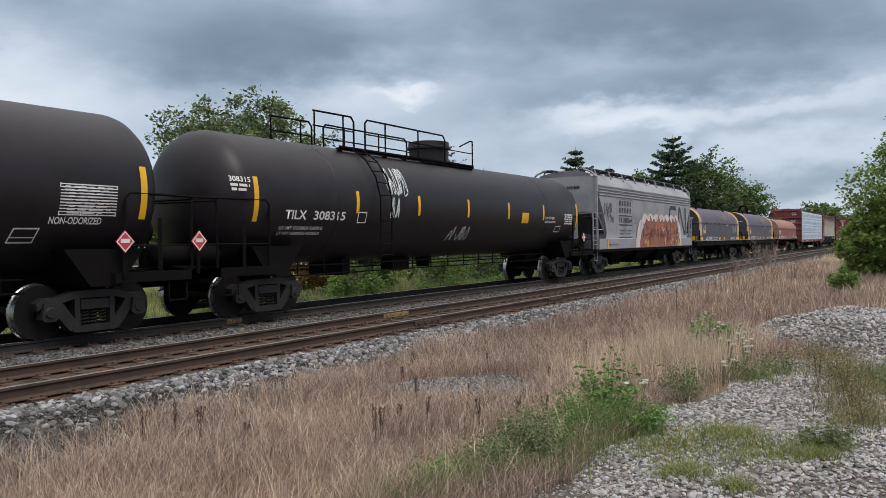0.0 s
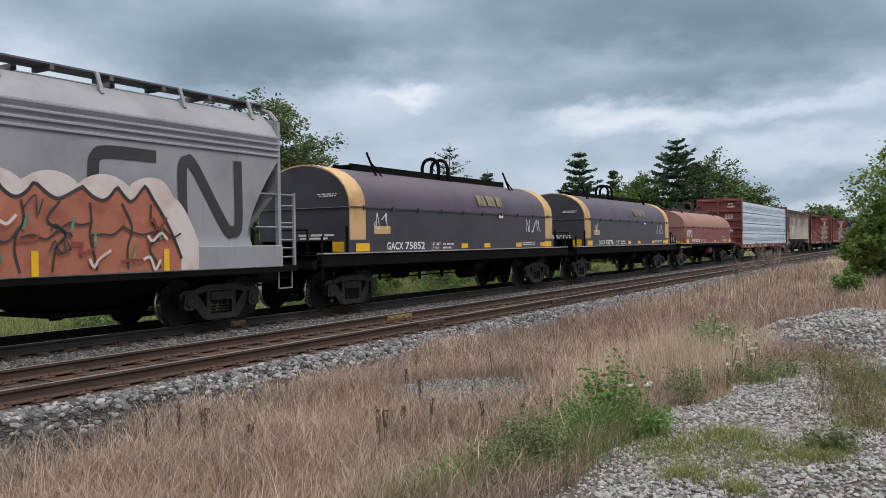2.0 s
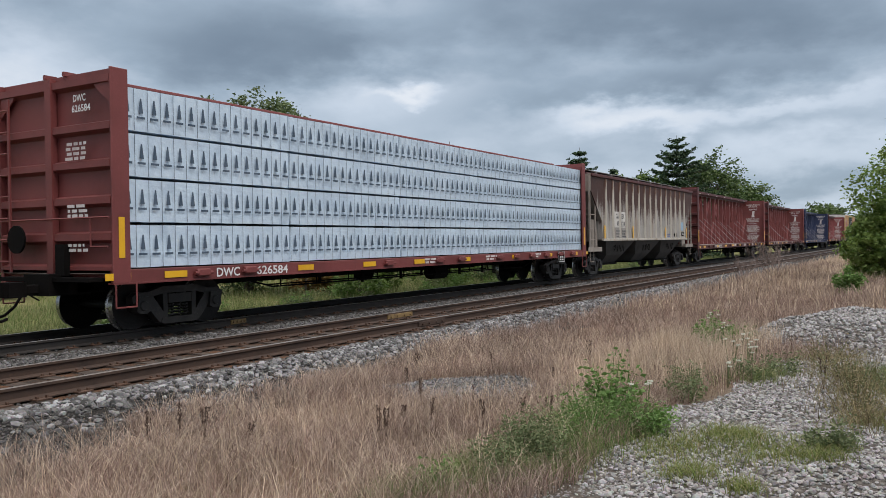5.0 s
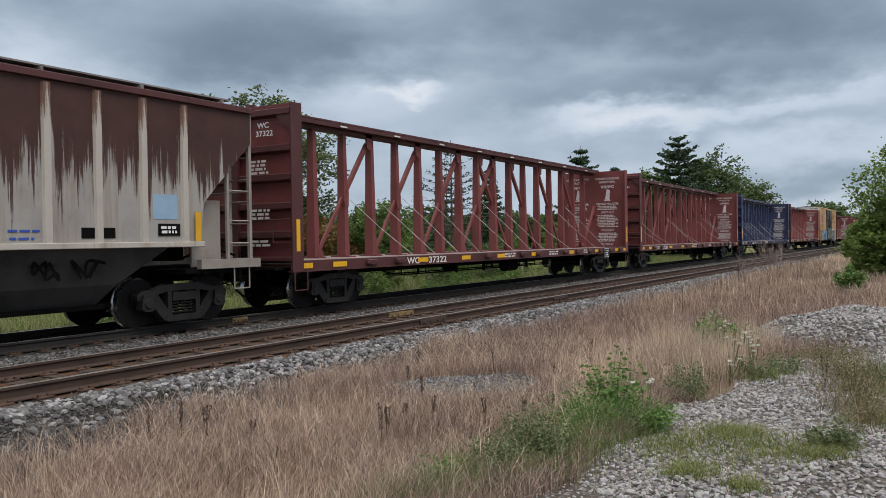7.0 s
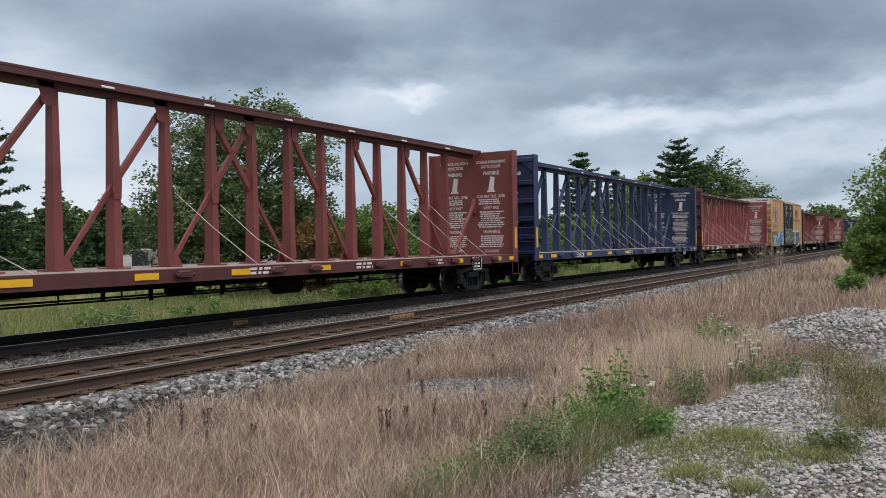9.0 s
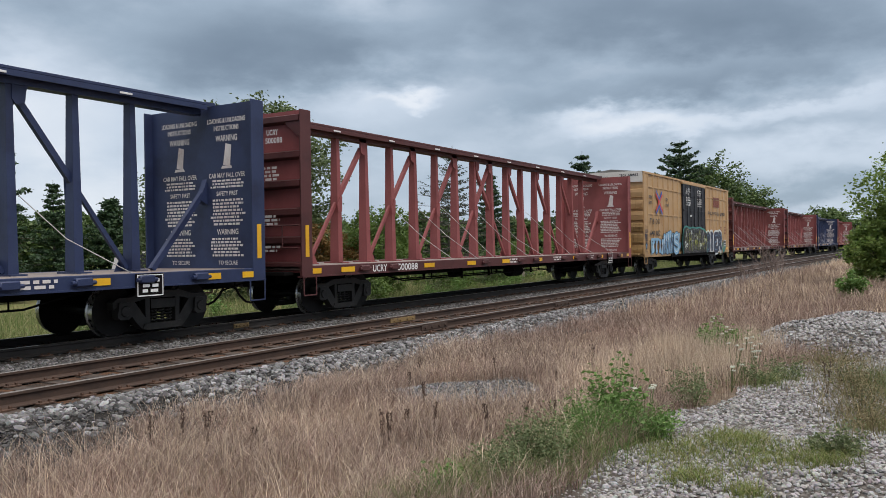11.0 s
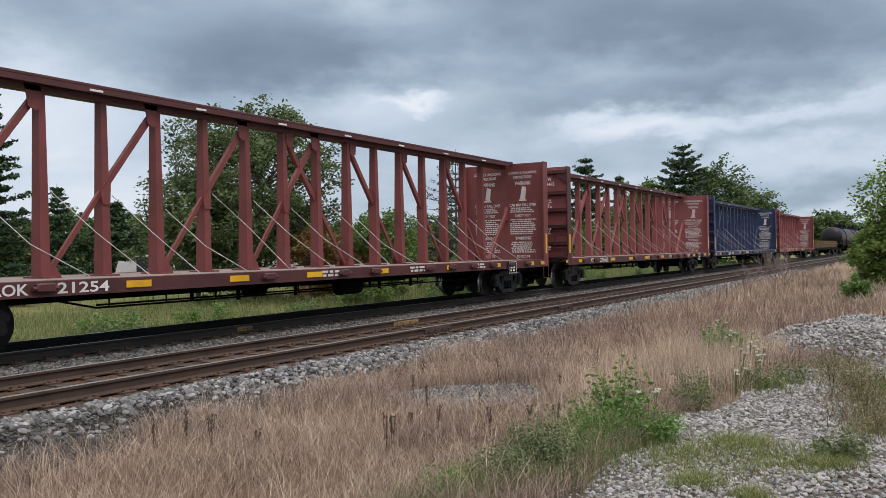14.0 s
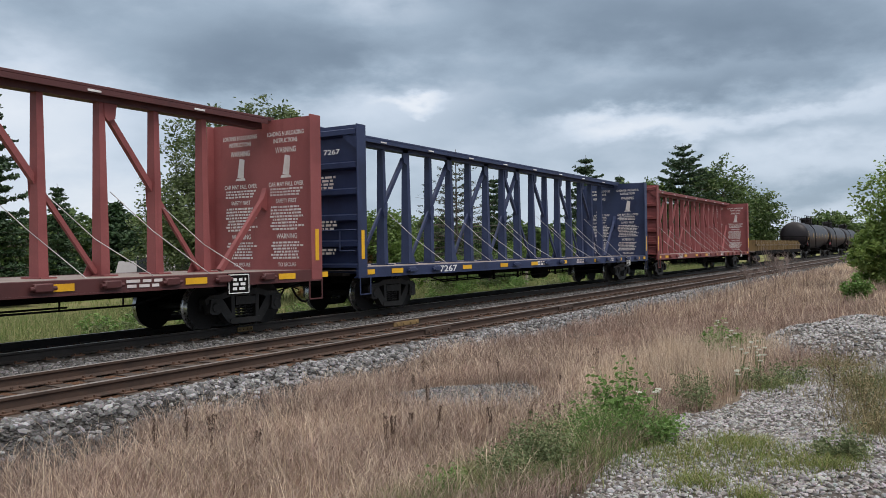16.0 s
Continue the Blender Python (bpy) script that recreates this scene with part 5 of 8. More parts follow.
    for k in (-6.9, -0.9, 2.2, 4.75):
        part("reflector", Shape().box(k - 0.06, k + 0.06, -1.625, -1.618, 1.12, 1.52), REFLECT, car)
    bars(car, -7.0, -5.4, 1.25, 1.35, 1, GREYDARK, -1.612, seed=6, word=0.5)
    blocks(car, 0.45, 3.72, 2, 0.14, 0.13, INK, -7.895, end=True)
    words(car, "388364", 0.1, 3.72, 0.18, INK, -7.895, end=True, width=0.62)
    bars(car, -0.2, 0.5, 3.2, 3.6, 4, GREYDARK, -7.895, end=True, seed=4)
    running_gear(car, 6.6, 8.6)
    return car


# ---- covered coil cars ----
def coil_car(x, label, hood, sidep, band, under, low, seam, top, half, number, seed, mark="GACX"):
    car = new_car("coil_car", x, label, "coil car")
    W = 1.46

    def arch(w, t, n=14):
        pts = [(-w, low), (-w, seam)]
        pts += [(-w * math.cos(a), seam + (t - seam) * math.sin(a) ** 0.92) for a in [math.pi * k / n for k in range(1, n)]]
        return pts + [(w, seam), (w, low)]

    s = Shape().prism(arch(W, top), -half, half, "x")
    part("cover", s, [hood], car, "", 40)
    for y in (-1, 1):
        a, b = sorted((y * (W + 0.002), y * (W + 0.014)))
        part("cover_side", Shape().box(-half + 0.02, half - 0.02, a, b, low, seam), sidep, car)
        part("seam_bar", Shape().box(-half, half, min(y * W, y * (W + 0.035)), max(y * W, y * (W + 0.035)), seam - 0.015, seam + 0.025), sidep, car)
        s = Shape()
        for k in range(10):
            s.box(-half + 0.5 + k * (2 * half - 1) / 9, -half + 0.56 + k * (2 * half - 1) / 9, y * (W + 0.05) - 0.02, y * (W + 0.05) + 0.02, seam - 0.05, seam + 0.05)
        part("cover_latch", s, sidep, car)
    for d in (-1, 1):
        e = sorted((d * (half - 0.62), d * (half + 0.012)))
        if band:
            part("end_band", Shape().prism(arch(W + 0.02, top + 0.018), e[0], e[1], "x"), band, car, "faded yellow band at the cover's end", 40)
            # the dark end sheet in front of the band
            part("end_sheet", Shape().prism(arch(W - 0.01, top - 0.02), d * (half + 0.012), d * (half + 0.02), "x"), COILBLACK, car)
        s = Shape()
        s.tube((d * (half + 0.04), -W, seam), (d * (half + 0.04), W, seam), 0.018, 5)
        part("seam_bar", s, sidep, car)
        if not band:
            part("end_sheet", Shape().box(min(d * half, d * (half + 0.012)), max(d * half, d * (half + 0.012)), -W + 0.05, W - 0.05, low, seam - 0.03), ROOFRUST, car)
        # leaning guide posts on the roof
        for xx in (d * (half - 2.1),):
            s = Shape()
            s.tube((xx, -0.80, seam + (top - seam) * 0.80), (xx - 0.22, -0.62, top + 0.45), 0.032, 6)
            s.tube((xx + 0.3, -0.80, seam + (top - seam) * 0.80), (xx - 0.05, -0.68, top + 0.15), 0.022, 6)
            part("guide_post", s, UNDER if band else RUSTDARK, car)
    part("roof_walk", Shape().box(-half + 1.6, half - 1.6, -0.28, 0.28, top + 0.06, top + 0.13).box(-half + 1.6, half - 1.6, -0.30, -0.26, top - 0.02, top + 0.16).box(-half + 1.6, half - 1.6, 0.26, 0.30, top - 0.02, top + 0.16), UNDER if band else RUSTDARK, car)
    for xx in (0.0, 0.55):
        s = Shape()
        pts = [(xx, -0.30 + 0.0, top + 0.05)] + [(xx, -0.30 * math.cos(a), top + 0.38 + 0.28 * math.sin(a)) for a in [math.pi * k / 8 for k in range(9)]] + [(xx, 0.30, top + 0.05)]
        s.path(pts, 0.055, 7)
        s.box(xx - 0.1, xx + 0.1, -0.42, -0.2, top - 0.08, top + 0.10).box(xx - 0.1, xx + 0.1, 0.2, 0.42, top - 0.08, top + 0.10)
        part("lifting_loop", s, UNDER if band else RUSTDARK, car, "arched steel lifting loop", 50)
    # frame: side sill with lettering strip, white-edged lower sill, end decks
    Lf = half + 1.2
    for y in (-1, 1):
        a, b = sorted((y * 1.36, y * 1.50))
        part("upper_sill", Shape().box(-half - 0.1, half + 0.1, a, b, 1.36, low + 0.02), sidep if not band else COILBLACK, car)
        a, b = sorted((y * 1.40, y * 1.58))
        part("side_sill", Shape().box(-Lf, Lf, a, b, 1.03 if band else 1.19, 1.33, 0.015), UNDER, car)
        part("sill_lip", Shape().box(-Lf, Lf, min(y * 1.40, y * 1.61), max(y * 1.40, y * 1.61), 1.335, 1.36), SILL, car)
    for d in (-1, 1):
        s = Shape()
        s.box(min(d * half, d * (Lf + 0.25)), max(d * half, d * (Lf + 0.25)), -1.5, 1.5, 1.20, 1.30)
        s.box(min(d * (Lf + 0.1), d * (Lf + 0.25)), max(d * (Lf + 0.1), d * (Lf + 0.25)), -1.5, 1.5, 1.0, 1.33)
        s.box(min(d * 4, d * (Lf + 0.5)), max(d * 4, d * (Lf + 0.5)), -0.34, 0.34, 0.70, 1.1)
        part("end_deck", s, UNDER, car)
        s = Shape()
        for y in (-1.52, 1.52):
            s.path([(d * (half + 0.2), y, 1.05), (d * (half + 0.2), y, 2.0)], 0.035, 6)
            s.path([(d * (Lf - 0.05), y, 0.75), (d * (Lf - 0.05), y, 1.75)], 0.03, 6)
            stirrup(s, d * (Lf - 0.25), y, 1.05)
        s.path([(d * (Lf + 0.2), -1.3, 1.3), (d * (Lf + 0.2), -1.3, 1.9), (d * (Lf + 0.2), -0.5, 1.9)], 0.02, 5)
        s.lathe([(-0.02, 0.24), (0.02, 0.24)], (d * (Lf + 0.1), 0.8, 1.9), "x", 14)
        s.tube((d * Lf, 0.8, 1.2), (d * Lf, 0.8, 1.9), 0.05, 6)
        part("hand_rail", s, under, car)
        part("reflector", Shape().box(d * (half - 0.45) - 0.28, d * (half - 0.45) + 0.28, -1.512, -1.503, 1.38, 1.58), REFLECT, car, "yellow reflective panel")
        part("reflector", Shape().box(min(d * (half + 0.03), d * (half + 0.04)), max(d * (half + 0.03), d * (half + 0.04)), -1.4, -0.95, 1.38, low - 0.02), REFLECT, car)
    s = Shape()
    s.box(-half, half, -1.38, 1.38, 1.05 if band else 1.2, 1.3)
    s.prism([(-4.3, 1.05), (-3.6, 0.52), (3.6, 0.52), (4.3, 1.05)], -0.45, 0.45) if not band else s.box(-5, 5, -0.35, 0.35, 0.72, 1.06)
    brake_rig(s, -4.2, 4.2)
    part("underframe", s, UNDER, car)
    part("reservoir", Shape().lathe([(-0.4, 0.08), (-0.34, 0.2), (0.34, 0.2), (0.4, 0.08)], (0.6, -1.2, 0.88), "x", 14), sidep if not band else UNDER, car, smooth=40)
    y = -1.508
    words(car, mark, -half + 1.5, 1.41, 0.27, WHITE, y, width=0.76)
    words(car, number, -half + 2.36, 1.41, 0.27, WHITE, y, width=0.98)
    words(car, "LD LMT", -half + 3.7, 1.50, 0.11, DIMWHITE, y, width=0.5)
    words(car, "LT WT", -half + 3.7, 1.38, 0.11, DIMWHITE, y, width=0.42)
    bars(car, -half + 4.3, -half + 5.0, 1.38, 1.59, 2, DIMWHITE, y, seed=seed, word=0.2, fill=0.5)
    for k in (-half + 5.6, 0.9, 3.2, 5.2) if band else (1.2,):
        part("reflector", Shape().box(k - 0.2, k + 0.2, y - 0.004, y, 1.40, 1.54), REFLECT, car)
    bars(car, half - 2.9, half - 1.3, 1.44, 1.56, 2, DIMWHITE, y, seed=seed + 1, word=0.12)
    bars(car, 0.5, 1.2, 1.45 if not band else 2.72, 1.55 if not band else 2.82, 2, DIMWHITE, -(half + 0.06 if band else half + 0.03), end=True, seed=seed, word=0.12)
    bars(car, -0.2, 1.1, low + 0.02, low + 0.18, 2, WHITE, -(half + 0.06), end=True, seed=seed + 2, word=0.25)
    if band:
        part("notice", Shape().box(-half + 0.98, -half + 1.7, -W - 0.022, -W - 0.017, low + 0.16, low + 0.36), CREAM, car)
        for pts in [[(a, 3.03), (a - 0.02, 2.86), (a - 0.04, 2.70)] for a in (0.55, 0.68, 0.81, 0.94, 1.2, 1.33, 1.46, 1.59, 1.85, 1.98, 2.11)]:
            s = Shape()
            for (xa, za), (xb, zb) in zip(curve_pts(pts, 3), curve_pts(pts, 3)[1:]):
                q = []
                for xx, zz in ((xa - 0.05, za), (xa + 0.05, za), (xb + 0.05, zb), (xb - 0.05, zb)):
                    sn = min(1.0, max(0.0, (zz - seam) / (top - seam))) ** (1 / 0.92)
                    q.append((xx, -(W + 0.02) * math.sqrt(1 - sn * sn) - 0.012, zz + 0.01))
                s.add(q, [(0, 1, 2, 3)])
            part("owner_mark", s, WORNGOLD, car, "worn yellow owner's mark")
        part("white_patch", Shape().box(1.75, 2.05, -W - 0.05, -W - 0.045, seam - 0.12, seam - 0.03), WHITE, car)
        scrawl(car, -half + 1.0, -half + 1.6, seam - 0.55, seam - 0.1, 2, [SPRAYPALE], [0.03], -W - 0.024, seed, "white spray tag", 5)
        scrawl(car, 3.9, 5.1, seam - 0.6, seam - 0.1, 3, [SPRAYPALE], [0.025], -W - 0.024, seed + 4, "white spray tag", 5)
    else:
        scrawl(car, -half + 0.4, -half + 1.6, seam - 0.6, seam - 0.15, 4, [SPRAYPALE], [0.04], -W - 0.024, 28, "white spray tag", 9)
        bars(car, 3.3, 4.4, low + 0.18, low + 0.24, 1, DIMWHITE, -W - 0.018, seed=3, word=0.1)
    running_gear(car, half - 0.55, Lf + 0.15)
    return car


WORNGOLD = surface("worn_yellow_mark", (0.24, 0.20, 0.12), (0.10, 0.085, 0.07), 0.7, grain=12)
SILL = surface("worn_sill_edge", (0.40, 0.39, 0.39), (0.16, 0.15, 0.15), 0.6, grain=12)


# ---- centre-beam lumber cars ----
POSTS = [(k - 7.5) * 1.25 for k in range(16)]


def centre_beam(x, label, paint, dark, number, loaded=False, seed=1, yellow_strip=True, mark="", shift=0.0, name_at=-8.75, half=11.4):
    car = new_car("centerbeam_car", x, label, "flat car")
    H, W, B = half, 1.60, 4.60
    posts = [k + shift for k in POSTS]
    # deck, sills
    s = Shape()
    s.box(-H, H, -W + 0.06, W - 0.06, 1.08, 1.14)
    part("deck", s, DECKWOOD, car, "worn steel deck")
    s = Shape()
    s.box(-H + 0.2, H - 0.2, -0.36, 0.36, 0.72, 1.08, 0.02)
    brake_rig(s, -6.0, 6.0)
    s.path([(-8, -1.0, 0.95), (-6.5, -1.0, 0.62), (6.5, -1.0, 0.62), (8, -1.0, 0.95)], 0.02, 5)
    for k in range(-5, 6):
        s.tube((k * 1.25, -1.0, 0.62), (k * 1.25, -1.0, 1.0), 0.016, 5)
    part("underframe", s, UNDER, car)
    for y in (-1, 1):
        a, b = sorted((y * (W - 0.06), y * W))
        part("side_sill", Shape().box(-H, H, a, b, 0.90, 1.15, 0.01).box(-H, H, min(y * (W - 0.12), y * (W + 0.03)), max(y * (W - 0.12), y * (W + 0.03)), 0.895, 0.925), dark, car)
    # winches and reflectors along the near sill
    wm = shared(("winch", dark.name), lambda: Shape().box(-0.16, 0.16, -0.10, 0.0, -0.11, 0.03, 0.02).tube((-0.22, -0.06, -0.05), (0.22, -0.06, -0.05), 0.035, 8).mesh("winch", dark, 40))
    for k in range(16):
        for y in (-1, 1):
            if y < 0 and k in (2, 3, 4, 6, 9):
                continue
            w = new("winch", wm)
            w.parent, w.location = car, (posts[k] + 0.25, y * W, 1.08)
            if y > 0:
                w.rotation_euler = (0, 0, math.pi)
    rm = shared("sill_reflector", lambda: Shape().box(-0.26, 0.26, -0.006, 0.0, -0.06, 0.06).mesh("reflector", REFLECT))
    for k in (-11.0, -9.75, -6.1, -3.7, -1.4, 1.2, 4.6, 7.4, 9.9, 11.0):
        r = new("reflector", rm)
        r.parent, r.location = car, (k, -W - 0.012, 1.03)
    # top chord
    s = Shape()
    s.box(-H + 0.3, H - 0.3, -0.32, 0.32, 4.60, 4.66, 0.01)
    for y in (-0.32, 0.28):
        s.box(-H + 0.3, H - 0.3, y, y + 0.04, 4.50, 4.60)
    s.box(-H + 0.3, H - 0.3, -0.13, 0.13, 4.40, 4.60)
    part("top_chord", s, dark, car, "long top beam")

    def post_mesh():
        s = Shape()
        # tapered box web with flanges
        lo = [(-0.095, -0.14, 1.14), (0.095, -0.14, 1.14), (0.095, 0.14, 1.14), (-0.095, 0.14, 1.14)]
        hi = [(-0.06, -0.09, 4.50), (0.06, -0.09, 4.50), (0.06, 0.09, 4.50), (-0.06, 0.09, 4.50)]
        s.add(lo + hi, [(0, 1, 5, 4), (1, 2, 6, 5), (2, 3, 7, 6), (3, 0, 4, 7), (3, 2, 1, 0), (4, 5, 6, 7)])
        s.box(-0.15, 0.15, -0.3, 0.3, 1.14, 1.17)
        return s.mesh("post", paint)

    pm = shared(("post", paint.name), post_mesh)
    for k in posts:
        p = new("post", pm)
        p.parent, p.location = car, (k, 0, 0)
    # braces lean to the middle of the car from both ends, one for every second post
    def brace_mesh():
        s = Shape()
        # the lower half is slimmer than the upper; a plate joins it to the post in the middle
        s.beam((0.10, 0, 1.20), (1.22, 0, 2.74), 0.07, 0.085)
        s.beam((1.22, 0, 2.74), (2.34, 0, 4.24), 0.10, 0.115)
        s.prism([(1.14, 2.66), (1.17, 2.48), (1.33, 2.48), (1.35, 2.88), (1.28, 2.92)], -0.12, -0.10)
        s.prism([(2.14, 4.50), (2.46, 4.50), (2.46, 4.16), (2.38, 4.06), (2.22, 4.12), (2.20, 4.30)], -0.11, -0.09)
        s.prism([(0.05, 1.14), (0.32, 1.14), (0.22, 1.34), (0.05, 1.46)], -0.10, -0.08)
        return s.mesh("brace", paint)

    bm_ = shared(("brace", paint.name), brace_mesh)
    for k in range(4):
        b = new("brace", bm_)
        b.parent, b.location = car, (-1.875 - 2.5 * k + shift, -0.02, 0)
        b = new("brace", bm_)
        b.parent, b.location, b.rotation_euler = car, (1.875 + 2.5 * k + shift, 0.02, 0), (0, 0, math.pi)
        b = new("brace_plate", shared(("plate", paint.name), lambda: Shape().prism([(-2.14, 4.50), (-2.46, 4.50), (-2.46, 4.16), (-2.38, 4.06), (-2.22, 4.12), (-2.20, 4.30)], -0.11, -0.09).mesh("brace_plate", paint)))
        b.parent, b.location = car, (1.875 + 2.5 * k + shift, 0, 0)
    # daylight through the chord's slots, painted as small white bars
    cm = shared("chord_bracket", lambda: Shape().box(-0.14, 0.14, -0.02, 0.0, -0.02, 0.02, 0.004).mesh("chord_bracket", WHITE))
    for k in range(8):
        c = new("chord_bracket", cm)
        c.parent, c.location = car, ((k - 3.5) * 2.5 + 0.3 + shift, -0.322, 4.54)
    # slack tie-down cables hanging on the near side
    rnd = random.Random(seed)
    for k in range(1, 15):
        if not loaded and rnd.random() < 0.75:
            a, mid = posts[k], 1.9 + rnd.uniform(0, 0.5)
            part("tie_down_cable", Shape().path([(a + 0.1, -0.16, mid + 0.5), (a + 0.55, -0.80, mid - 0.25), (a + 1.0 + rnd.uniform(0, 0.3), -W + 0.08, 1.15)], 0.009, 4), SILL, car)
    # bulkheads
    for d in (-1, 1):
        bh = part("bulkhead", Shape().box(min(d * (H - 0.16), d * (H - 0.12)), max(d * (H - 0.16), d * (H - 0.12)), -W, W, 1.0, B), paint, car, "tall steel end bulkhead")
        for y in (-1, 1):
            a, b = sorted((y * (W - 0.02), y * (W + 0.02)))
            # shade put into the near end's edge plates by the darker paint
            part("edge_plate", Shape().box(min(d * (H - 0.36), d * H), max(d * (H - 0.36), d * H), a, b, 0.92, B, 0.008), dark if d < 0 else paint, bh)
        rib = lambda z: Shape().prism([(d * (H - 0.13), z - 0.12), (d * H, z - 0.06), (d * H, z + 0.06), (d * (H - 0.13), z + 0.10)], -W + 0.03, W - 0.03)
        for z in (1.15, 1.72, 2.35, 2.98, 3.62, 4.42):
            part("rib", rib(z), dark, bh)
        part("rib", Shape().box(min(d * (H - 0.1), d * (H + 0.025)), max(d * (H - 0.1), d * (H + 0.025)), -0.02, 0.16, 1.0, B - 0.05), dark, bh)
        for y in (-1, 1):
            part("gusset", Shape().prism([(y * (W - 0.03), 4.42), (y * (W - 0.5), 4.42), (y * (W - 0.40), 4.28), (y * (W - 0.03), 3.98)], d * (H - 0.06), d * (H - 0.03), "x"), dark, bh)
        part("brace_tube", Shape().beam((d * (H - 0.2), -0.06, 2.80), (d * (H - 1.6), -0.06, 1.16), 0.11, 0.11).prism([(d * (H - 0.16), 3.05), (d * (H - 0.16), 2.5), (d * (H - 0.36), 2.6)], -0.13, 0.01), paint, bh)
        s = Shape()
        ladder(s, 1.18, 1.56, 0, 1.1, 4.3, 8, along="y", x=d * (H + 0.07))
        s.path([(d * (H + 0.06), -W, 2.05), (d * (H + 0.06), W, 2.05)], 0.016, 5)
        s.path([(d * (H + 0.05), -W + 0.05, 1.55), (d * (H + 0.05), -W + 0.5, 1.55), (d * (H + 0.05), -W + 0.5, 2.05)], 0.016, 5)
        for y in (-0.3, 0.25):
            s.box(d * (H - 0.18) - 0.12, d * (H - 0.18) + 0.12, y, y + 0.06, B - 0.01, B + 0.07)
        for y in (-W - 0.03, W + 0.03):
            stirrup(s, d * (H - 0.25), y, 0.92)
        part("grab_iron", s, dark, bh)
        s = Shape()
        s.box(min(d * (H - 0.5), d * (H + 0.35)), max(d * (H - 0.5), d * (H + 0.35)), -0.36, 0.36, 0.70, 1.08)
        s.box(min(d * H, d * (H + 0.28)), max(d * H, d * (H + 0.28)), -1.35, 1.35, 0.95, 1.02)
        s.lathe([(-0.02, 0.26), (0.02, 0.26)], (d * (H + 0.16), 0.85, 1.7), "x", 14)
        s.box(d * (H + 0.05) - 0.06, d * (H + 0.05) + 0.06, -0.45, -0.2, 1.05, 1.6)
        part("end_sill", s, UNDER, car)
        if yellow_strip:
            part("reflector", Shape().box(d * (H - 0.18) - 0.06, d * (H - 0.18) + 0.06, -W - 0.028, -W - 0.021, 1.35, 2.05), REFLECT, bh, "yellow reflective strip")
    # the far bulkhead's inner face, seen through the car, carries loading rules
    f = H - 0.168

    def rule(text, c, z, size, width):
        words(car, text, -(c + width / 2), z, size, DIMWHITE, f, end=True, width=width)

    def lines(c, z, h, n, width, k):
        bars(car, 0, width, 0, h, n, DIMWHITE, f, end=True, seed=seed + k, word=0.085, fill=0.6).matrix_local = pose(f, c + width / 2, z, 0, 0, -90)

    for c in (0.70, -0.72):
        rule("LOADING & UNLOADING", c, 4.22, 0.14, 1.10)
        rule("INSTRUCTIONS", c, 4.06, 0.14, 0.72)
        rule("WARNING", c, 3.83, 0.18, 0.62)
        s = Shape()
        s.prism([(c - 0.10, 3.30), (c + 0.10, 3.33), (c + 0.02, 3.78), (c - 0.14, 3.74)], f, f + 0.002, "x")
        s.prism([(c - 0.16, 3.25), (c + 0.16, 3.25), (c + 0.13, 3.31), (c - 0.13, 3.31)], f - 0.001, f + 0.002, "x")
        part("tipping_car_sign", s, DIMWHITE, car)
        rule("CAR MAY FALL OVER", c, 3.06, 0.14, 1.05)
        lines(c, 2.83, 0.20, 3, 1.0, 0)
        rule("SAFETY FIRST", c, 2.68, 0.13, 0.62)
        lines(c, 2.04, 0.58, 8, 1.05, 1)
        rule("WARNING", c, 1.86, 0.16, 0.62)
        lines(c, 1.38, 0.42, 6, 1.0, 2)
        rule("TO SECURE", c, 1.22, 0.12, 0.55)
    # outer face of the near end: number and small print
    o = -H - 0.004
    ow = -H + 0.118
    if mark:
        words(car, mark, 0, 0, 0.17, WHITE, 0, end=True, width=0.34).matrix_local = pose(o - 0.02, -0.66, 4.08, 90, 0, -90)
    words(car, number, -0.72, 3.86, 0.17, WHITE, o - 0.02, end=True, width=0.5).matrix_local = pose(o - 0.02, -0.62, 3.90, 90, 0, -90)
    for z, n in ((3.05, 4), (2.05, 3), (1.45, 2)):
        bars(car, 0, 0.62, 0, n * 0.085, n, DIMWHITE, 0, end=True, seed=seed + n).matrix_local = pose(o - 0.02, -0.4, z, 0, 0, -90)
    # number on the near sill
    if mark:
        words(car, mark, name_at, 0.94, 0.24, WHITE, -W - 0.014, width=0.62)
    words(car, number, name_at + 1.1, 0.94, 0.24, WHITE, -W - 0.014, width=0.95)
    for k in (-1.2, 2.4, 5.8):
        bars(car, k, k + 0.9, 0.95, 1.12, 2, DIMWHITE, -W - 0.014, seed=seed + 3, word=0.2)
    pl = part("data_plate", Shape().box(8.15, 8.75, -W - 0.05, -W - 0.03, 0.72, 1.14), UNDER, car, "black stencil plate with white frame")
    s = Shape()
    ribbon(s, [(8.18, 0.75), (8.72, 0.75), (8.72, 1.11), (8.18, 1.11), (8.18, 0.75)], 0.02, -W - 0.055)
    part("plate_frame", s, WHITE, pl)
    bars(pl, 8.25, 8.65, 0.79, 1.06, 3, WHITE, -W - 0.056, seed=2, word=0.2)
    running_gear(car, 9.2, H + 0.1)
    if loaded:
        lumber_load(x)
    return car


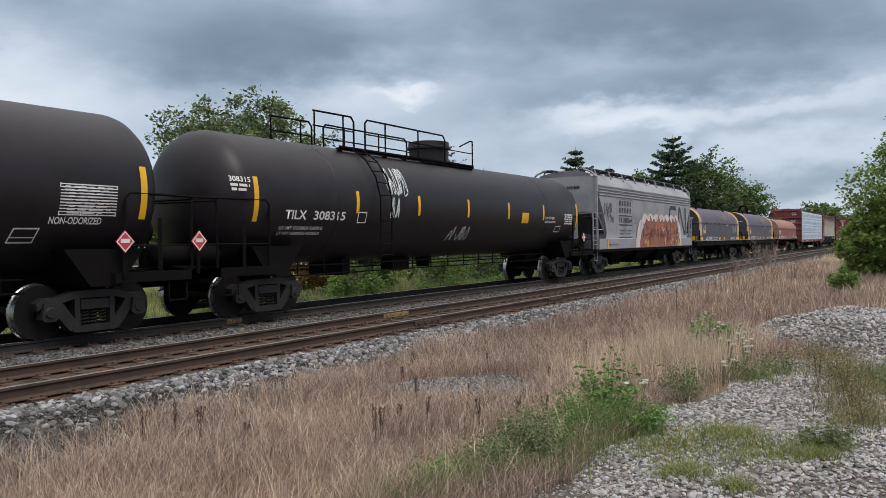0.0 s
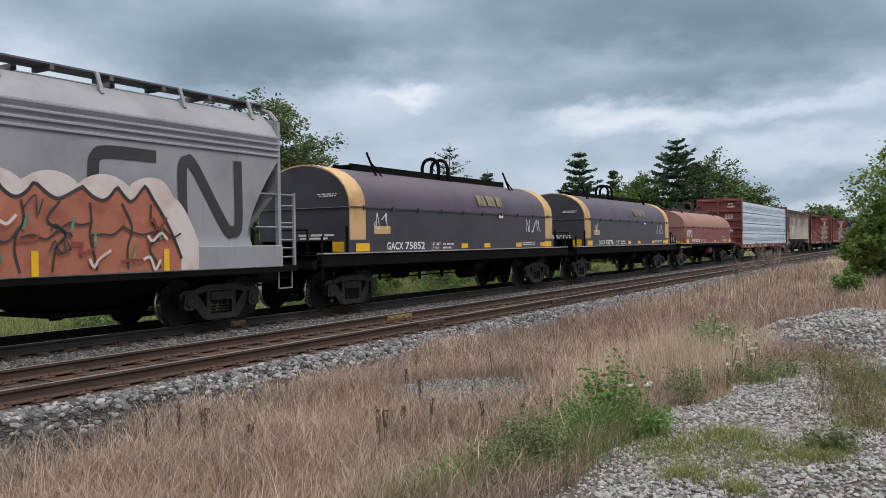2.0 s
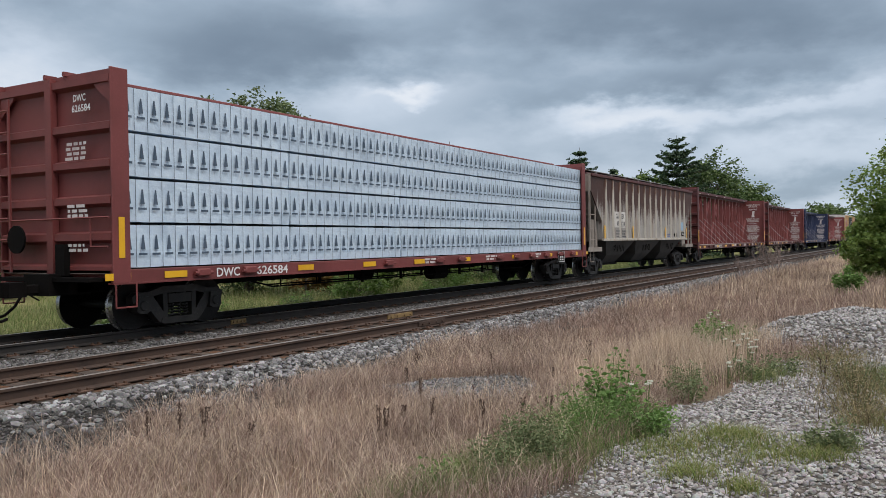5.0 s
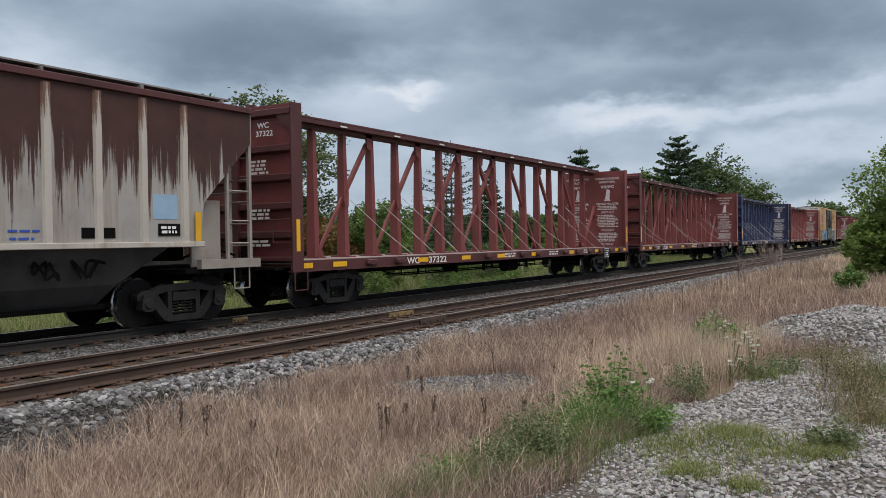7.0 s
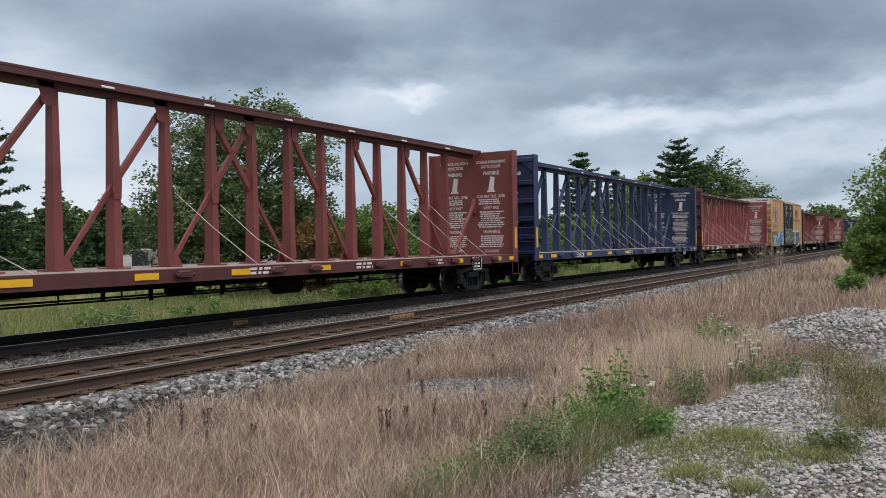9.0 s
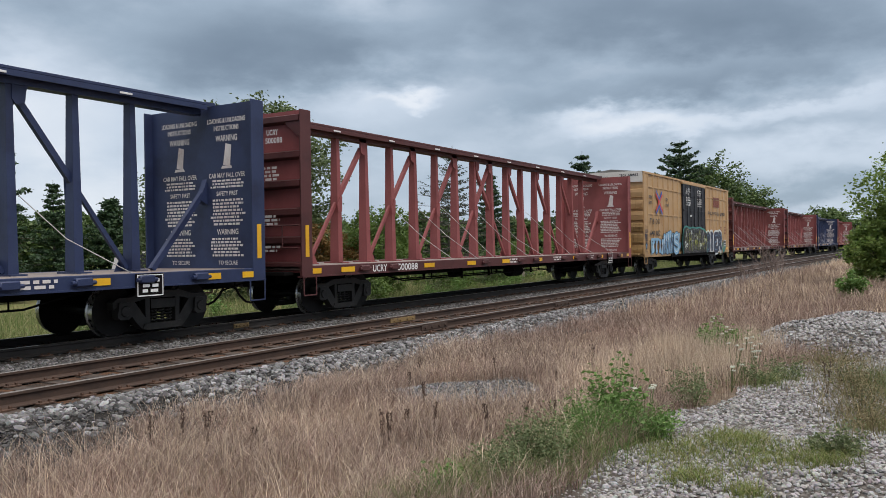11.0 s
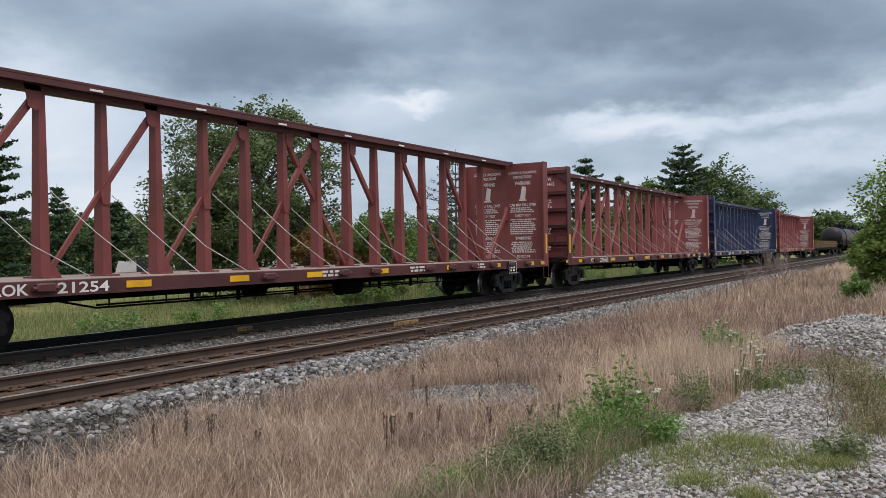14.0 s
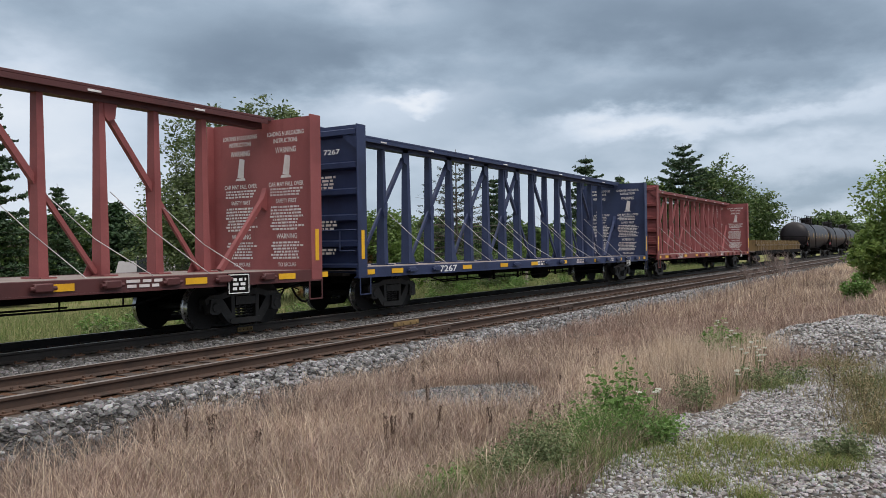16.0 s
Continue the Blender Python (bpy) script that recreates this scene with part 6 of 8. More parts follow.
def lumber_load(x):
    """Wrapped bundles stacked four high on both sides of the beam; each rides on the car as a thing of its own."""
    L, z0, h = 4.34, 1.15, 0.80

    def bundle(seed):
        rnd = random.Random(seed)
        bm = bmesh.new()
        bmesh.ops.create_cube(bm, size=1.0)
        for v in bm.verts:
            v.co = Vector((v.co.x * (L - 0.02), v.co.y * 1.16, v.co.z * (h - 0.05)))
        bmesh.ops.subdivide_edges(bm, edges=list(bm.edges), cuts=7, use_grid_fill=True)
        for v in bm.verts:
            n = noise.noise(v.co * 2.3 + Vector((seed * 7.1, 0, 0)))
            v.co += Vector((0, 1 if v.co.y > 0 else -1, 0)) * 0.022 * n + Vector((0, 0, 0.012 * noise.noise(v.co * 3.1)))
        me = bpy.data.meshes.new("lumber_pack")
        bm.to_mesh(me)
        bm.free()
        me.materials.append(WRAP)
        return me

    bundles = [bundle(k) for k in range(4)]
    s = Shape()
    n = 15
    for k in range(n):
        a = -L / 2 + (k + 0.5) * L / n
        s.add([(a - 0.05, 0, -0.06), (a + 0.05, 0, -0.06), (a + 0.015, 0, 0.2), (a - 0.015, 0, 0.2)], [(0, 1, 2, 3)])
        s.add([(a - 0.09, 0, -0.16), (a + 0.09, 0, -0.16), (a + 0.09, 0, -0.12), (a - 0.09, 0, -0.12)], [(0, 1, 2, 3)])
        s.add([(a + L / n / 2 - 0.006, 0.0, -0.37), (a + L / n / 2 + 0.006, 0, -0.37), (a + L / n / 2 + 0.006, 0, 0.37), (a + L / n / 2 - 0.006, 0, 0.37)], [(0, 1, 2, 3)])
    marks = s.mesh("wrap_print", WRAPINK)
    i = 0
    for side in (-1, 1):
        for tier in range(4):
            for col in range(5):
                dx, y, z = -10.85 + L * (col + 0.5), side * 0.93, z0 + h * (tier + 0.5)
                b = new("lumber_pack", bundles[i % 4])
                i += 1
                b.location = (x + dx, MAIN + y, z)
                tagged(b, "pale blue plastic-wrapped bundle of lumber stacked on a flat car", "lumber bundle", "lumber bundles on the flat car")
                if side < 0:
                    m = new("wrap_print", marks)
                    m.parent, m.location = b, (0, -0.615, 0)
                RIDERS.append((b, x + dx, MAIN + y, z))


# ---- rusty ribbed covered hopper ----
def rusty_hopper(x):
    car = new_car("covered_hopper", x, "white ribbed covered hopper with heavy rust runs", "hopper car")
    W, T, low = 1.55, 4.27, 1.56
    s = Shape()
    prof = [(-8.22, 3.57), (-8.22, T), (8.22, T), (8.22, 3.57), (6.95, 2.33), (6.85, low), (-6.85, low), (-6.95, 2.33)]
    s.prism(prof, -W, W)
    part("body", s, RUSTWHITE, car, "rust-streaked white ribbed body")
    for d in (-1, 1):
        part("slope_sheet", Shape().prism([(d * 8.24, 3.60), (d * 8.20, 3.50), (d * 6.9, 2.28), (d * 6.3, 1.5), (d * 6.1, 1.5), (d * 6.8, 2.4)], -1.50, 1.50), SLOPEGREY, car)
        part("end_wall", Shape().box(min(d * 8.225, d * 8.25), max(d * 8.225, d * 8.25), -W, W, 3.55, T), BONE, car, "cream painted end wall")
        part("side_wing", Shape().box(min(d * 6.85, d * 7.6), max(d * 6.85, d * 7.6), -W + 0.25, -W + 0.30, 1.1, 2.4), BONE, car)
    rib = shared("hopper_rib", lambda: Shape().prism([(-0.06, -0.045), (0.06, -0.045), (0.085, 0.0), (-0.085, 0.0)], low - 0.02, T - 0.14, "z").mesh("rib", RIBPAINT))
    for k in range(15):
        for y in (-1, 1):
            r = new("rib", rib)
            r.parent, r.location = car, (-6.47 + k * 0.925, y * W, 0)
            if y > 0:
                r.rotation_euler = (0, 0, math.pi)
    for y in (-1, 1):
        a, b = sorted((y * (W - 0.02), y * (W + 0.07)))
        part("top_rail", Shape().box(-8.24, 8.24, a, b, T - 0.10, T + 0.02, 0.01), DARKRED, car)
        part("bottom_rail", Shape().box(-6.9, 6.9, a, b, low - 0.07, low + 0.03, 0.01), RIBPAINT, car)
    s = Shape()
    s.prism([(-W, T), (-0.9, T + 0.17), (0.9, T + 0.17), (W, T)], -8.2, 8.2, "x")
    part("roof", s, DARKRED, car, "rusty shallow pitched roof")
    for y in (-0.95, 0.5):
        part("roof_walk", Shape().box(-8.3, 8.3, y, y + 0.45, T + 0.24, T + 0.27), SLOPEGREY, car)
    for k in range(9):
        part("roof_stay", Shape().box(-8.0 + k * 2.0, -7.95 + k * 2.0, -1.0, 1.0, T + 0.12, T + 0.24), SLOPEGREY, car)
    # funnels
    for k, (a, b) in enumerate(((-6.2, -2.2), (-2.05, 2.05), (2.2, 6.2))):
        c = (a + b) / 2
        s = Shape()
        top = [(a, -1.45, low - 0.06), (b, -1.45, low - 0.06), (b, 1.45, low - 0.06), (a, 1.45, low - 0.06)]
        mid = [(a + 0.9, -1.12, 0.85), (b - 0.9, -1.12, 0.85), (b - 0.9, 1.12, 0.85), (a + 0.9, 1.12, 0.85)]
        bot = [(c - 0.9, -0.8, 0.50), (c + 0.9, -0.8, 0.50), (c + 0.9, 0.8, 0.50), (c - 0.9, 0.8, 0.50)]
        q = [(0, 1, 5, 4), (1, 2, 6, 5), (2, 3, 7, 6), (3, 0, 4, 7)]
        s.add(top + mid + bot, q + [(i + 4, j + 4, m + 4, n + 4) for i, j, m, n in q] + [(8, 9, 10, 11), (3, 2, 1, 0)])
        part("hopper_funnel", s, FUNNEL, car, "sooty grey discharge funnel")
        part("outlet_gate", Shape().box(c - 1.0, c + 1.0, -0.9, 0.9, 0.42, 0.50).tube((c + 1.0, -0.7, 0.46), (c + 1.25, -0.7, 0.46), 0.06, 8), UNDER, car)
        part("funnel_mark", Shape().add([(c - 0.7, -1.325, 1.22), (c - 0.2, -1.325, 1.22), (c - 0.2, -1.325, 1.23), (c - 0.7, -1.325, 1.23)], [(0, 1, 2, 3)]), UNDER, car)
        scrawl(car, c - 0.8, c + 0.7, 0.98, 1.30, 4, [UNDER], [0.05], -1.36, 60 + k, "black smeared spray marks", 5)
    part("centre_sill", Shape().box(-8.6, 8.6, -0.34, 0.34, 0.80, 1.12), UNDER, car)
    for d in (-1, 1):
        part("end_sill", Shape().box(min(d * 6.9, d * 8.5), max(d * 6.9, d * 8.5), -1.52, -1.40, 1.06, 1.24).box(min(d * 6.9, d * 8.5), max(d * 6.9, d * 8.5), 1.40, 1.52, 1.06, 1.24).box(min(d * 8.4, d * 8.5), max(d * 8.4, d * 8.5), -1.5, 1.5, 1.06, 1.24), BONE, car)
        part("end_platform", Shape().box(min(d * 6.6, d * 8.4), max(d * 6.6, d * 8.4), -1.42, 1.42, 0.98, 1.06), UNDER, car)
        s = Shape()
        for y in (-1.48, 1.48):
            s.beam((d * 8.24, y, 1.2), (d * 8.24, y, 4.2), 0.07, 0.07)
            s.beam((d * 7.62, y, 1.2), (d * 7.62, y, 3.0), 0.06, 0.06)
            for z in (1.55, 2.0, 2.6):
                s.tube((d * 8.24, y, z), (d * 7.62, y, z), 0.016, 5)
            stirrup(s, d * 8.0, y, 1.06)
        for y in (-0.85, 0.6):
            s.beam((d * 8.3, y, 1.2), (d * 8.3, y, 4.3), 0.09, 0.07)
        for k in range(5):
            s.tube((d * 8.3, -1.48, 1.5 + k * 0.45), (d * 8.3, -0.85, 1.5 + k * 0.45), 0.015, 5)
        s.tube((d * 8.3, -1.48, 2.6), (d * 8.3, 1.48, 2.6), 0.018, 5)
        part("end_ladder", s, BONE, car, "cream painted ladder and posts")
        s = Shape()
        s.lathe([(-0.4, 0.1), (-0.34, 0.22), (0.34, 0.22), (0.4, 0.1)], (d * 7.6, -0.4, 1.75), "x", 14)
        s.box(d * 7.7 - 0.2, d * 7.7 + 0.2, 0.1, 0.6, 1.2, 1.9)
        s.path([(d * 8.1, -1.2, 1.3), (d * 7.8, -0.7, 1.5), (d * 7.6, -0.2, 1.25), (d * 7.3, 0.4, 1.6)], 0.025, 5)
        s.lathe([(-0.02, 0.25), (0.02, 0.25)], (d * 8.3, 0.9, 2.2), "x", 14)
        part("brake_gear", s, UNDER, car, smooth=40)
    y = -W - 0.012
    for a, b in ((-5.42, -4.72), (-4.52, -3.86)):
        part("number_panel", Shape().box(a, b, y + 0.008, y + 0.010, 2.08, 2.78), WHITEPAINT, car, "white painted number panel")
    words(car, "CA", -5.16, 2.48, 0.30, INK, y, width=0.34)
    words(car, "EX", -4.40, 2.48, 0.30, INK, y, width=0.34)
    words(car, "47", -5.08, 2.14, 0.30, INK, y, width=0.28)
    words(car, "124", -4.42, 2.14, 0.30, INK, y, width=0.45)
    bars(car, -5.2, -4.6, 1.62, 2.0, 3, GREYDARK, y, seed=3, word=0.14, fill=0.4)
    bars(car, -4.4, -3.8, 1.62, 2.0, 3, GREYDARK, y, seed=5, word=0.14, fill=0.4)
    bars(car, 3.0, 3.6, 1.62, 1.86, 2, LOGOBLUE, y, seed=5, word=0.12, fill=0.3)
    part("data_plate", Shape().box(5.85, 6.35, y - 0.004, y, 1.70, 1.92), UNDER, car)
    bars(car, 5.9, 6.3, 1.73, 1.89, 2, WHITE, y - 0.008, seed=1, word=0.1)
    part("blue_patch", Shape().box(5.75, 6.3, y + 0.006, y + 0.010, 2.0, 2.45), PATCHBLUE, car)
    part("dark_notice", Shape().box(4.3, 4.95, y + 0.004, y + 0.010, 1.66, 1.84), UNDER, car)
    for k in (-6.75, -2.9, 2.55, 6.75):
        part("reflector", Shape().box(k - 0.07, k + 0.07, -W - 0.06, -W - 0.052, 1.6, 2.15), REFLECT, car)
    words(car, "47124", 0, 0, 0.2, INK, 0, end=True, width=0.5).matrix_local = pose(-8.262, -0.62, 3.74, 90, 0, -90)
    part("number_panel", Shape().box(-8.258, -8.254, -1.2, -0.55, 3.66, 4.12), WHITEPAINT, car)
    running_gear(car, 6.85, 8.55)
    return car


SLOPEGREY = surface("grimy_grey_sheet", (0.21, 0.205, 0.195), (0.12, 0.115, 0.11), 0.7, grain=30, streak=0.3)
RIBPAINT = rusted("rust_run_rib_paint", (0.46, 0.43, 0.38), (0.16, 0.085, 0.06), 5.2, 1.9)
FUNNEL = surface("sooty_grey_funnel", (0.059, 0.059, 0.059), (0.025, 0.025, 0.025), 0.7, grain=25, blotch=1.5)
WHITEPAINT = surface("white_number_panel", (0.62, 0.60, 0.57), (0.5, 0.47, 0.43), 0.6, grain=40)
PATCHBLUE = surface("faded_blue_patch", (0.28, 0.42, 0.56), (0.2, 0.3, 0.4), 0.6, grain=30)


# ---- yellow high-roof boxcar ----
def boxcar(x):
    car = new_car("boxcar", x, "mustard yellow boxcar with black sliding doors and graffiti", "boxcar")
    H, W, T, low = 9.4, 1.56, 5.0, 0.86
    part("body", Shape().box(-H + 0.05, H - 0.05, -W, W, low + 0.05, T - 0.03), YELLOWCAR, car, "mustard yellow ribbed steel body")
    rib = shared("box_rib", lambda: Shape().prism([(-0.05, -0.045), (0.05, -0.045), (0.09, 0.0), (-0.09, 0.0)], low + 0.05, T - 0.1, "z").mesh("rib", YELLOWCAR))
    xs = [-8.72 + k * 0.915 for k in range(7)] + [3.2 + k * 0.915 for k in range(7)]
    for k in xs:
        for y in (-1, 1):
            r = new("rib", rib)
            r.parent, r.location = car, (k, y * W, 0)
            if y > 0:
                r.rotation_euler = (0, 0, math.pi)
    for y in (-1, 1):
        for z in (4.29, 2.97, 1.69):
            for a, b in ((-8.72, -2.55), (2.65, 8.9)):
                part("side_rail", Shape().box(a, b, min(y * W, y * (W + 0.035)), max(y * W, y * (W + 0.035)), z - 0.035, z + 0.035, 0.01), YELLOWCAR, car)
        for a, b, m in ((-H, H, YELLOWCAR),):
            part("top_rail", Shape().box(a, b, min(y * (W - 0.02), y * (W + 0.06)), max(y * (W - 0.02), y * (W + 0.06)), T - 0.1, T, 0.01), m, car)
            part("bottom_sill", Shape().box(a, b, min(y * (W - 0.02), y * (W + 0.05)), max(y * (W - 0.02), y * (W + 0.05)), low, low + 0.16, 0.01), m, car)
        for d in (-1, 1):
            part("corner_post", Shape().box(min(d * (H - 0.5), d * H), max(d * (H - 0.5), d * H), min(y * (W - 0.03), y * (W + 0.045)), max(y * (W - 0.03), y * (W + 0.045)), low, T, 0.012), YELLOWCAR, car)
    # doors
    for a, b in ((-2.45, 0.03), (0.07, 2.55)):
        yy = -W - 0.10
        dr = part("sliding_door", Shape().box(a, b, yy, -W - 0.01, 0.98, 4.78, 0.012), DOORBLACK, car, "black ribbed sliding door")
        for z in (1.55, 2.45, 3.35, 4.15):
            part("door_rib", Shape().box(a + 0.04, b - 0.04, yy - 0.03, yy, z - 0.04, z + 0.04, 0.01), DOORBLACK, dr)
        for k in (0.30, 0.62, 0.93):
            xx = a + (b - a) * k
            part("door_rod", Shape().tube((xx, yy - 0.04, 1.0), (xx, yy - 0.04, 4.75), 0.022, 6), DOORBLACK, dr)
    part("door_track", Shape().box(-4.9, 5.0, -W - 0.13, -W, 0.80, 0.95, 0.01), UNDER, car)
    part("door_track", Shape().box(-2.6, 2.7, -W - 0.12, -W, 4.79, 4.90, 0.01), YELLOWCAR, car)
    # ends: corrugated, with a white cap
    for d in (-1, 1):
        for k in range(6):
            z = 1.25 + k * 0.545
            part("end_corrugation", Shape().prism([(d * (H - 0.06), z - 0.25), (d * (H + 0.02), z - 0.22), (d * (H + 0.05), z + 0.02), (d * (H + 0.03), z + 0.16), (d * (H - 0.06), z + 0.20)], -W + 0.02, W - 0.02), SOOTYELLOW if k < 3 else YELLOWCAR, car)
        part("end_cap", Shape().box(min(d * (H - 0.06), d * (H + 0.03)), max(d * (H - 0.06), d * (H + 0.03)), -W + 0.01, W - 0.01, 4.50, T + 0.02), WHITEPAINT, car, "white painted end band")
        s = Shape()
        ladder(s, 0.0, 0.45, 0, 1.0, 2.2, 3, along="y", x=d * (H + 0.12))
        s.lathe([(-0.03, 0.27), (0.03, 0.27)], (d * (H + 0.2), 0.55, 2.0), "x", 16)
        s.box(d * (H + 0.12) - 0.06, d * (H + 0.12) + 0.06, 0.35, 0.75, 1.2, 1.9)
        for z in (1.25, 1.6, 2.0, 2.35):
            s.tube((d * (H + 0.1), -W + 0.05, z), (d * (H + 0.1), -0.2, z), 0.016, 5)
        s.beam((d * (H + 0.1), -1.0, 0.98), (d * (H + 0.1), -1.0, 1.9), 0.05, 0.05)
        s.box(min(d * H, d * (H + 0.35)), max(d * H, d * (H + 0.35)), -1.4, 1.4, 1.0, 1.06)
        part("end_ladder", s, SOOTYELLOW, car, "sooty end ladder and brake wheel", 40)
        s = Shape()
        s.path([(d * (H - 0.05), -W - 0.03, 0.9), (d * (H - 0.05), -W - 0.03, 0.55), (d * (H - 0.45), -W - 0.03, 0.55), (d * (H - 0.45), -W - 0.03, 0.9)], 0.018, 5)
        for z in (1.2, 1.6, 2.0, 2.4):
            s.tube((d * (H - 0.05), -W - 0.09, z), (d * (H - 0.5), -W - 0.09, z), 0.014, 5)
        part("side_grab_iron", s, YELLOWCAR, car)
    s = Shape()
    s.prism([(-W - 0.03, T - 0.02), (0, T + 0.16), (W + 0.03, T - 0.02)], -H, H, "x")
    part("roof", s, SLOPEGREY, car)
    s = Shape()
    s.box(-H + 0.3, H - 0.3, -1.45, 1.45, low - 0.02, low + 0.06)
    s.box(-H - 0.2, H + 0.2, -0.36, 0.36, 0.62, 0.9)
    brake_rig(s, -5.0, 5.0)
    for k in (-4.2, -3.3, -2.4, 0, 2.3, 4.0):
        s.box(k - 0.05, k + 0.05, -1.5, 1.5, 0.62, 0.88)
    part("underframe", s, UNDER, car)
    # writing and emblem
    y = -W - 0.052
    words(car, "next\nload", -8.62, 3.75, 0.28, INK, y, width=0.62)
    words(car, "any\nroad", -5.72, 3.72, 0.28, INK, y, width=0.55)
    cx, cz = -6.88, 3.60
    for m, pts in ((LOGORED, [(-0.56, 0.46), (-0.30, 0.24), (-0.09, 0.04), (-0.09, -0.06), (-0.30, -0.26), (-0.56, -0.50)]),
                   (LOGORED, [(0.56, 0.46), (0.32, 0.26), (0.13, 0.06), (0.13, -0.06), (0.32, -0.28), (0.56, -0.50)]),
                   (LOGOBLUE, [(-0.50, 0.64), (-0.26, 0.42), (-0.04, 0.24), (0.06, 0.24), (0.26, 0.42), (0.50, 0.64)]),
                   (LOGOBLUE, [(-0.50, -0.68), (-0.26, -0.46), (-0.02, -0.25), (0.04, -0.25), (0.26, -0.46), (0.50, -0.68)])):
        s = Shape()
        ribbon(s, curve_pts([(cx + a, cz + 0.84 * b) for a, b in pts], 5), 0.13, y - (0.006 if m is LOGOBLUE else 0.002))
        part("emblem", s, m, car, "red and blue crossed-arrow emblem")
    words(car, "T B", -8.5, 2.50, 0.36, INK, y, width=0.74)
    words(car, "O X", -7.5, 2.50, 0.36, INK, y, width=0.72)
    words(car, "640", -8.45, 1.92, 0.36, INK, y, width=0.74)
    words(car, "882", -7.45, 1.92, 0.36, INK, y, width=0.70)
    s = Shape()
    ribbon(s, [(-6.45, 2.45), (-6.2, 2.45), (-6.2, 2.72), (-6.45, 2.72), (-6.45, 2.45)], 0.018, y)
    part("stencil_frame", s, BROWNINK, car)
    for a, b, c, d in ((4.9, 6.55, 4.24, 4.36), (4.95, 5.4, 3.74, 4.18), (5.5, 5.95, 3.74, 4.18), (6.05, 6.5, 3.74, 4.18)):
        part("owner_mark", Shape().box(a, b, y - 0.003, y, c, d), BROWNINK, car, "brown owner's mark")
    words(car, "RAILCAR", 3.55, 3.25, 0.27, INK, y, width=1.55)
    words(car, "POOLING", 5.18, 3.25, 0.27, INK, y, width=1.45)
    words(car, "EXPERTS", 6.8, 3.25, 0.27, INK, y, width=1.5)
    dy = -W - 0.148
    for a in (-2.0, 0.55):
        for k, (t, w) in enumerate((("CLOSE AND LOCK", 0.95), ("DOORS BEFORE", 0.9), ("MOVING CAR", 0.72))):
            words(car, t, a, 4.50 - 0.13 * k, 0.125, WHITE, dy, width=w)
        for k, (t, w) in enumerate((("CIERRE Y PONGA", 0.95), ("SEGURO EN AMBAS", 1.0), ("PUERTAS ANTES DE", 1.0), ("MOVER EL CARRO", 0.95))):
            words(car, t, a, 4.00 - 0.13 * k, 0.125, WHITE, dy, width=w)
    part("white_notice", Shape().box(-1.1, -0.75, dy - 0.002, dy, 3.0, 3.1), WHITE, car)
    words(car, "EXCESS HEIGHT CAR", 0, 0, 0.14, INK, 0, end=True, width=1.1).matrix_local = pose(-H - 0.035, 1.25, 4.72, 90, 0, -90)
    words(car, "640882", 0, 0, 0.17, INK, 0, end=True, width=0.5).matrix_local = pose(-H - 0.035, -0.85, 4.78, 90, 0, -90)
    words(car, "TBOX", 0, 0, 0.17, INK, 0, end=True, width=0.36).matrix_local = pose(-H - 0.035, -0.42, 4.78, 90, 0, -90)
    for z in (4.2, 3.65, 3.1):
        bars(car, 0, 0.7, 0, 0.14, 2, BROWNINK, 0, end=True, seed=3).matrix_local = pose(-H - 0.06, 0.5, z - 0.1, 0, 0, -90)
    # graffiti along the foot
    sky = "sky blue outlined graffiti letters"
    wild(car, -8.35, -6.6, 0.98, (1.66, 1.70, 1.70), 3, [SPRAYNAVY, SPRAYBLUE, SPRAYPALE], 0.035, y - 0.012, 5, sky, 0.05, 0.75)
    wild(car, -6.7, -3.45, 0.95, (1.72, 2.05, 2.12, 1.95, 2.02), 9, [SPRAYNAVY, SPRAYBLUE, SPRAYPALE], 0.035, y - 0.012, 3, sky, 0.14, 1.15)
    wild(car, -6.4, -3.5, 1.0, (1.5, 1.75, 1.8, 1.6), 7, [SPRAYNAVY, SPRAYSTEEL, SPRAYNAVY], 0.018, y - 0.030, 8, sky, -0.10, 0.7)
    s = Shape()
    ribbon(s, [(-8.35, 1.0), (-8.35, 1.72), (-7.1, 1.72)], 0.13, y - 0.032)
    part("graffiti", s, SPRAYBLUE, car, sky)
    bubble(car, -4.6, -3.5, 1.08, 1.98, (0,), [SPRAYNAVY, SPRAYBLUE, SPRAYPALE], [0.40, 0.33, 0.05], y - 0.075, sky, 0.05)
    for cx, r in ((-9.12, 0.17), (-3.05, 0.30)):
        pts = [(cx + r * (1 if k % 2 == 0 else 0.42) * math.sin(k * math.pi / 5), 1.42 + r * (1 if k % 2 == 0 else 0.42) * math.cos(k * math.pi / 5)) for k in range(11)]
        part("graffiti", ribbon(Shape(), pts, 0.05, y - 0.010), SPRAYNAVY, car, "blue sprayed star")
        part("graffiti", Shape().add([(a, y - 0.013, b) for a, b in pts[:10]], [tuple(range(10))]), SPRAYSTEEL, car, "blue sprayed star")
    # the doors: a dark field with a teal edge, yellow-green and grey letters crowded on it
    edge = [(-2.78, 0.95), (-2.86, 1.5), (-2.74, 2.1), (-2.45, 2.38), (-1.9, 2.44), (-1.3, 2.34), (-0.7, 2.40), (0.1, 2.36), (0.9, 2.42), (1.6, 2.34), (2.2, 2.26), (2.72, 1.9), (2.74, 0.95)]
    edge = curve_pts(edge, 3)
    part("graffiti", Shape().add([(a, dy - 0.004, b) for a, b in edge], [tuple(range(len(edge)))]), DOORBLACK, car, "black field of the graffiti")
    part("graffiti", ribbon(Shape(), edge, 0.09, dy - 0.008), SPRAYTEAL, car, "teal graffiti edge")
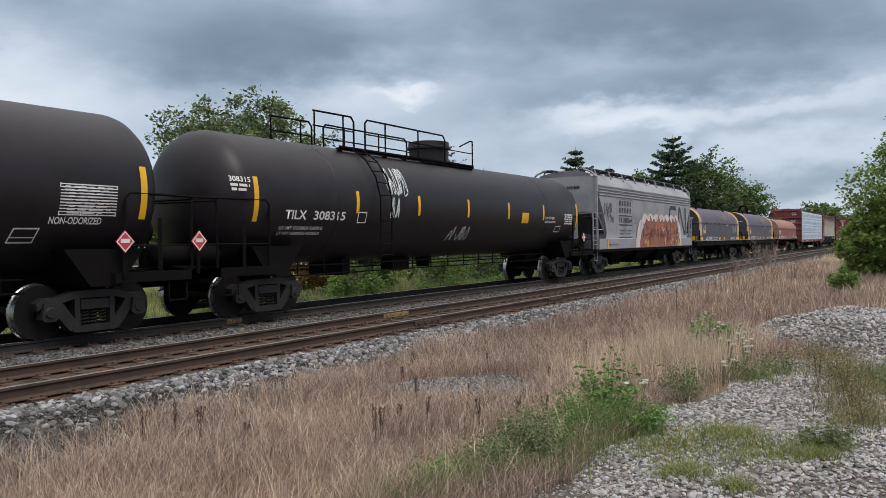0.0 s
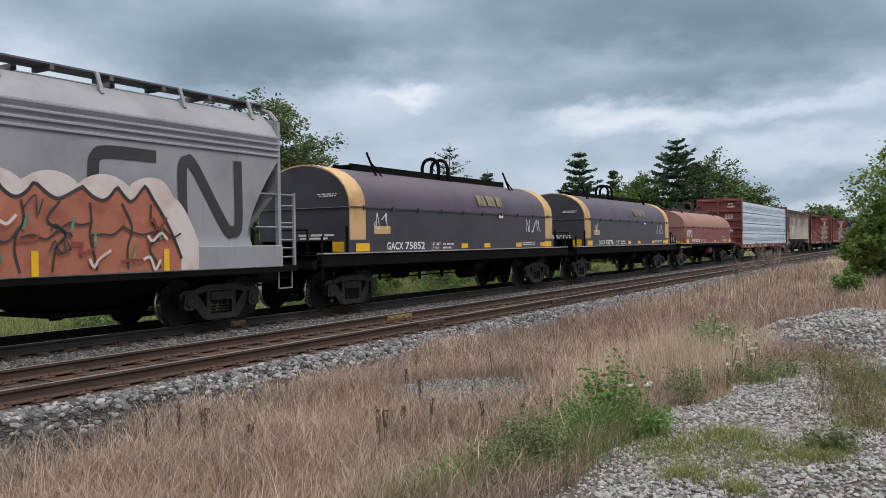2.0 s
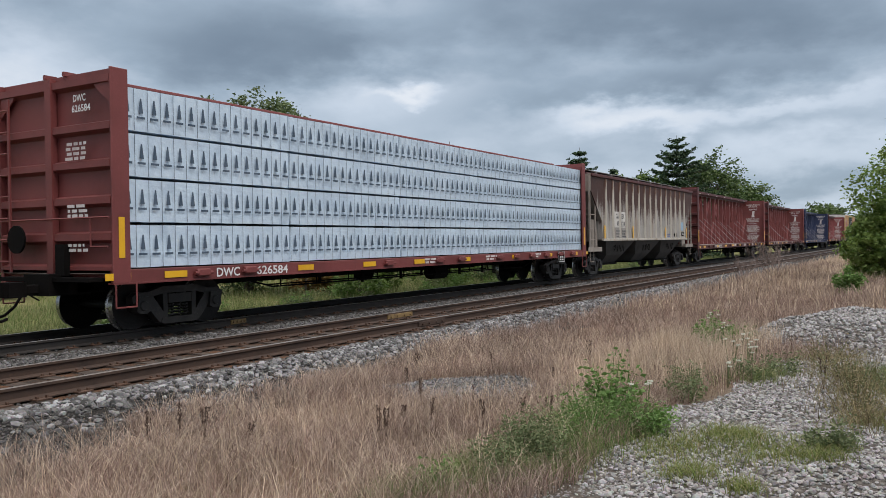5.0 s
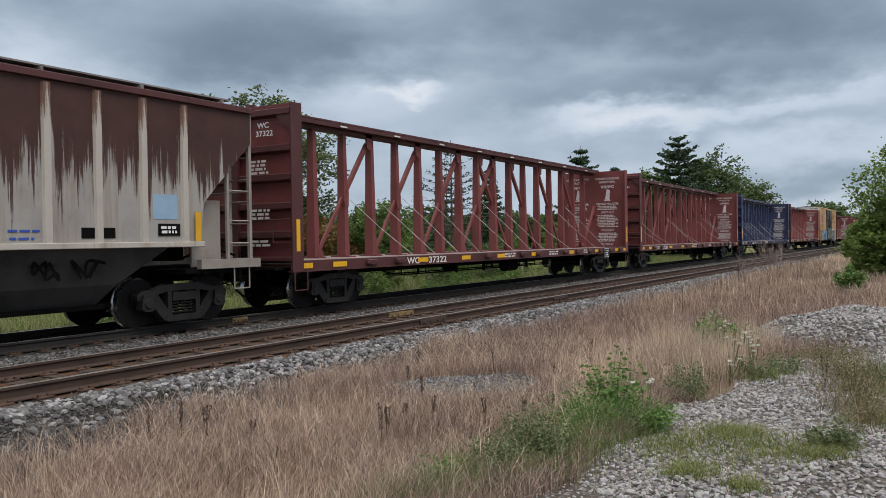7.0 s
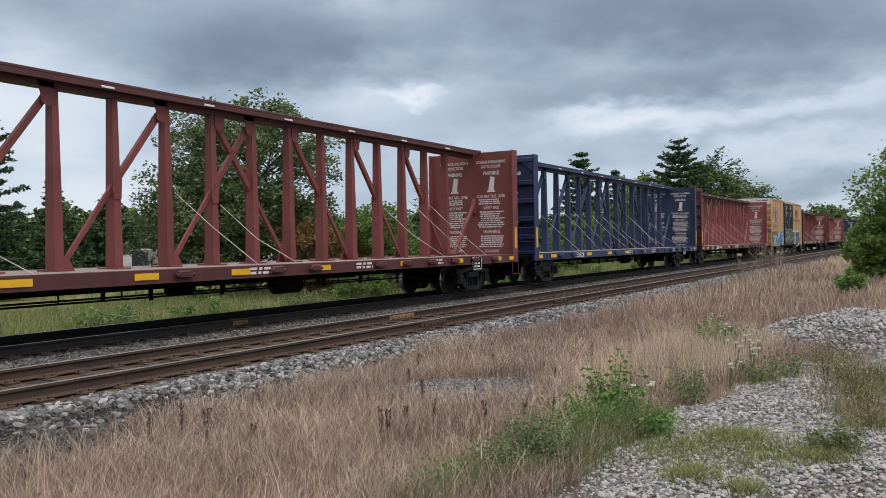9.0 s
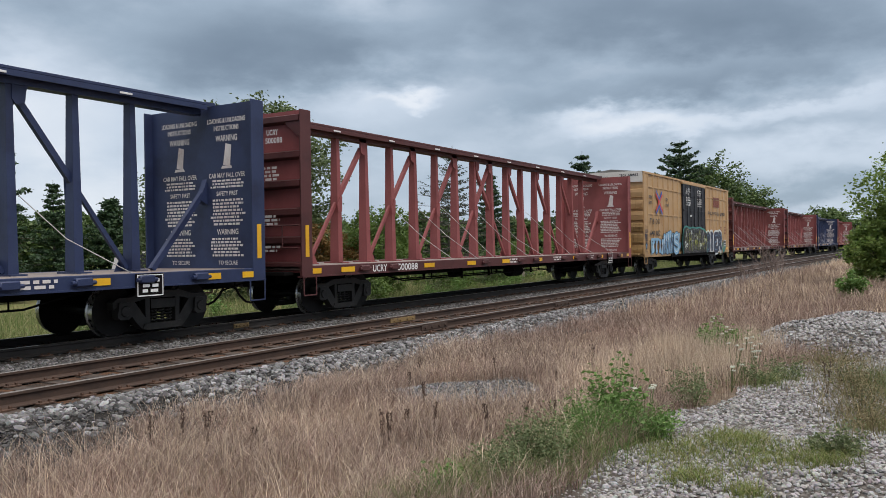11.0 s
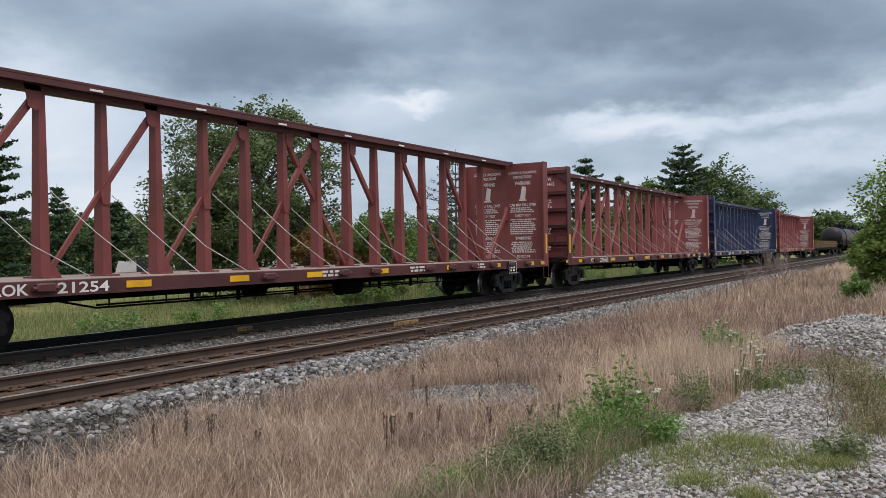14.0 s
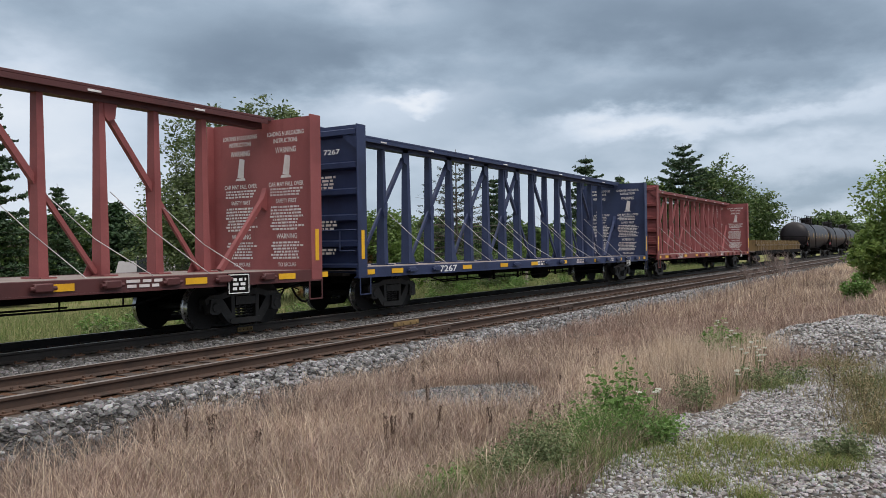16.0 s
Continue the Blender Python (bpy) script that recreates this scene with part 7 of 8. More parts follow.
    door = "yellow-green and grey graffiti letters"
    wild(car, -2.62, 2.6, 1.0, (2.2, 2.3, 2.22, 2.28, 2.2, 2.12), 12, [SPRAYSMOKE, DOORBLACK, SPRAYLIME], 0.03, dy - 0.016, 31, door, 0.08, 1.0)
    rnd = random.Random(77)
    for k in range(110):
        a, b = rnd.uniform(-2.65, 2.55), rnd.uniform(0.98, 2.1)
        pts = [(a, b), (a + rnd.uniform(-0.12, 0.12), b + rnd.uniform(0.05, 0.2)), (a + rnd.uniform(-0.1, 0.16), b + rnd.uniform(0.12, 0.32)), (a + rnd.uniform(-0.05, 0.3), b + rnd.uniform(0.05, 0.25))]
        part("graffiti", ribbon(Shape(), curve_pts(pts, 3), rnd.uniform(0.025, 0.085), dy - 0.045 - 0.0005 * k), (SPRAYPALE, DOORBLACK, SPRAYSMOKE, DOORBLACK, SPRAYSMOKE, SPRAYLIME)[k % 6], car, "small graffiti strokes")
    navy = "navy graffiti letters with pale outline"
    bubble(car, 2.8, 7.05, 1.10, 1.98, (0, 1, 2, 3), [SPRAYPALE, SPRAYNAVY, SPRAYSTEEL], [0.66, 0.44, 0.03], y - 0.012, navy, 0.06)
    words_z = 2.55
    for k, n in ((6.75, 4), (7.95, 5)):
        bars(car, k, k + 0.6, words_z - 0.1 * n, words_z, n, BROWNINK, y, seed=n, word=0.2, fill=0.5)
    part("black_panel", Shape().box(7.62, 8.25, y - 0.030, y - 0.026, 1.32, 1.66), INK, car, "black stencil panel with white frame")
    part("panel_frame", ribbon(Shape(), [(7.62, 1.32), (8.25, 1.32), (8.25, 1.66), (7.62, 1.66), (7.62, 1.32)], 0.03, y - 0.033), WHITE, car)
    part("panel_frame", ribbon(Shape(), [(7.62, 1.45), (8.25, 1.45)], 0.03, y - 0.035), WHITE, car)
    part("reflector", Shape().box(8.5, 8.95, y - 0.004, y, 1.05, 1.2), REFLECT, car)
    scrawl(car, 7.4, 8.5, 0.95, 1.5, 2, [SPRAYTEAL], [0.25], y - 0.010, 13, "teal graffiti patch", 4)
    scrawl(car, -9.3, -8.95, 1.0, 2.3, 1, [SPRAYNAVY], [0.05], -W - 0.05, 17, "navy spray tag", 9)
    running_gear(car, 6.75, 9.5)
    return car


# ---- flat car with yellow racks, far down the train ----
def rack_flat(x):
    car = new_car("flat_car", x, "low flat car carrying yellow steel racks", "flat car")
    part("deck", Shape().box(-12, 12, -1.4, 1.4, 1.0, 1.12), DECKWOOD, car)
    part("underframe", Shape().box(-12.2, 12.2, -0.36, 0.36, 0.7, 1.0).box(-12, 12, -1.42, -1.36, 0.85, 1.12).box(-12, 12, 1.36, 1.42, 0.85, 1.12), UNDER, car)
    for k in range(12):
        a = -11.4 + k * 2.0
        part("rack", Shape().box(a, a + 0.15, -1.38, 1.38, 1.12, 1.95).box(a, a + 1.7, -1.38, -1.28, 1.5, 1.62).box(a, a + 1.7, 1.28, 1.38, 1.5, 1.62).box(a + 0.8, a + 0.95, -1.38, 1.38, 1.12, 1.8), RACKYELLOW, car, "yellow steel load rack")
    running_gear(car, 9.6, 12.2)
    return car


RACKYELLOW = surface("chipped_yellow_steel", (0.165, 0.108, 0.043), (0.066, 0.039, 0.022), 0.6, grain=8)

tank_car(-161.5, "black tank car with white data table and hazard placards", table=True, placards=(8.86, ))
tank_car(-140.35, "black tank car with yellow stripes and white spray tags", "308315")
grey_hopper(-120.75)
coil_car(-104.15, "violet-black covered coil car with faded yellow end bands", PURPLE, COILBLACK, CREAM, UNDER, 1.65, 2.46, 3.55, 6.15, "75852", 3)
coil_car(-88.45, "violet-black covered coil car with yellow end bands and a white patch", PURPLE, COILBLACK, CREAM, UNDER, 1.65, 2.46, 3.55, 6.15, "75776", 5)
coil_car(-72.67, "rusty red covered coil car with brown cover", ROOFRUST, COILRED, None, COILRED, 1.52, 2.30, 3.30, 6.15, "380758", 7, "WFRX")
centre_beam(-52.05, "oxide red centre-beam flat car loaded with wrapped lumber", RED, RED, "626584", True, 2, mark="DWC", half=11.1)
rusty_hopper(-31.92)
centre_beam(-11.12, "empty faded red centre-beam flat car", RED, DARKRED, "37322", False, 3, mark="WC", shift=0.6, name_at=-6.9)
centre_beam(13.5, "empty faded red centre-beam flat car with warning rules", RED, DARKRED, "273501", False, 4, mark="ATW")
centre_beam(37.65, "empty navy blue centre-beam flat car", BLUE, BLUE, "733928", False, 5)
centre_beam(61.6, "empty bleached red centre-beam flat car", PINKRED, DARKRED, "500088", False, 6, mark="UCRY")
boxcar(84.45)
centre_beam(106.5, "empty dull red centre-beam flat car", RED, DARKRED, "21254", False, 7, mark="AOK")
centre_beam(130.78, "empty pinkish red centre-beam flat car", PINKRED, DARKRED, "273462", False, 8, mark="ATW", shift=-0.33, half=11.07)
centre_beam(154.6, "empty navy blue centre-beam flat car with yellow strip", BLUE, BLUE, "7267", False, 9)
centre_beam(179.0, "empty bleached red centre-beam flat car", PINKRED, RED, "273420", False, 10)
rack_flat(206.0)
for k in range(3):
    tank_car(233.0 + 21.6 * k, "black tank car far down the train")

# ---- grasses and weeds ----
def blades(name, base, tall, wide, bend, mat, label, category="grass", lean=None):
    """Grass blades at the points: narrow strips in three joints that bend over, each its own way."""
    n = len(base)
    a = RNG.uniform(0, 2 * np.pi, n)
    d = np.stack([np.cos(a), np.sin(a), np.zeros(n)], 1)
    if lean is not None:
        d = d + np.array(lean)[None]
    face = RNG.uniform(0, 2 * np.pi, n)
    w = np.stack([np.cos(face), np.sin(face), np.zeros(n)], 1) * (wide / 2)[:, None]
    up = np.array([0, 0, 1.0])
    pts = []
    for t in (0.0, 0.4, 0.75, 1.0):
        pts.append(base + d * (tall * bend * t * t)[:, None] + up * (tall * (t - 0.35 * bend * t * t))[:, None])
    v = np.stack([pts[0] - w, pts[0] + w, pts[1] - w * 0.9, pts[1] + w * 0.9, pts[2] - w * 0.6, pts[2] + w * 0.6, pts[3]], 1)
    f = np.array([(0, 1, 3), (0, 3, 2), (2, 3, 5), (2, 5, 4), (4, 5, 6)])
    faces = (f[None] + (np.arange(n) * 7)[:, None, None]).reshape(-1, 3)
    ob = new(name, raw(name, v.reshape(-1, 3), faces, mat))
    return tagged(ob, label, category, kind="stuff")


def clumped(n, x0, x1, y0, y1, fall, clump, spread):
    """Grass grows in tufts: tuft centres, then blades round them."""
    c = scatter(max(1, n // clump), x0, x1, y0, y1, fall)
    i = RNG.integers(0, len(c), n)
    p = c[i, :2] + RNG.normal(0, spread, (n, 2)) * (1 + c[i, :1] * 0.02)
    return np.stack([p[:, 0], p[:, 1], height(p[:, 0], p[:, 1])], 1)


def bare(p):
    """Where nothing grows: the gravel, the beaten earth, the heap, the ballast."""
    x, y = p[:, 0], p[:, 1]
    wob = 0.22 * np.sin(2.9 * x) * np.sin(3.3 * y)
    open_patch = (((x - 7.0) / 3.2) ** 2 + ((y - 0.6) / 1.55) ** 2 + wob < 1) | (((x - 10.4) / 2.3) ** 2 + ((y - 0.9) / 0.85) ** 2 + wob < 1)
    strip = ((x - 8.9) / 0.95) ** 2 + ((y - 5.0) / 1.1) ** 2 + wob < 0.9
    earth = (x < 6.6) & (y < 2.15) & (x > 3)
    heap = ((x - HEAP[0]) / 2.6) ** 2 + ((y - HEAP[1]) / 2.75) ** 2 < 1
    sooty = (y > 6.35 + 0.085 * x + 0.25 * np.sin(2.3 * x) + 0.15 * np.sin(7 * x)) & (RNG.uniform(0, 1, len(x)) < 0.75)
    return open_patch | strip | earth | heap | sooty | (y > 7.36 + 0.15 * np.sin(1.1 * x) + 0.1 * np.sin(3.1 * x + 1))


STRAW = leafy("dry_straw", [(0.075, 0.046, 0.034), (0.370, 0.280, 0.222), (0.180, 0.118, 0.098), (0.600, 0.490, 0.405), (0.120, 0.072, 0.058), (0.440, 0.340, 0.280), (0.240, 0.172, 0.148)], 0.75, 0.2)
REDGRASS = leafy("reddish_dry_grass", [(0.095, 0.056, 0.047), (0.300, 0.195, 0.163), (0.460, 0.345, 0.280), (0.170, 0.104, 0.088)], 0.75, 0.2)
TALLSTRAW = leafy("pale_tall_straw", [(0.500, 0.385, 0.275), (0.700, 0.575, 0.440), (0.420, 0.305, 0.225)], 0.7, 0.2)
GREENGRASS = leafy("verge_grass", [(0.06, 0.10, 0.026), (0.14, 0.19, 0.062), (0.25, 0.265, 0.115), (0.09, 0.14, 0.04), (0.32, 0.29, 0.165), (0.08, 0.125, 0.034)], 0.7, 0.3)
LAWN = leafy("short_green_grass", [(0.10, 0.15, 0.035), (0.17, 0.22, 0.06), (0.27, 0.27, 0.11), (0.13, 0.17, 0.04), (0.33, 0.27, 0.15)], 0.7, 0.3)


def grow(name, n, box, fall, clump, spread, tall, wide, bend, mat, label, keep=None, lean=None):
    p = clumped(n, *box, fall, clump, spread)
    p = p[~bare(p)]
    if keep is not None:
        p = p[keep(p)]
    k = len(p)
    far = 1 + np.clip(p[:, 0] - 8, 0, 60) * 0.035
    blades(name, p, RNG.uniform(*tall, k), RNG.uniform(*wide, k) * far, RNG.uniform(*bend, k), mat, label, lean=lean)


grow("dry_grass", 84000, (2.6, 13, 2.1, 7.6), 0.0, 24, 0.09, (0.06, 0.27), (0.0028, 0.006), (0.2, 1.1), STRAW, "dry straw-coloured grass", lean=(0.25, -0.1, 0))
grow("dry_grass", 46000, (3, 26, 1.6, 7.75), 0.15, 30, 0.13, (0.08, 0.30), (0.003, 0.006), (0.2, 1.0), REDGRASS, "reddish dry grass")
grow("dry_grass", 34000, (11, 60, 1.0, 7.8), 0.35, 30, 0.2, (0.15, 0.45), (0.004, 0.007), (0.1, 0.8), STRAW, "dry straw-coloured grass")
grow("dry_grass", 9000, (20, 110, -3, 7.7), 0.3, 24, 0.4, (0.2, 0.6), (0.006, 0.011), (0.1, 0.6), TALLSTRAW, "tall pale dry grass")
grow("tall_grass", 6500, (3.2, 13, 2.4, 7.2), 0.0, 7, 0.12, (0.25, 0.55), (0.0025, 0.0042), (0.2, 1.1), TALLSTRAW, "long pale grass stalks bent over")
grow("tall_grass", 3000, (9.0, 13.5, 2.1, 3.6), 0.0, 40, 0.14, (0.3, 0.66), (0.003, 0.005), (0.05, 0.4), TALLSTRAW, "clump of tall pale grass", lean=(0, 0, 0))
grow("dry_grass", 9000, (14, 40, -6, 2.5), 0.2, 26, 0.2, (0.15, 0.5), (0.004, 0.008), (0.1, 0.8), STRAW, "dry straw-coloured grass")
grow("dry_grass", 7000, (9.5, 12.6, -2.0, 2.4), 0.0, 24, 0.12, (0.12, 0.34), (0.003, 0.006), (0.2, 0.9), STRAW, "dry straw-coloured grass beside the heap")
# green tufts in the gravel and under the weeds


FINEGREEN = leafy("fine_green_weed", [(0.05, 0.105, 0.028), (0.12, 0.20, 0.055), (0.085, 0.15, 0.04), (0.20, 0.27, 0.10)], 0.6, 0.3)
DRYWEED = leafy("drying_weed", [(0.105, 0.080, 0.048), (0.235, 0.190, 0.100), (0.160, 0.155, 0.068), (0.350, 0.290, 0.170), (0.135, 0.098, 0.062)], 0.75, 0.25)


def tuft_field(name, n, spots, tall, mat, label):
    p = []
    for x, y, r, share in spots:
        k = int(n * share)
        q = np.array([x, y])[None] + RNG.normal(0, r, (k, 2)) * np.array([1.0, 0.8])
        p.append(np.stack([q[:, 0], q[:, 1], height(q[:, 0], q[:, 1])], 1))
    p = np.concatenate(p)
    k = len(p)
    blades(name, p, RNG.uniform(*tall, k), RNG.uniform(0.003, 0.006, k), RNG.uniform(0.3, 1.2, k), mat, label)


tuft_field("green_grass", 7000, [(6.4, 1.75, 0.22, 0.16), (7.0, 1.45, 0.22, 0.2), (6.55, 1.1, 0.26, 0.16), (5.75, 1.45, 0.14, 0.1), (6.5, 0.72, 0.13, 0.1), (7.0, 0.68, 0.12, 0.1), (5.5, 1.05, 0.08, 0.06), (8.2, 0.35, 0.25, 0.12)], (0.03, 0.13), LAWN, "short green grass growing through gravel")
tuft_field("green_grass", 9000, [(5.3, 2.75, 0.22, 0.3), (5.9, 2.55, 0.25, 0.3), (6.9, 2.5, 0.3, 0.25), (4.6, 2.9, 0.25, 0.15)], (0.08, 0.26), GREENGRASS, "green and yellowing grass round the weeds")
tuft_field("green_grass", 5000, [(10.0, 1.9, 0.3, 0.3), (10.6, 0.4, 0.4, 0.35), (9.6, 0.0, 0.35, 0.35)], (0.06, 0.24), GREENGRASS, "patchy green grass beside the gravel")
tuft_field("dried_weeds", 1500, [(7.9, 0.50, 0.20, 0.14), (8.6, 0.62, 0.24, 0.20), (9.5, 0.75, 0.28, 0.24), (10.6, 0.95, 0.32, 0.22), (11.8, 1.15, 0.36, 0.20)], (0.10, 0.40), DRYWEED, "drying brown and olive weeds beside the gravel")
tuft_field("fine_weeds", 1500, [(6.9, 2.45, 0.22, 0.6), (6.2, 2.55, 0.25, 0.4)], (0.10, 0.46), FINEGREEN, "fine green weed stems beside the gravel")
# verge beyond the tracks
q = clumped(46000, 8, 90, 15.7, 27, 0.55, 30, 0.35)
q = q[q[:, 1] > 15.6]
blades("verge_grass", q, RNG.uniform(0.18, 0.55, len(q)), RNG.uniform(0.008, 0.016, len(q)), RNG.uniform(0.1, 0.8, len(q)), GREENGRASS, "green verge grass beyond the tracks")
q = clumped(9000, 20, 110, 26, 60, 0.2, 30, 0.8)
blades("verge_grass", q, RNG.uniform(0.2, 0.6, len(q)), RNG.uniform(0.02, 0.04, len(q)), RNG.uniform(0.1, 0.8, len(q)), LAWN, "green meadow beyond the tracks")


def leaf_cloud(centres, spread, per, size, mat, name, squash=0.7, droop=0.0):
    """Leaves round the centres: each a folded diamond of four corners, turned its own way."""
    n = len(centres) * per
    c = np.repeat(centres, per, 0) + RNG.normal(0, 1, (n, 3)) * spread * np.array([1, 1, squash])
    u = RNG.normal(0, 1, (n, 3))
    u[:, 2] = u[:, 2] * 0.5 - droop
    u /= np.linalg.norm(u, axis=1)[:, None]
    w = np.cross(u, RNG.normal(0, 1, (n, 3)))
    w /= np.linalg.norm(w, axis=1)[:, None]
    k = np.cross(u, w)
    s = size * RNG.uniform(0.6, 1.3, (n, 1))
    v = np.stack([c - u * s * 0.5, c + w * s * 0.28 + k * s * 0.06, c + u * s * 0.5, c - w * s * 0.28 + k * s * 0.06], 1)
    f = np.array([(0, 1, 2), (0, 2, 3)])
    faces = (f[None] + (np.arange(n) * 4)[:, None, None]).reshape(-1, 3)
    return raw(name, v.reshape(-1, 3), faces, mat)


WEED = leafy("weed_leaf", [(0.075, 0.152, 0.036), (0.163, 0.281, 0.072), (0.112, 0.207, 0.048), (0.250, 0.354, 0.120)], 0.6, 0.3, 0.4)
GREYWEED = leafy("greyish_weed_leaf", [(0.101, 0.140, 0.062), (0.190, 0.224, 0.112), (0.134, 0.174, 0.078), (0.291, 0.302, 0.168)], 0.65, 0.3)
STEM = surface("weed_stem", (0.13, 0.15, 0.06), (0.08, 0.09, 0.04), 0.7, grain=30)
DEADSTEM = surface("dead_brown_stalk", (0.075, 0.045, 0.032), (0.04, 0.025, 0.02), 0.85, grain=30)
GREYTWIG = surface("bare_grey_twig", (0.19, 0.145, 0.13), (0.11, 0.08, 0.07), 0.85, grain=30)
UMBEL = surface("white_flower", (0.62, 0.63, 0.55), (0.5, 0.52, 0.42), 0.7, grain=60)


def weed(x, y, tall, wide, stems, leaf, mat, label, per=14):
    e = new("weed")
    z = float(height(x, y))
    e.location = (x, y, z)
    tagged(e, label, "weed", "weeds in the dry grass")
    rnd = random.Random(int(x * 100 + y * 37))
    s, tips = Shape(), []
    for k in range(stems):
        a, r = rnd.uniform(0, 6.28), wide * math.sqrt(rnd.random())
        bx, by = 0.3 * r * math.cos(a), 0.3 * r * math.sin(a)
        h = tall * rnd.uniform(0.55, 1.0) * (1 - 0.35 * (r / wide) ** 2)
        tip = (r * math.cos(a), r * math.sin(a), h)
        s.tube((bx, by, 0), tip, 0.006, 4, 0.002)
        for j in range(7):
            t = 0.2 + 0.8 * j / 6
            tips.append((bx + (tip[0] - bx) * t, by + (tip[1] - by) * t, h * t))
    tagged(part("stem", s, STEM, e), "thin green stalks", kind="stuff")
    part("foliage", leaf_cloud(np.array(tips), 0.035 + wide * 0.07, per, leaf, mat, "foliage", 0.8), mat, e)
    return e


weed(7.3, 2.55, 0.66, 0.26, 14, 0.055, WEED, "bright green leafy weed in dry grass", 8)
weed(6.6, 2.5, 0.46, 0.36, 20, 0.03, WEED, "low green leafy weed beside gravel", 8)
weed(6.95, 2.15, 0.30, 0.25, 10, 0.04, WEED, "low green weed at the gravel's edge")
weed(5.75, 2.6, 0.42, 0.30, 20, 0.03, GREYWEED, "greyish green feathery weed", 22)
weed(5.35, 2.75, 0.30, 0.24, 14, 0.03, GREYWEED, "greyish green feathery weed", 20)
weed(5.0, 2.95, 0.16, 0.16, 8, 0.04, WEED, "small green weed at the path")
weed(12.6, 2.75, 0.62, 0.30, 14, 0.06, WEED, "bright green leafy weed in dry grass", 12)
weed(13.0, 2.5, 0.40, 0.30, 10, 0.05, GREYWEED, "greyish green weed in dry grass")
weed(28.6, 2.2, 0.95, 0.45, 12, 0.12, WEED, "green sapling in dry grass", 18)
for x, y, h, w in ((8.1, 0.55, 0.30, 0.22), (8.8, 0.62, 0.38, 0.26), (9.5, 0.72, 0.40, 0.30), (10.4, 0.80, 0.42, 0.30), (11.2, 1.1, 0.36, 0.30), (12.1, 1.15, 0.42, 0.34)):
    weed(x, y, h, w, 12, 0.026, DRYWEED, "drying brown and olive weed beside the gravel", 5)
for x, y, h in ((9.9, 1.75, 0.3), (10.4, 1.5, 0.34), (9.4, 0.2, 0.42), (9.8, -0.15, 0.45), (10.4, 0.05, 0.4), (10.2, -0.5, 0.4), (8.5, 2.2, 0.28), (9.2, 2.35, 0.3), (6.9, 0.62, 0.25)):
    weed(x, y, h, 0.26, 9, 0.035, GREYWEED, "greyish green weed beside the gravel", 12)


rnd = random.Random(77)
for k in range(26):
    x = 13 + 55 * (k / 26) ** 1.4 + rnd.uniform(-0.6, 0.6)
    weed(x, rnd.uniform(16.6, 19.5), rnd.uniform(0.45, 0.95), rnd.uniform(0.35, 0.7), 9, 0.09, WEED if k % 3 else GREYWEED, "leafy green weed in the far verge", 9)


def flower(x, y, tall):
    e = new("wild_carrot")
    e.location = (x, y, float(height(x, y)))
    tagged(e, "wild carrot with flat white flower heads", "wildflower", "white wildflowers in the grass")
    rnd = random.Random(int(x * 91 + y * 53))
    s, f = Shape(), Shape()
    for k in range(4):
        a, r = rnd.uniform(0, 6.28), rnd.uniform(0.03, 0.16)
        top = Vector((r * math.cos(a), r * math.sin(a), tall * rnd.uniform(0.75, 1.0)))
        s.tube((0, 0, 0), top, 0.004, 4)
        for j in range(22):
            b, q = rnd.uniform(0, 6.28), 0.026 * math.sqrt(rnd.random())
            c = top + Vector((q * math.cos(b), q * math.sin(b), 0.012 - q * 0.1 + rnd.uniform(-0.006, 0.006)))
            f.box(c.x - 0.005, c.x + 0.005, c.y - 0.005, c.y + 0.005, c.z, c.z + 0.005)
    tagged(part("stem", s, STEM, e), "thin green stalks", kind="stuff")
    tagged(part("flower_head", f, UMBEL, e), "flat white flower heads", kind="stuff")


for x, y, h in ((10.6, 1.95, 0.42), (10.1, 1.8, 0.4), (10.3, 2.1, 0.45), (7.2, 2.2, 0.42), (12.2, 2.6, 0.5), (11.6, 2.2, 0.45), (9.2, 1.9, 0.3), (9.9, 0.1, 0.45), (13.1, 2.9, 0.6)):
    flower(x, y, h)


def dead_stalk(x, y, tall):
    e = new("dead_stalk")
    e.location = (x, y, float(height(x, y)))
    tagged(e, "dark brown dried weed stalk with seed head", "dried weed", "dried stalks in the grass")
    rnd = random.Random(int(x * 77 + y * 31))
    s, f = Shape(), Shape()
    for k in range(rnd.randint(1, 3)):
        lx, ly = rnd.uniform(-0.05, 0.05), rnd.uniform(-0.05, 0.05)
        s.tube((0, 0, 0), (lx, ly, tall), 0.004, 4, 0.002)
        for j in range(26):
            t = rnd.uniform(0.5, 1.0)
            c = (lx * t + rnd.gauss(0, 0.009), ly * t + rnd.gauss(0, 0.009), tall * t)
            f.box(c[0] - 0.0028, c[0] + 0.0028, c[1] - 0.0028, c[1] + 0.0028, c[2] - 0.005, c[2] + 0.005)
    part("stalk", s, DEADSTEM, e)
    tagged(part("seed_head", f, DEADSTEM, e), "dark dry seeds", kind="stuff")


for x, y, h in ((5.1, 6.2, 0.34), (5.35, 6.05, 0.38), (5.55, 5.95, 0.32), (5.6, 3.95, 0.42), (5.9, 4.1, 0.34), (20, 5.2, 0.7), (24, 4.5, 0.8), (29.5, 3.85, 0.95), (33, 3.6, 0.9), (26, 5.6, 0.7), (31, 5.0, 0.8), (22, 3.8, 0.6), (36, 4.6, 0.9), (9.6, 1.0, 0.35)):
    dead_stalk(x, y, h)
rnd = random.Random(61)
for k in range(13):
    x = rnd.uniform(4.4, 11.0)
    dead_stalk(x, rnd.uniform(2.9, 6.4), rnd.uniform(0.2, 0.36))


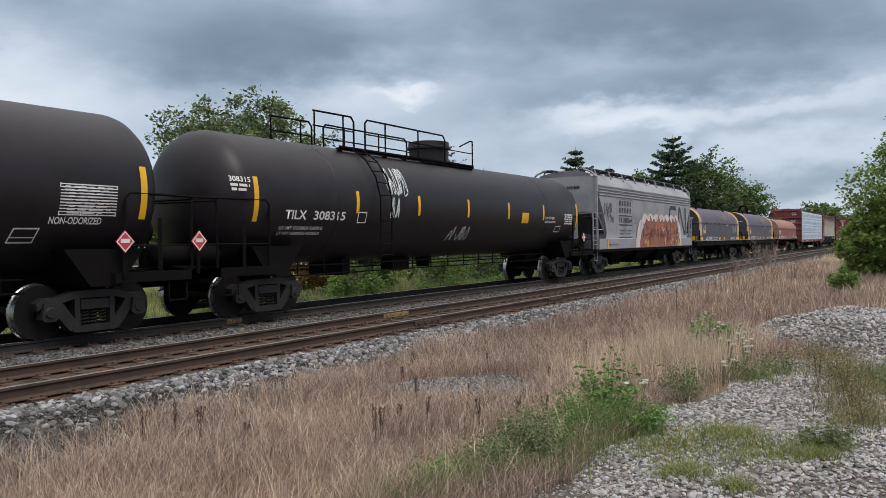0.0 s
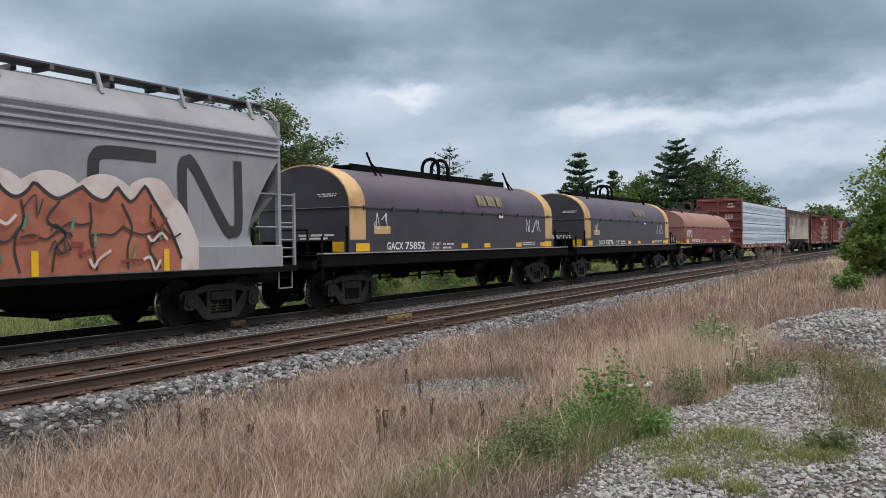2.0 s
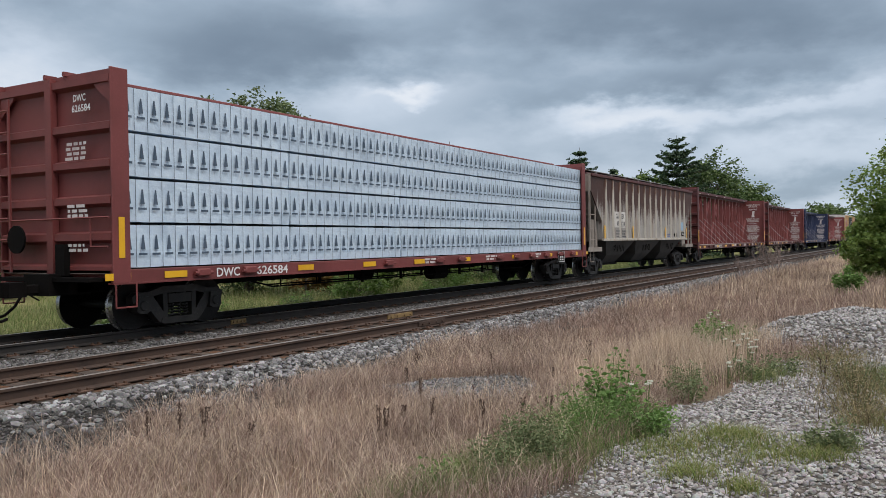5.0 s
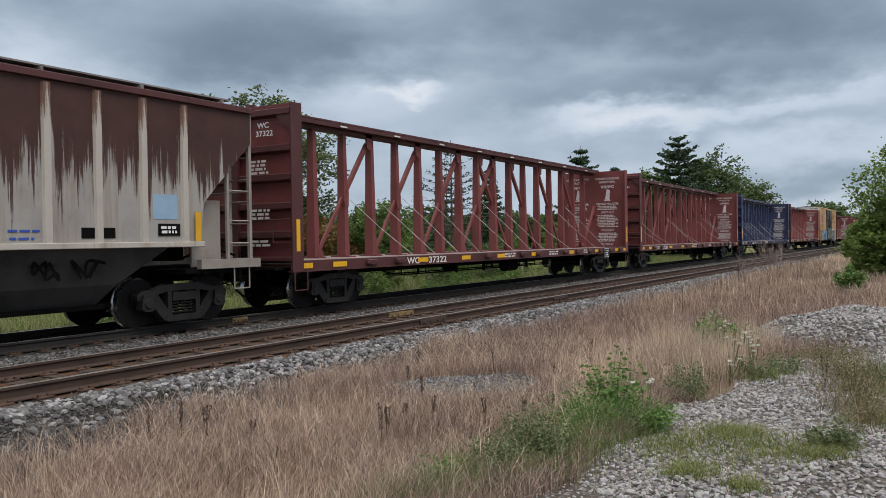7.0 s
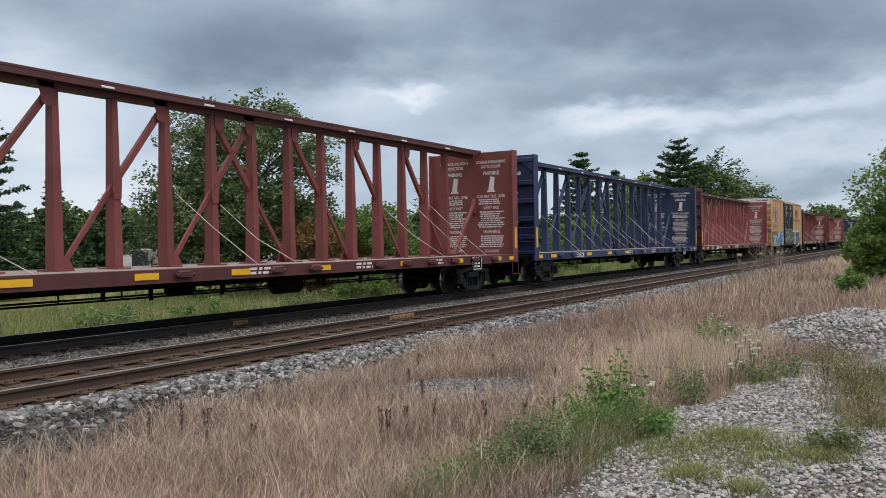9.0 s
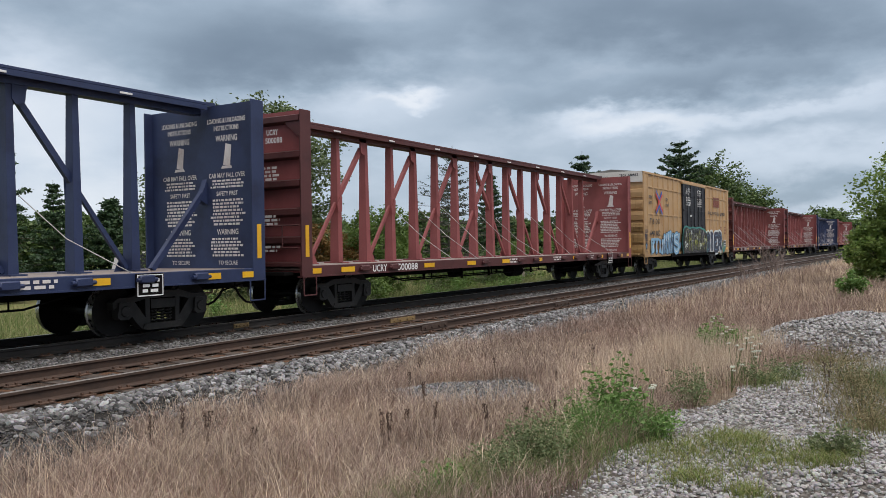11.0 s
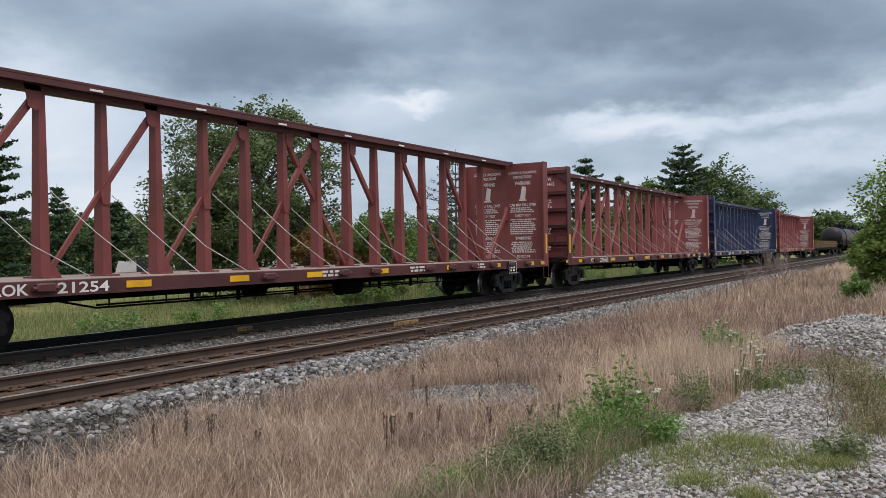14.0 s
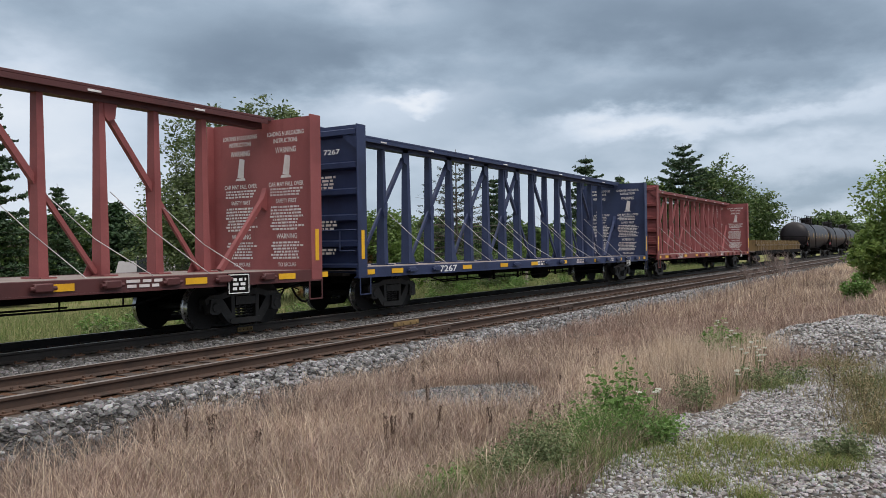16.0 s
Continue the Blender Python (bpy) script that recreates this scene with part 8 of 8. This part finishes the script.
def twig(s, rnd, a, d, length, r, level):
    b = a + d * length
    s.tube(a, b, r, 4, r * 0.6)
    if level:
        for k in range(rnd.randint(3, 4)):
            t = rnd.uniform(0.35, 1.0)
            v = (d + Vector((rnd.gauss(0, 0.45), rnd.gauss(0, 0.45), rnd.gauss(0.1, 0.3)))).normalized()
            twig(s, rnd, a + (b - a) * t, v, length * rnd.uniform(0.45, 0.7), r * 0.55, level - 1)


def bare_shrub(x, y, tall, seed):
    rnd, s = random.Random(seed), Shape()
    for k in range(7):
        twig(s, rnd, Vector((rnd.uniform(-0.2, 0.2), rnd.uniform(-0.2, 0.2), 0)), Vector((rnd.gauss(0, 0.5), rnd.gauss(0, 0.5), 1)).normalized(), tall * 0.55, 0.022, 3)
    ob = new("bare_shrub", s.mesh("bare_shrub", GREYTWIG))
    ob.location = (x, y, float(height(x, y)))
    tagged(ob, "leafless grey-brown shrub beside the track", "shrub", "bare shrubs")


bare_shrub(42, 6.5, 2.0, 3)
bare_shrub(38, 7.25, 1.2, 5)
bare_shrub(47, 7.2, 1.5, 8)

# ---- trees ----
LEAF = leafy("broad_leaf", [(0.034, 0.067, 0.021), (0.075, 0.128, 0.036), (0.130, 0.198, 0.058), (0.052, 0.097, 0.026), (0.195, 0.256, 0.098)], 0.55, 0.3, 0.5)
LIGHTLEAF = leafy("light_leaf", [(0.06, 0.11, 0.025), (0.11, 0.18, 0.04), (0.16, 0.23, 0.06), (0.085, 0.15, 0.03)], 0.55, 0.35, 0.4)
OLIVELEAF = leafy("olive_leaf", [(0.040, 0.064, 0.022), (0.095, 0.135, 0.048), (0.150, 0.200, 0.076), (0.062, 0.096, 0.034), (0.22, 0.26, 0.125)], 0.55, 0.3, 0.5)
BRIGHTLEAF = leafy("bright_bush_leaf", [(0.095, 0.165, 0.036), (0.19, 0.285, 0.065), (0.27, 0.36, 0.105), (0.145, 0.235, 0.05)], 0.5, 0.35, 0.45)
RUSTLEAF = leafy("rusty_leaf", [(0.17, 0.085, 0.03), (0.26, 0.14, 0.05), (0.13, 0.11, 0.035), (0.30, 0.18, 0.08)], 0.6, 0.3)
NEEDLE = leafy("dark_needle", [(0.020, 0.048, 0.022), (0.041, 0.080, 0.035), (0.060, 0.104, 0.045), (0.031, 0.061, 0.029)], 0.6, 0.15, 0.4)
GREYNEEDLE = leafy("sparse_grey_needle", [(0.039, 0.055, 0.039), (0.066, 0.083, 0.055), (0.050, 0.061, 0.044)], 0.7, 0.15)
BARK = surface("grey_bark", (0.11, 0.09, 0.075), (0.055, 0.045, 0.038), 0.9, grain=14, bump=0.5)


def broad_tree(x, y, tall, rx, rz, clumps, per, leaf, mat, label, seed, low=0.25, name="tree", square=3.0, stems=0):
    e = new(name)
    z = float(height(x, y))
    e.location = (x, y, z)
    tagged(e, label, "tree" if name == "tree" else "shrub", "trees along the line" if name == "tree" else "shrubs along the line")
    rnd = random.Random(seed)
    s = Shape()
    top = tall - rz * 0.6
    r0 = max(0.03, tall * 0.018)
    bend = [Vector((0, 0, -0.1))]
    for k in range(1, 6):
        bend.append(Vector((rnd.gauss(0, 0.03) * tall, rnd.gauss(0, 0.03) * tall, top * k / 5)))
    for k in range(5):
        s.tube(bend[k], bend[k + 1], r0 * (1 - k * 0.17), 8, r0 * (1 - (k + 1) * 0.17))
    # further stems that fan out from the foot
    for k in range(stems):
        a = 6.28 * k / max(1, stems) + rnd.uniform(-0.4, 0.4)
        out = Vector((math.cos(a), math.sin(a), 0)) * rx
        foot = [Vector((0, 0, -0.1)), out * 0.12 + Vector((0, 0, top * 0.25)), out * 0.3 + Vector((0, 0, top * 0.6)), out * 0.55 + Vector((0, 0, top * 0.95))]
        for i in range(3):
            s.tube(foot[i], foot[i + 1], r0 * (0.55 - 0.13 * i), 6, r0 * (0.42 - 0.13 * i))
    cz = tall - rz
    cs = []
    while len(cs) < clumps:
        d = Vector((rnd.gauss(0, 1), rnd.gauss(0, 1), rnd.gauss(0, 1))).normalized()
        d = d / (abs(d.x) ** square + abs(d.y) ** square + abs(d.z) ** square) ** (1 / square)
        r = rnd.uniform(0.25, 1.0) ** 0.45
        bump = 0.80 + 0.30 * noise.noise(d * 2.1 + Vector((seed * 3.3, 0, 0)))
        p = Vector((d.x * rx, d.y * rx, d.z * rz)) * r * bump
        if p.z < -rz * (1 - low):
            continue
        # a bough end carries several small clumps
        for j in range(3 if clumps > 400 else 1):
            g = 0.10 * rx
            cs.append((p.x + rnd.gauss(0, g), p.y + rnd.gauss(0, g), cz + p.z + rnd.gauss(0, g * 0.6)))
    for k in range(min(34, clumps // 3)):
        c = Vector(cs[k * 3])
        a = bend[rnd.randint(2, 5)]
        mid = (a + c) / 2 + Vector((0, 0, 0.06 * tall * rnd.random()))
        s.tube(a, mid, r0 * 0.35, 5, r0 * 0.2)
        s.tube(mid, c, r0 * 0.2, 5, r0 * 0.07)
    part("trunk", s, BARK, e, "grey-brown trunk and limbs")
    part("crown", leaf_cloud(np.array(cs), rx * (0.075 if square > 2.5 else 0.048), per, leaf, mat, "crown", 0.75), mat, e, "uneven leafy crown")
    return e


def conifer(x, y, tall, r, whorls, mat, label, seed, needle=0.16, sparse=1.0, name="conifer"):
    """A straight trunk with whorls of boughs; every bough is a flat fan of needle sprays that narrows to its tip."""
    e = new(name)
    e.location = (x, y, float(height(x, y)))
    tagged(e, label, "conifer", "conifers along the line")
    rnd = random.Random(seed)
    s = Shape().tube((0, 0, -0.1), (0, 0, tall), tall * 0.014, 7, 0.015)
    c = []
    for k in range(whorls):
        t = (k + rnd.uniform(-0.25, 0.25)) / whorls
        z = tall * (0.05 + 0.94 * t)
        reach = (r * (1 - t) ** 0.88 + 0.15) * rnd.uniform(0.82, 1.12)
        n = 6 + int(3 * sparse)
        turn = rnd.uniform(0, 6.28)
        for j in range(n):
            a = turn + 6.28 * (j + rnd.uniform(-0.3, 0.3)) / n
            L = reach * rnd.uniform(0.62, 1.12)
            rise = -0.22 + 0.62 * t + rnd.uniform(-0.10, 0.10)
            base, out = Vector((0, 0, z)), Vector((math.cos(a), math.sin(a), rise))
            side = Vector((-math.sin(a), math.cos(a), 0))
            s.tube(base, base + out * L, 0.014 + 0.007 * L, 4, 0.005)
            for i in range(max(4, int(2.2 * sparse * L / needle))):
                u = rnd.uniform(0.12, 1.0)
                w = rnd.uniform(-1, 1) * 0.30 * L * (1.08 - u)
                q = base + out * (L * u) + side * w
                c.append((q.x, q.y, q.z - 0.16 * abs(w) + 0.10 * L * u * u))
    part("trunk", s, BARK, e)
    part("crown", leaf_cloud(np.array(c), needle * 0.42, max(3, int(7 * sparse)), needle, mat, "crown", 0.55, 0.2), mat, e, "layered needle boughs")
    return e


broad_tree(26.5, 25.5, 9.3, 4.25, 4.9, 900, 52, 0.17, OLIVELEAF, "large olive green broadleaf tree behind the line", 3, 0.12, square=2.3, stems=6)
broad_tree(25.2, 27.6, 6.6, 2.6, 3.2, 260, 60, 0.16, OLIVELEAF, "dark green broadleaf tree behind the line", 5, 0.1)
broad_tree(28.9, 20.5, 4.2, 2.0, 2.1, 171, 49, 0.15, LIGHTLEAF, "light green shrub beyond the tracks", 7, 0.02, "shrub")
broad_tree(31.0, 21.4, 3.9, 1.7, 1.9, 133, 49, 0.15, LIGHTLEAF, "light green shrub beyond the tracks", 8, 0.02, "shrub")
broad_tree(26.2, 22.0, 3.4, 1.5, 1.7, 114, 49, 0.14, RUSTLEAF, "rusty brown shrub beyond the tracks", 9, 0.02, "shrub")
broad_tree(27.6, 21.6, 3.0, 1.4, 1.5, 114, 49, 0.13, RUSTLEAF, "rusty brown shrub beyond the tracks", 19, 0.02, "shrub")
broad_tree(33.4, 19.6, 1.9, 1.5, 1.0, 95, 43, 0.13, LIGHTLEAF, "low green shrub beyond the tracks", 10, 0.0, "shrub")
broad_tree(24.6, 18.2, 1.5, 1.3, 0.9, 85, 43, 0.12, LIGHTLEAF, "low green shrub beyond the tracks", 21, 0.0, "shrub")
broad_tree(38.5, 20.4, 2.2, 1.6, 1.2, 95, 43, 0.14, LEAF, "low dark shrub beyond the tracks", 11, 0.0, "shrub")
broad_tree(46.0, 22.5, 2.6, 2.0, 1.4, 95, 43, 0.16, LIGHTLEAF, "low green shrub beyond the tracks", 12, 0.0, "shrub")
broad_tree(57.0, 23.5, 3.0, 2.4, 1.7, 95, 43, 0.2, LIGHTLEAF, "low green shrub beyond the tracks", 13, 0.0, "shrub")
conifer(20.2, 34.6, 9.4, 2.2, 20, NEEDLE, "tall dark spruce behind the line", 2, 0.2)
conifer(15.2, 33.0, 7.4, 2.8, 18, NEEDLE, "dark spruce behind the line", 4, 0.2)
conifer(41.9, 62.3, 8.1, 2.6, 16, NEEDLE, "narrow dark spruce far behind", 6, 0.26)
conifer(41.6, 24.1, 8.0, 4.4, 17, GREYNEEDLE, "sparse half-bare grey conifer", 8, 0.13, 0.5)
conifer(43.6, 25.6, 6.4, 2.8, 15, GREYNEEDLE, "sparse half-bare grey conifer", 18, 0.13, 0.45)
conifer(53.3, 27.7, 7.5, 2.6, 18, NEEDLE, "narrow dark spruce behind the line", 10, 0.2)
conifer(79.3, 30.7, 11.6, 5.0, 17, NEEDLE, "dark spruce down the line", 12, 0.28)
conifer(92.0, 24.2, 13.6, 8.6, 17, NEEDLE, "tall dark spruce down the line", 14, 0.30)
conifer(100.0, 34.2, 11.3, 2.4, 18, NEEDLE, "narrow spruce down the line", 16, 0.36)
conifer(110.0, 33.9, 11.2, 2.4, 18, NEEDLE, "narrow spruce down the line", 17, 0.36)
broad_tree(97.0, 21.9, 11.9, 4.6, 5.2, 323, 37, 0.36, LEAF, "broadleaf tree down the line", 21, 0.1)
broad_tree(104.0, 19.8, 9.6, 4.2, 4.4, 285, 37, 0.36, LEAF, "broadleaf tree down the line", 22, 0.1)
broad_tree(92.0, 27.6, 10.2, 4.0, 4.6, 266, 37, 0.36, LIGHTLEAF, "lighter green broadleaf tree down the line", 23, 0.1)
broad_tree(109.0, 20.6, 8.6, 3.6, 3.8, 209, 37, 0.36, LEAF, "broadleaf tree down the line", 24, 0.1)
broad_tree(84.0, 29.5, 6.6, 3.4, 3.2, 171, 37, 0.34, LIGHTLEAF, "light green tree down the line", 25, 0.05)
broad_tree(219.0, 22.6, 10.6, 7.0, 5.4, 209, 31, 0.8, LEAF, "far rounded broadleaf tree", 26, 0.1)
broad_tree(235.0, 17.5, 8.2, 7.0, 4.4, 171, 31, 0.8, LEAF, "far rounded broadleaf tree", 27, 0.05)
broad_tree(250.0, 26.5, 8.5, 8.0, 4.4, 171, 31, 0.8, LIGHTLEAF, "far rounded broadleaf tree", 28, 0.05)
# the leafy bush that closes the view down the siding
broad_tree(38.0, 0.35, 5.6, 2.7, 2.9, 520, 50, 0.17, BRIGHTLEAF, "dense bright green bush beside the line", 31, 0.02, "shrub")
broad_tree(37.6, 1.7, 3.0, 1.6, 1.6, 240, 60, 0.16, BRIGHTLEAF, "bright green bush beside the line", 32, 0.0, "shrub")
broad_tree(37.0, -0.6, 7.6, 2.2, 3.6, 420, 50, 0.17, BRIGHTLEAF, "tall bright green bush beside the line", 33, 0.05, "shrub")
# woods behind the meadow
rnd = random.Random(40)
for k in range(48):
    a = radians(66 - k * 0.95)
    d = rnd.uniform(78, 105)
    tall = rnd.uniform(5.0, 7.2) if k < 28 else rnd.uniform(4.0, 6.0)
    if rnd.random() < 0.8:
        broad_tree(d * math.cos(a), d * math.sin(a), tall, rnd.uniform(2.6, 4.2), tall * 0.52, 150, 24, 0.55, LEAF if rnd.random() < 0.75 else LIGHTLEAF, "dark tree at the edge of the woods", 50 + k, 0.02)
    else:
        conifer(d * math.cos(a), d * math.sin(a), tall * 1.15, rnd.uniform(2.6, 3.6), 16, NEEDLE, "dark spruce at the edge of the woods", 50 + k, 0.42)

# ---- houses, post ----
SIDING_WHITE = surface("white_house_siding", (0.55, 0.54, 0.51), (0.42, 0.41, 0.39), 0.7, grain=20)
SHINGLE = surface("grey_shingle_roof", (0.20, 0.19, 0.19), (0.13, 0.12, 0.12), 0.9, grain=30)
PANE = surface("dark_window_glass", (0.03, 0.035, 0.04), (0.02, 0.02, 0.025), 0.15, grain=10, bump=0.0)


def house(x, y, turn, w, d, wall, ridge, label):
    e = new("house")
    e.matrix_world = pose(x, y, float(height(x, y)), 0, 0, turn)
    tagged(e, label, "house", "houses behind the meadow")
    part("wall", Shape().box(-w / 2, w / 2, -d / 2, d / 2, -0.2, wall), SIDING_WHITE, e)
    part("roof", Shape().prism([(-d / 2 - 0.4, wall - 0.1), (0, ridge), (d / 2 + 0.4, wall - 0.1)], -w / 2 - 0.4, w / 2 + 0.4, "x"), SHINGLE, e)
    for k in (-0.3, 0.05, 0.33):
        f = part("window", Shape().box(k * w - 0.5, k * w + 0.5, -d / 2 - 0.05, -d / 2, 0.9, 2.0), PANE, e)
        part("frame", Shape().box(k * w - 0.6, k * w + 0.6, -d / 2 - 0.08, -d / 2 - 0.05, 0.8, 0.9).box(k * w - 0.6, k * w + 0.6, -d / 2 - 0.08, -d / 2 - 0.05, 2.0, 2.1), SIDING_WHITE, f)
    part("door", Shape().box(-0.17 * w - 0.45, -0.17 * w + 0.45, -d / 2 - 0.05, -d / 2, 0, 2.05), SHINGLE, e)


house(51.5, 47.4, -44, 10, 7, 0.55, 1.55, "low white house with grey shingle roof")
house(36.0, 41.0, -42, 6.5, 5, 1.0, 1.75, "small white house among trees")
tagged(part("fence_post", Shape().box(-0.06, 0.06, -0.06, 0.06, -0.3, 0.95, 0.01).prism([(-0.07, 0.95), (0.07, 0.95), (0, 1.0)], -0.07, 0.07), surface("grey_post_wood", (0.28, 0.25, 0.21), (0.18, 0.16, 0.13), 0.9), None, at=(41.5, 19.6, -0.6)), "grey weathered wooden post in the verge", "post")
bag = part("plastic_litter", Shape().lathe([(0.0, 0.03), (0.02, 0.055), (0.05, 0.05), (0.07, 0.02)], (0, 0, 0), "z", 9), surface("pale_blue_plastic", (0.35, 0.45, 0.50), (0.25, 0.34, 0.4), 0.3), None, at=(5.05, 2.82, float(height(5.05, 2.82))))
tagged(bag, "crumpled pale blue plastic litter in grass", "litter")


# ---- the train moves, and its wheels roll ----
def motions():
    times = [0.5 * k for k in range(33)]
    gone = [SPEED * (t - 9) + GAIN * (t - 9) ** 2 / 2 for t in times]
    for car, x in TRAIN:
        walk(car, [(t, pose(x - g, MAIN, 0)) for t, g in zip(times, gone)])
    for load, x, y, z in RIDERS:
        walk(load, [(t, pose(x - g, y, z)) for t, g in zip(times, gone)])
    # a wheel turns once in 2.87 m; wheels of the same axle place share one roll
    first = {}
    for d, w in WHEELS:
        if d not in first:
            turn = lambda t: -math.degrees((SPEED * t + GAIN * (t * t / 2 - 9 * t)) / 0.457)
            walk(w, [(k / FPS, pose(d * 0.875, 0, 0.457, 0, turn(k / FPS), 0)) for k in range(16 * FPS + 1)])
            first[d] = w
        else:
            w.rotation_mode = "QUATERNION"
            keys = w.animation_data_create()
            keys.action = first[d].animation_data.action
            keys.action_slot = first[d].animation_data.action_slot


motions()
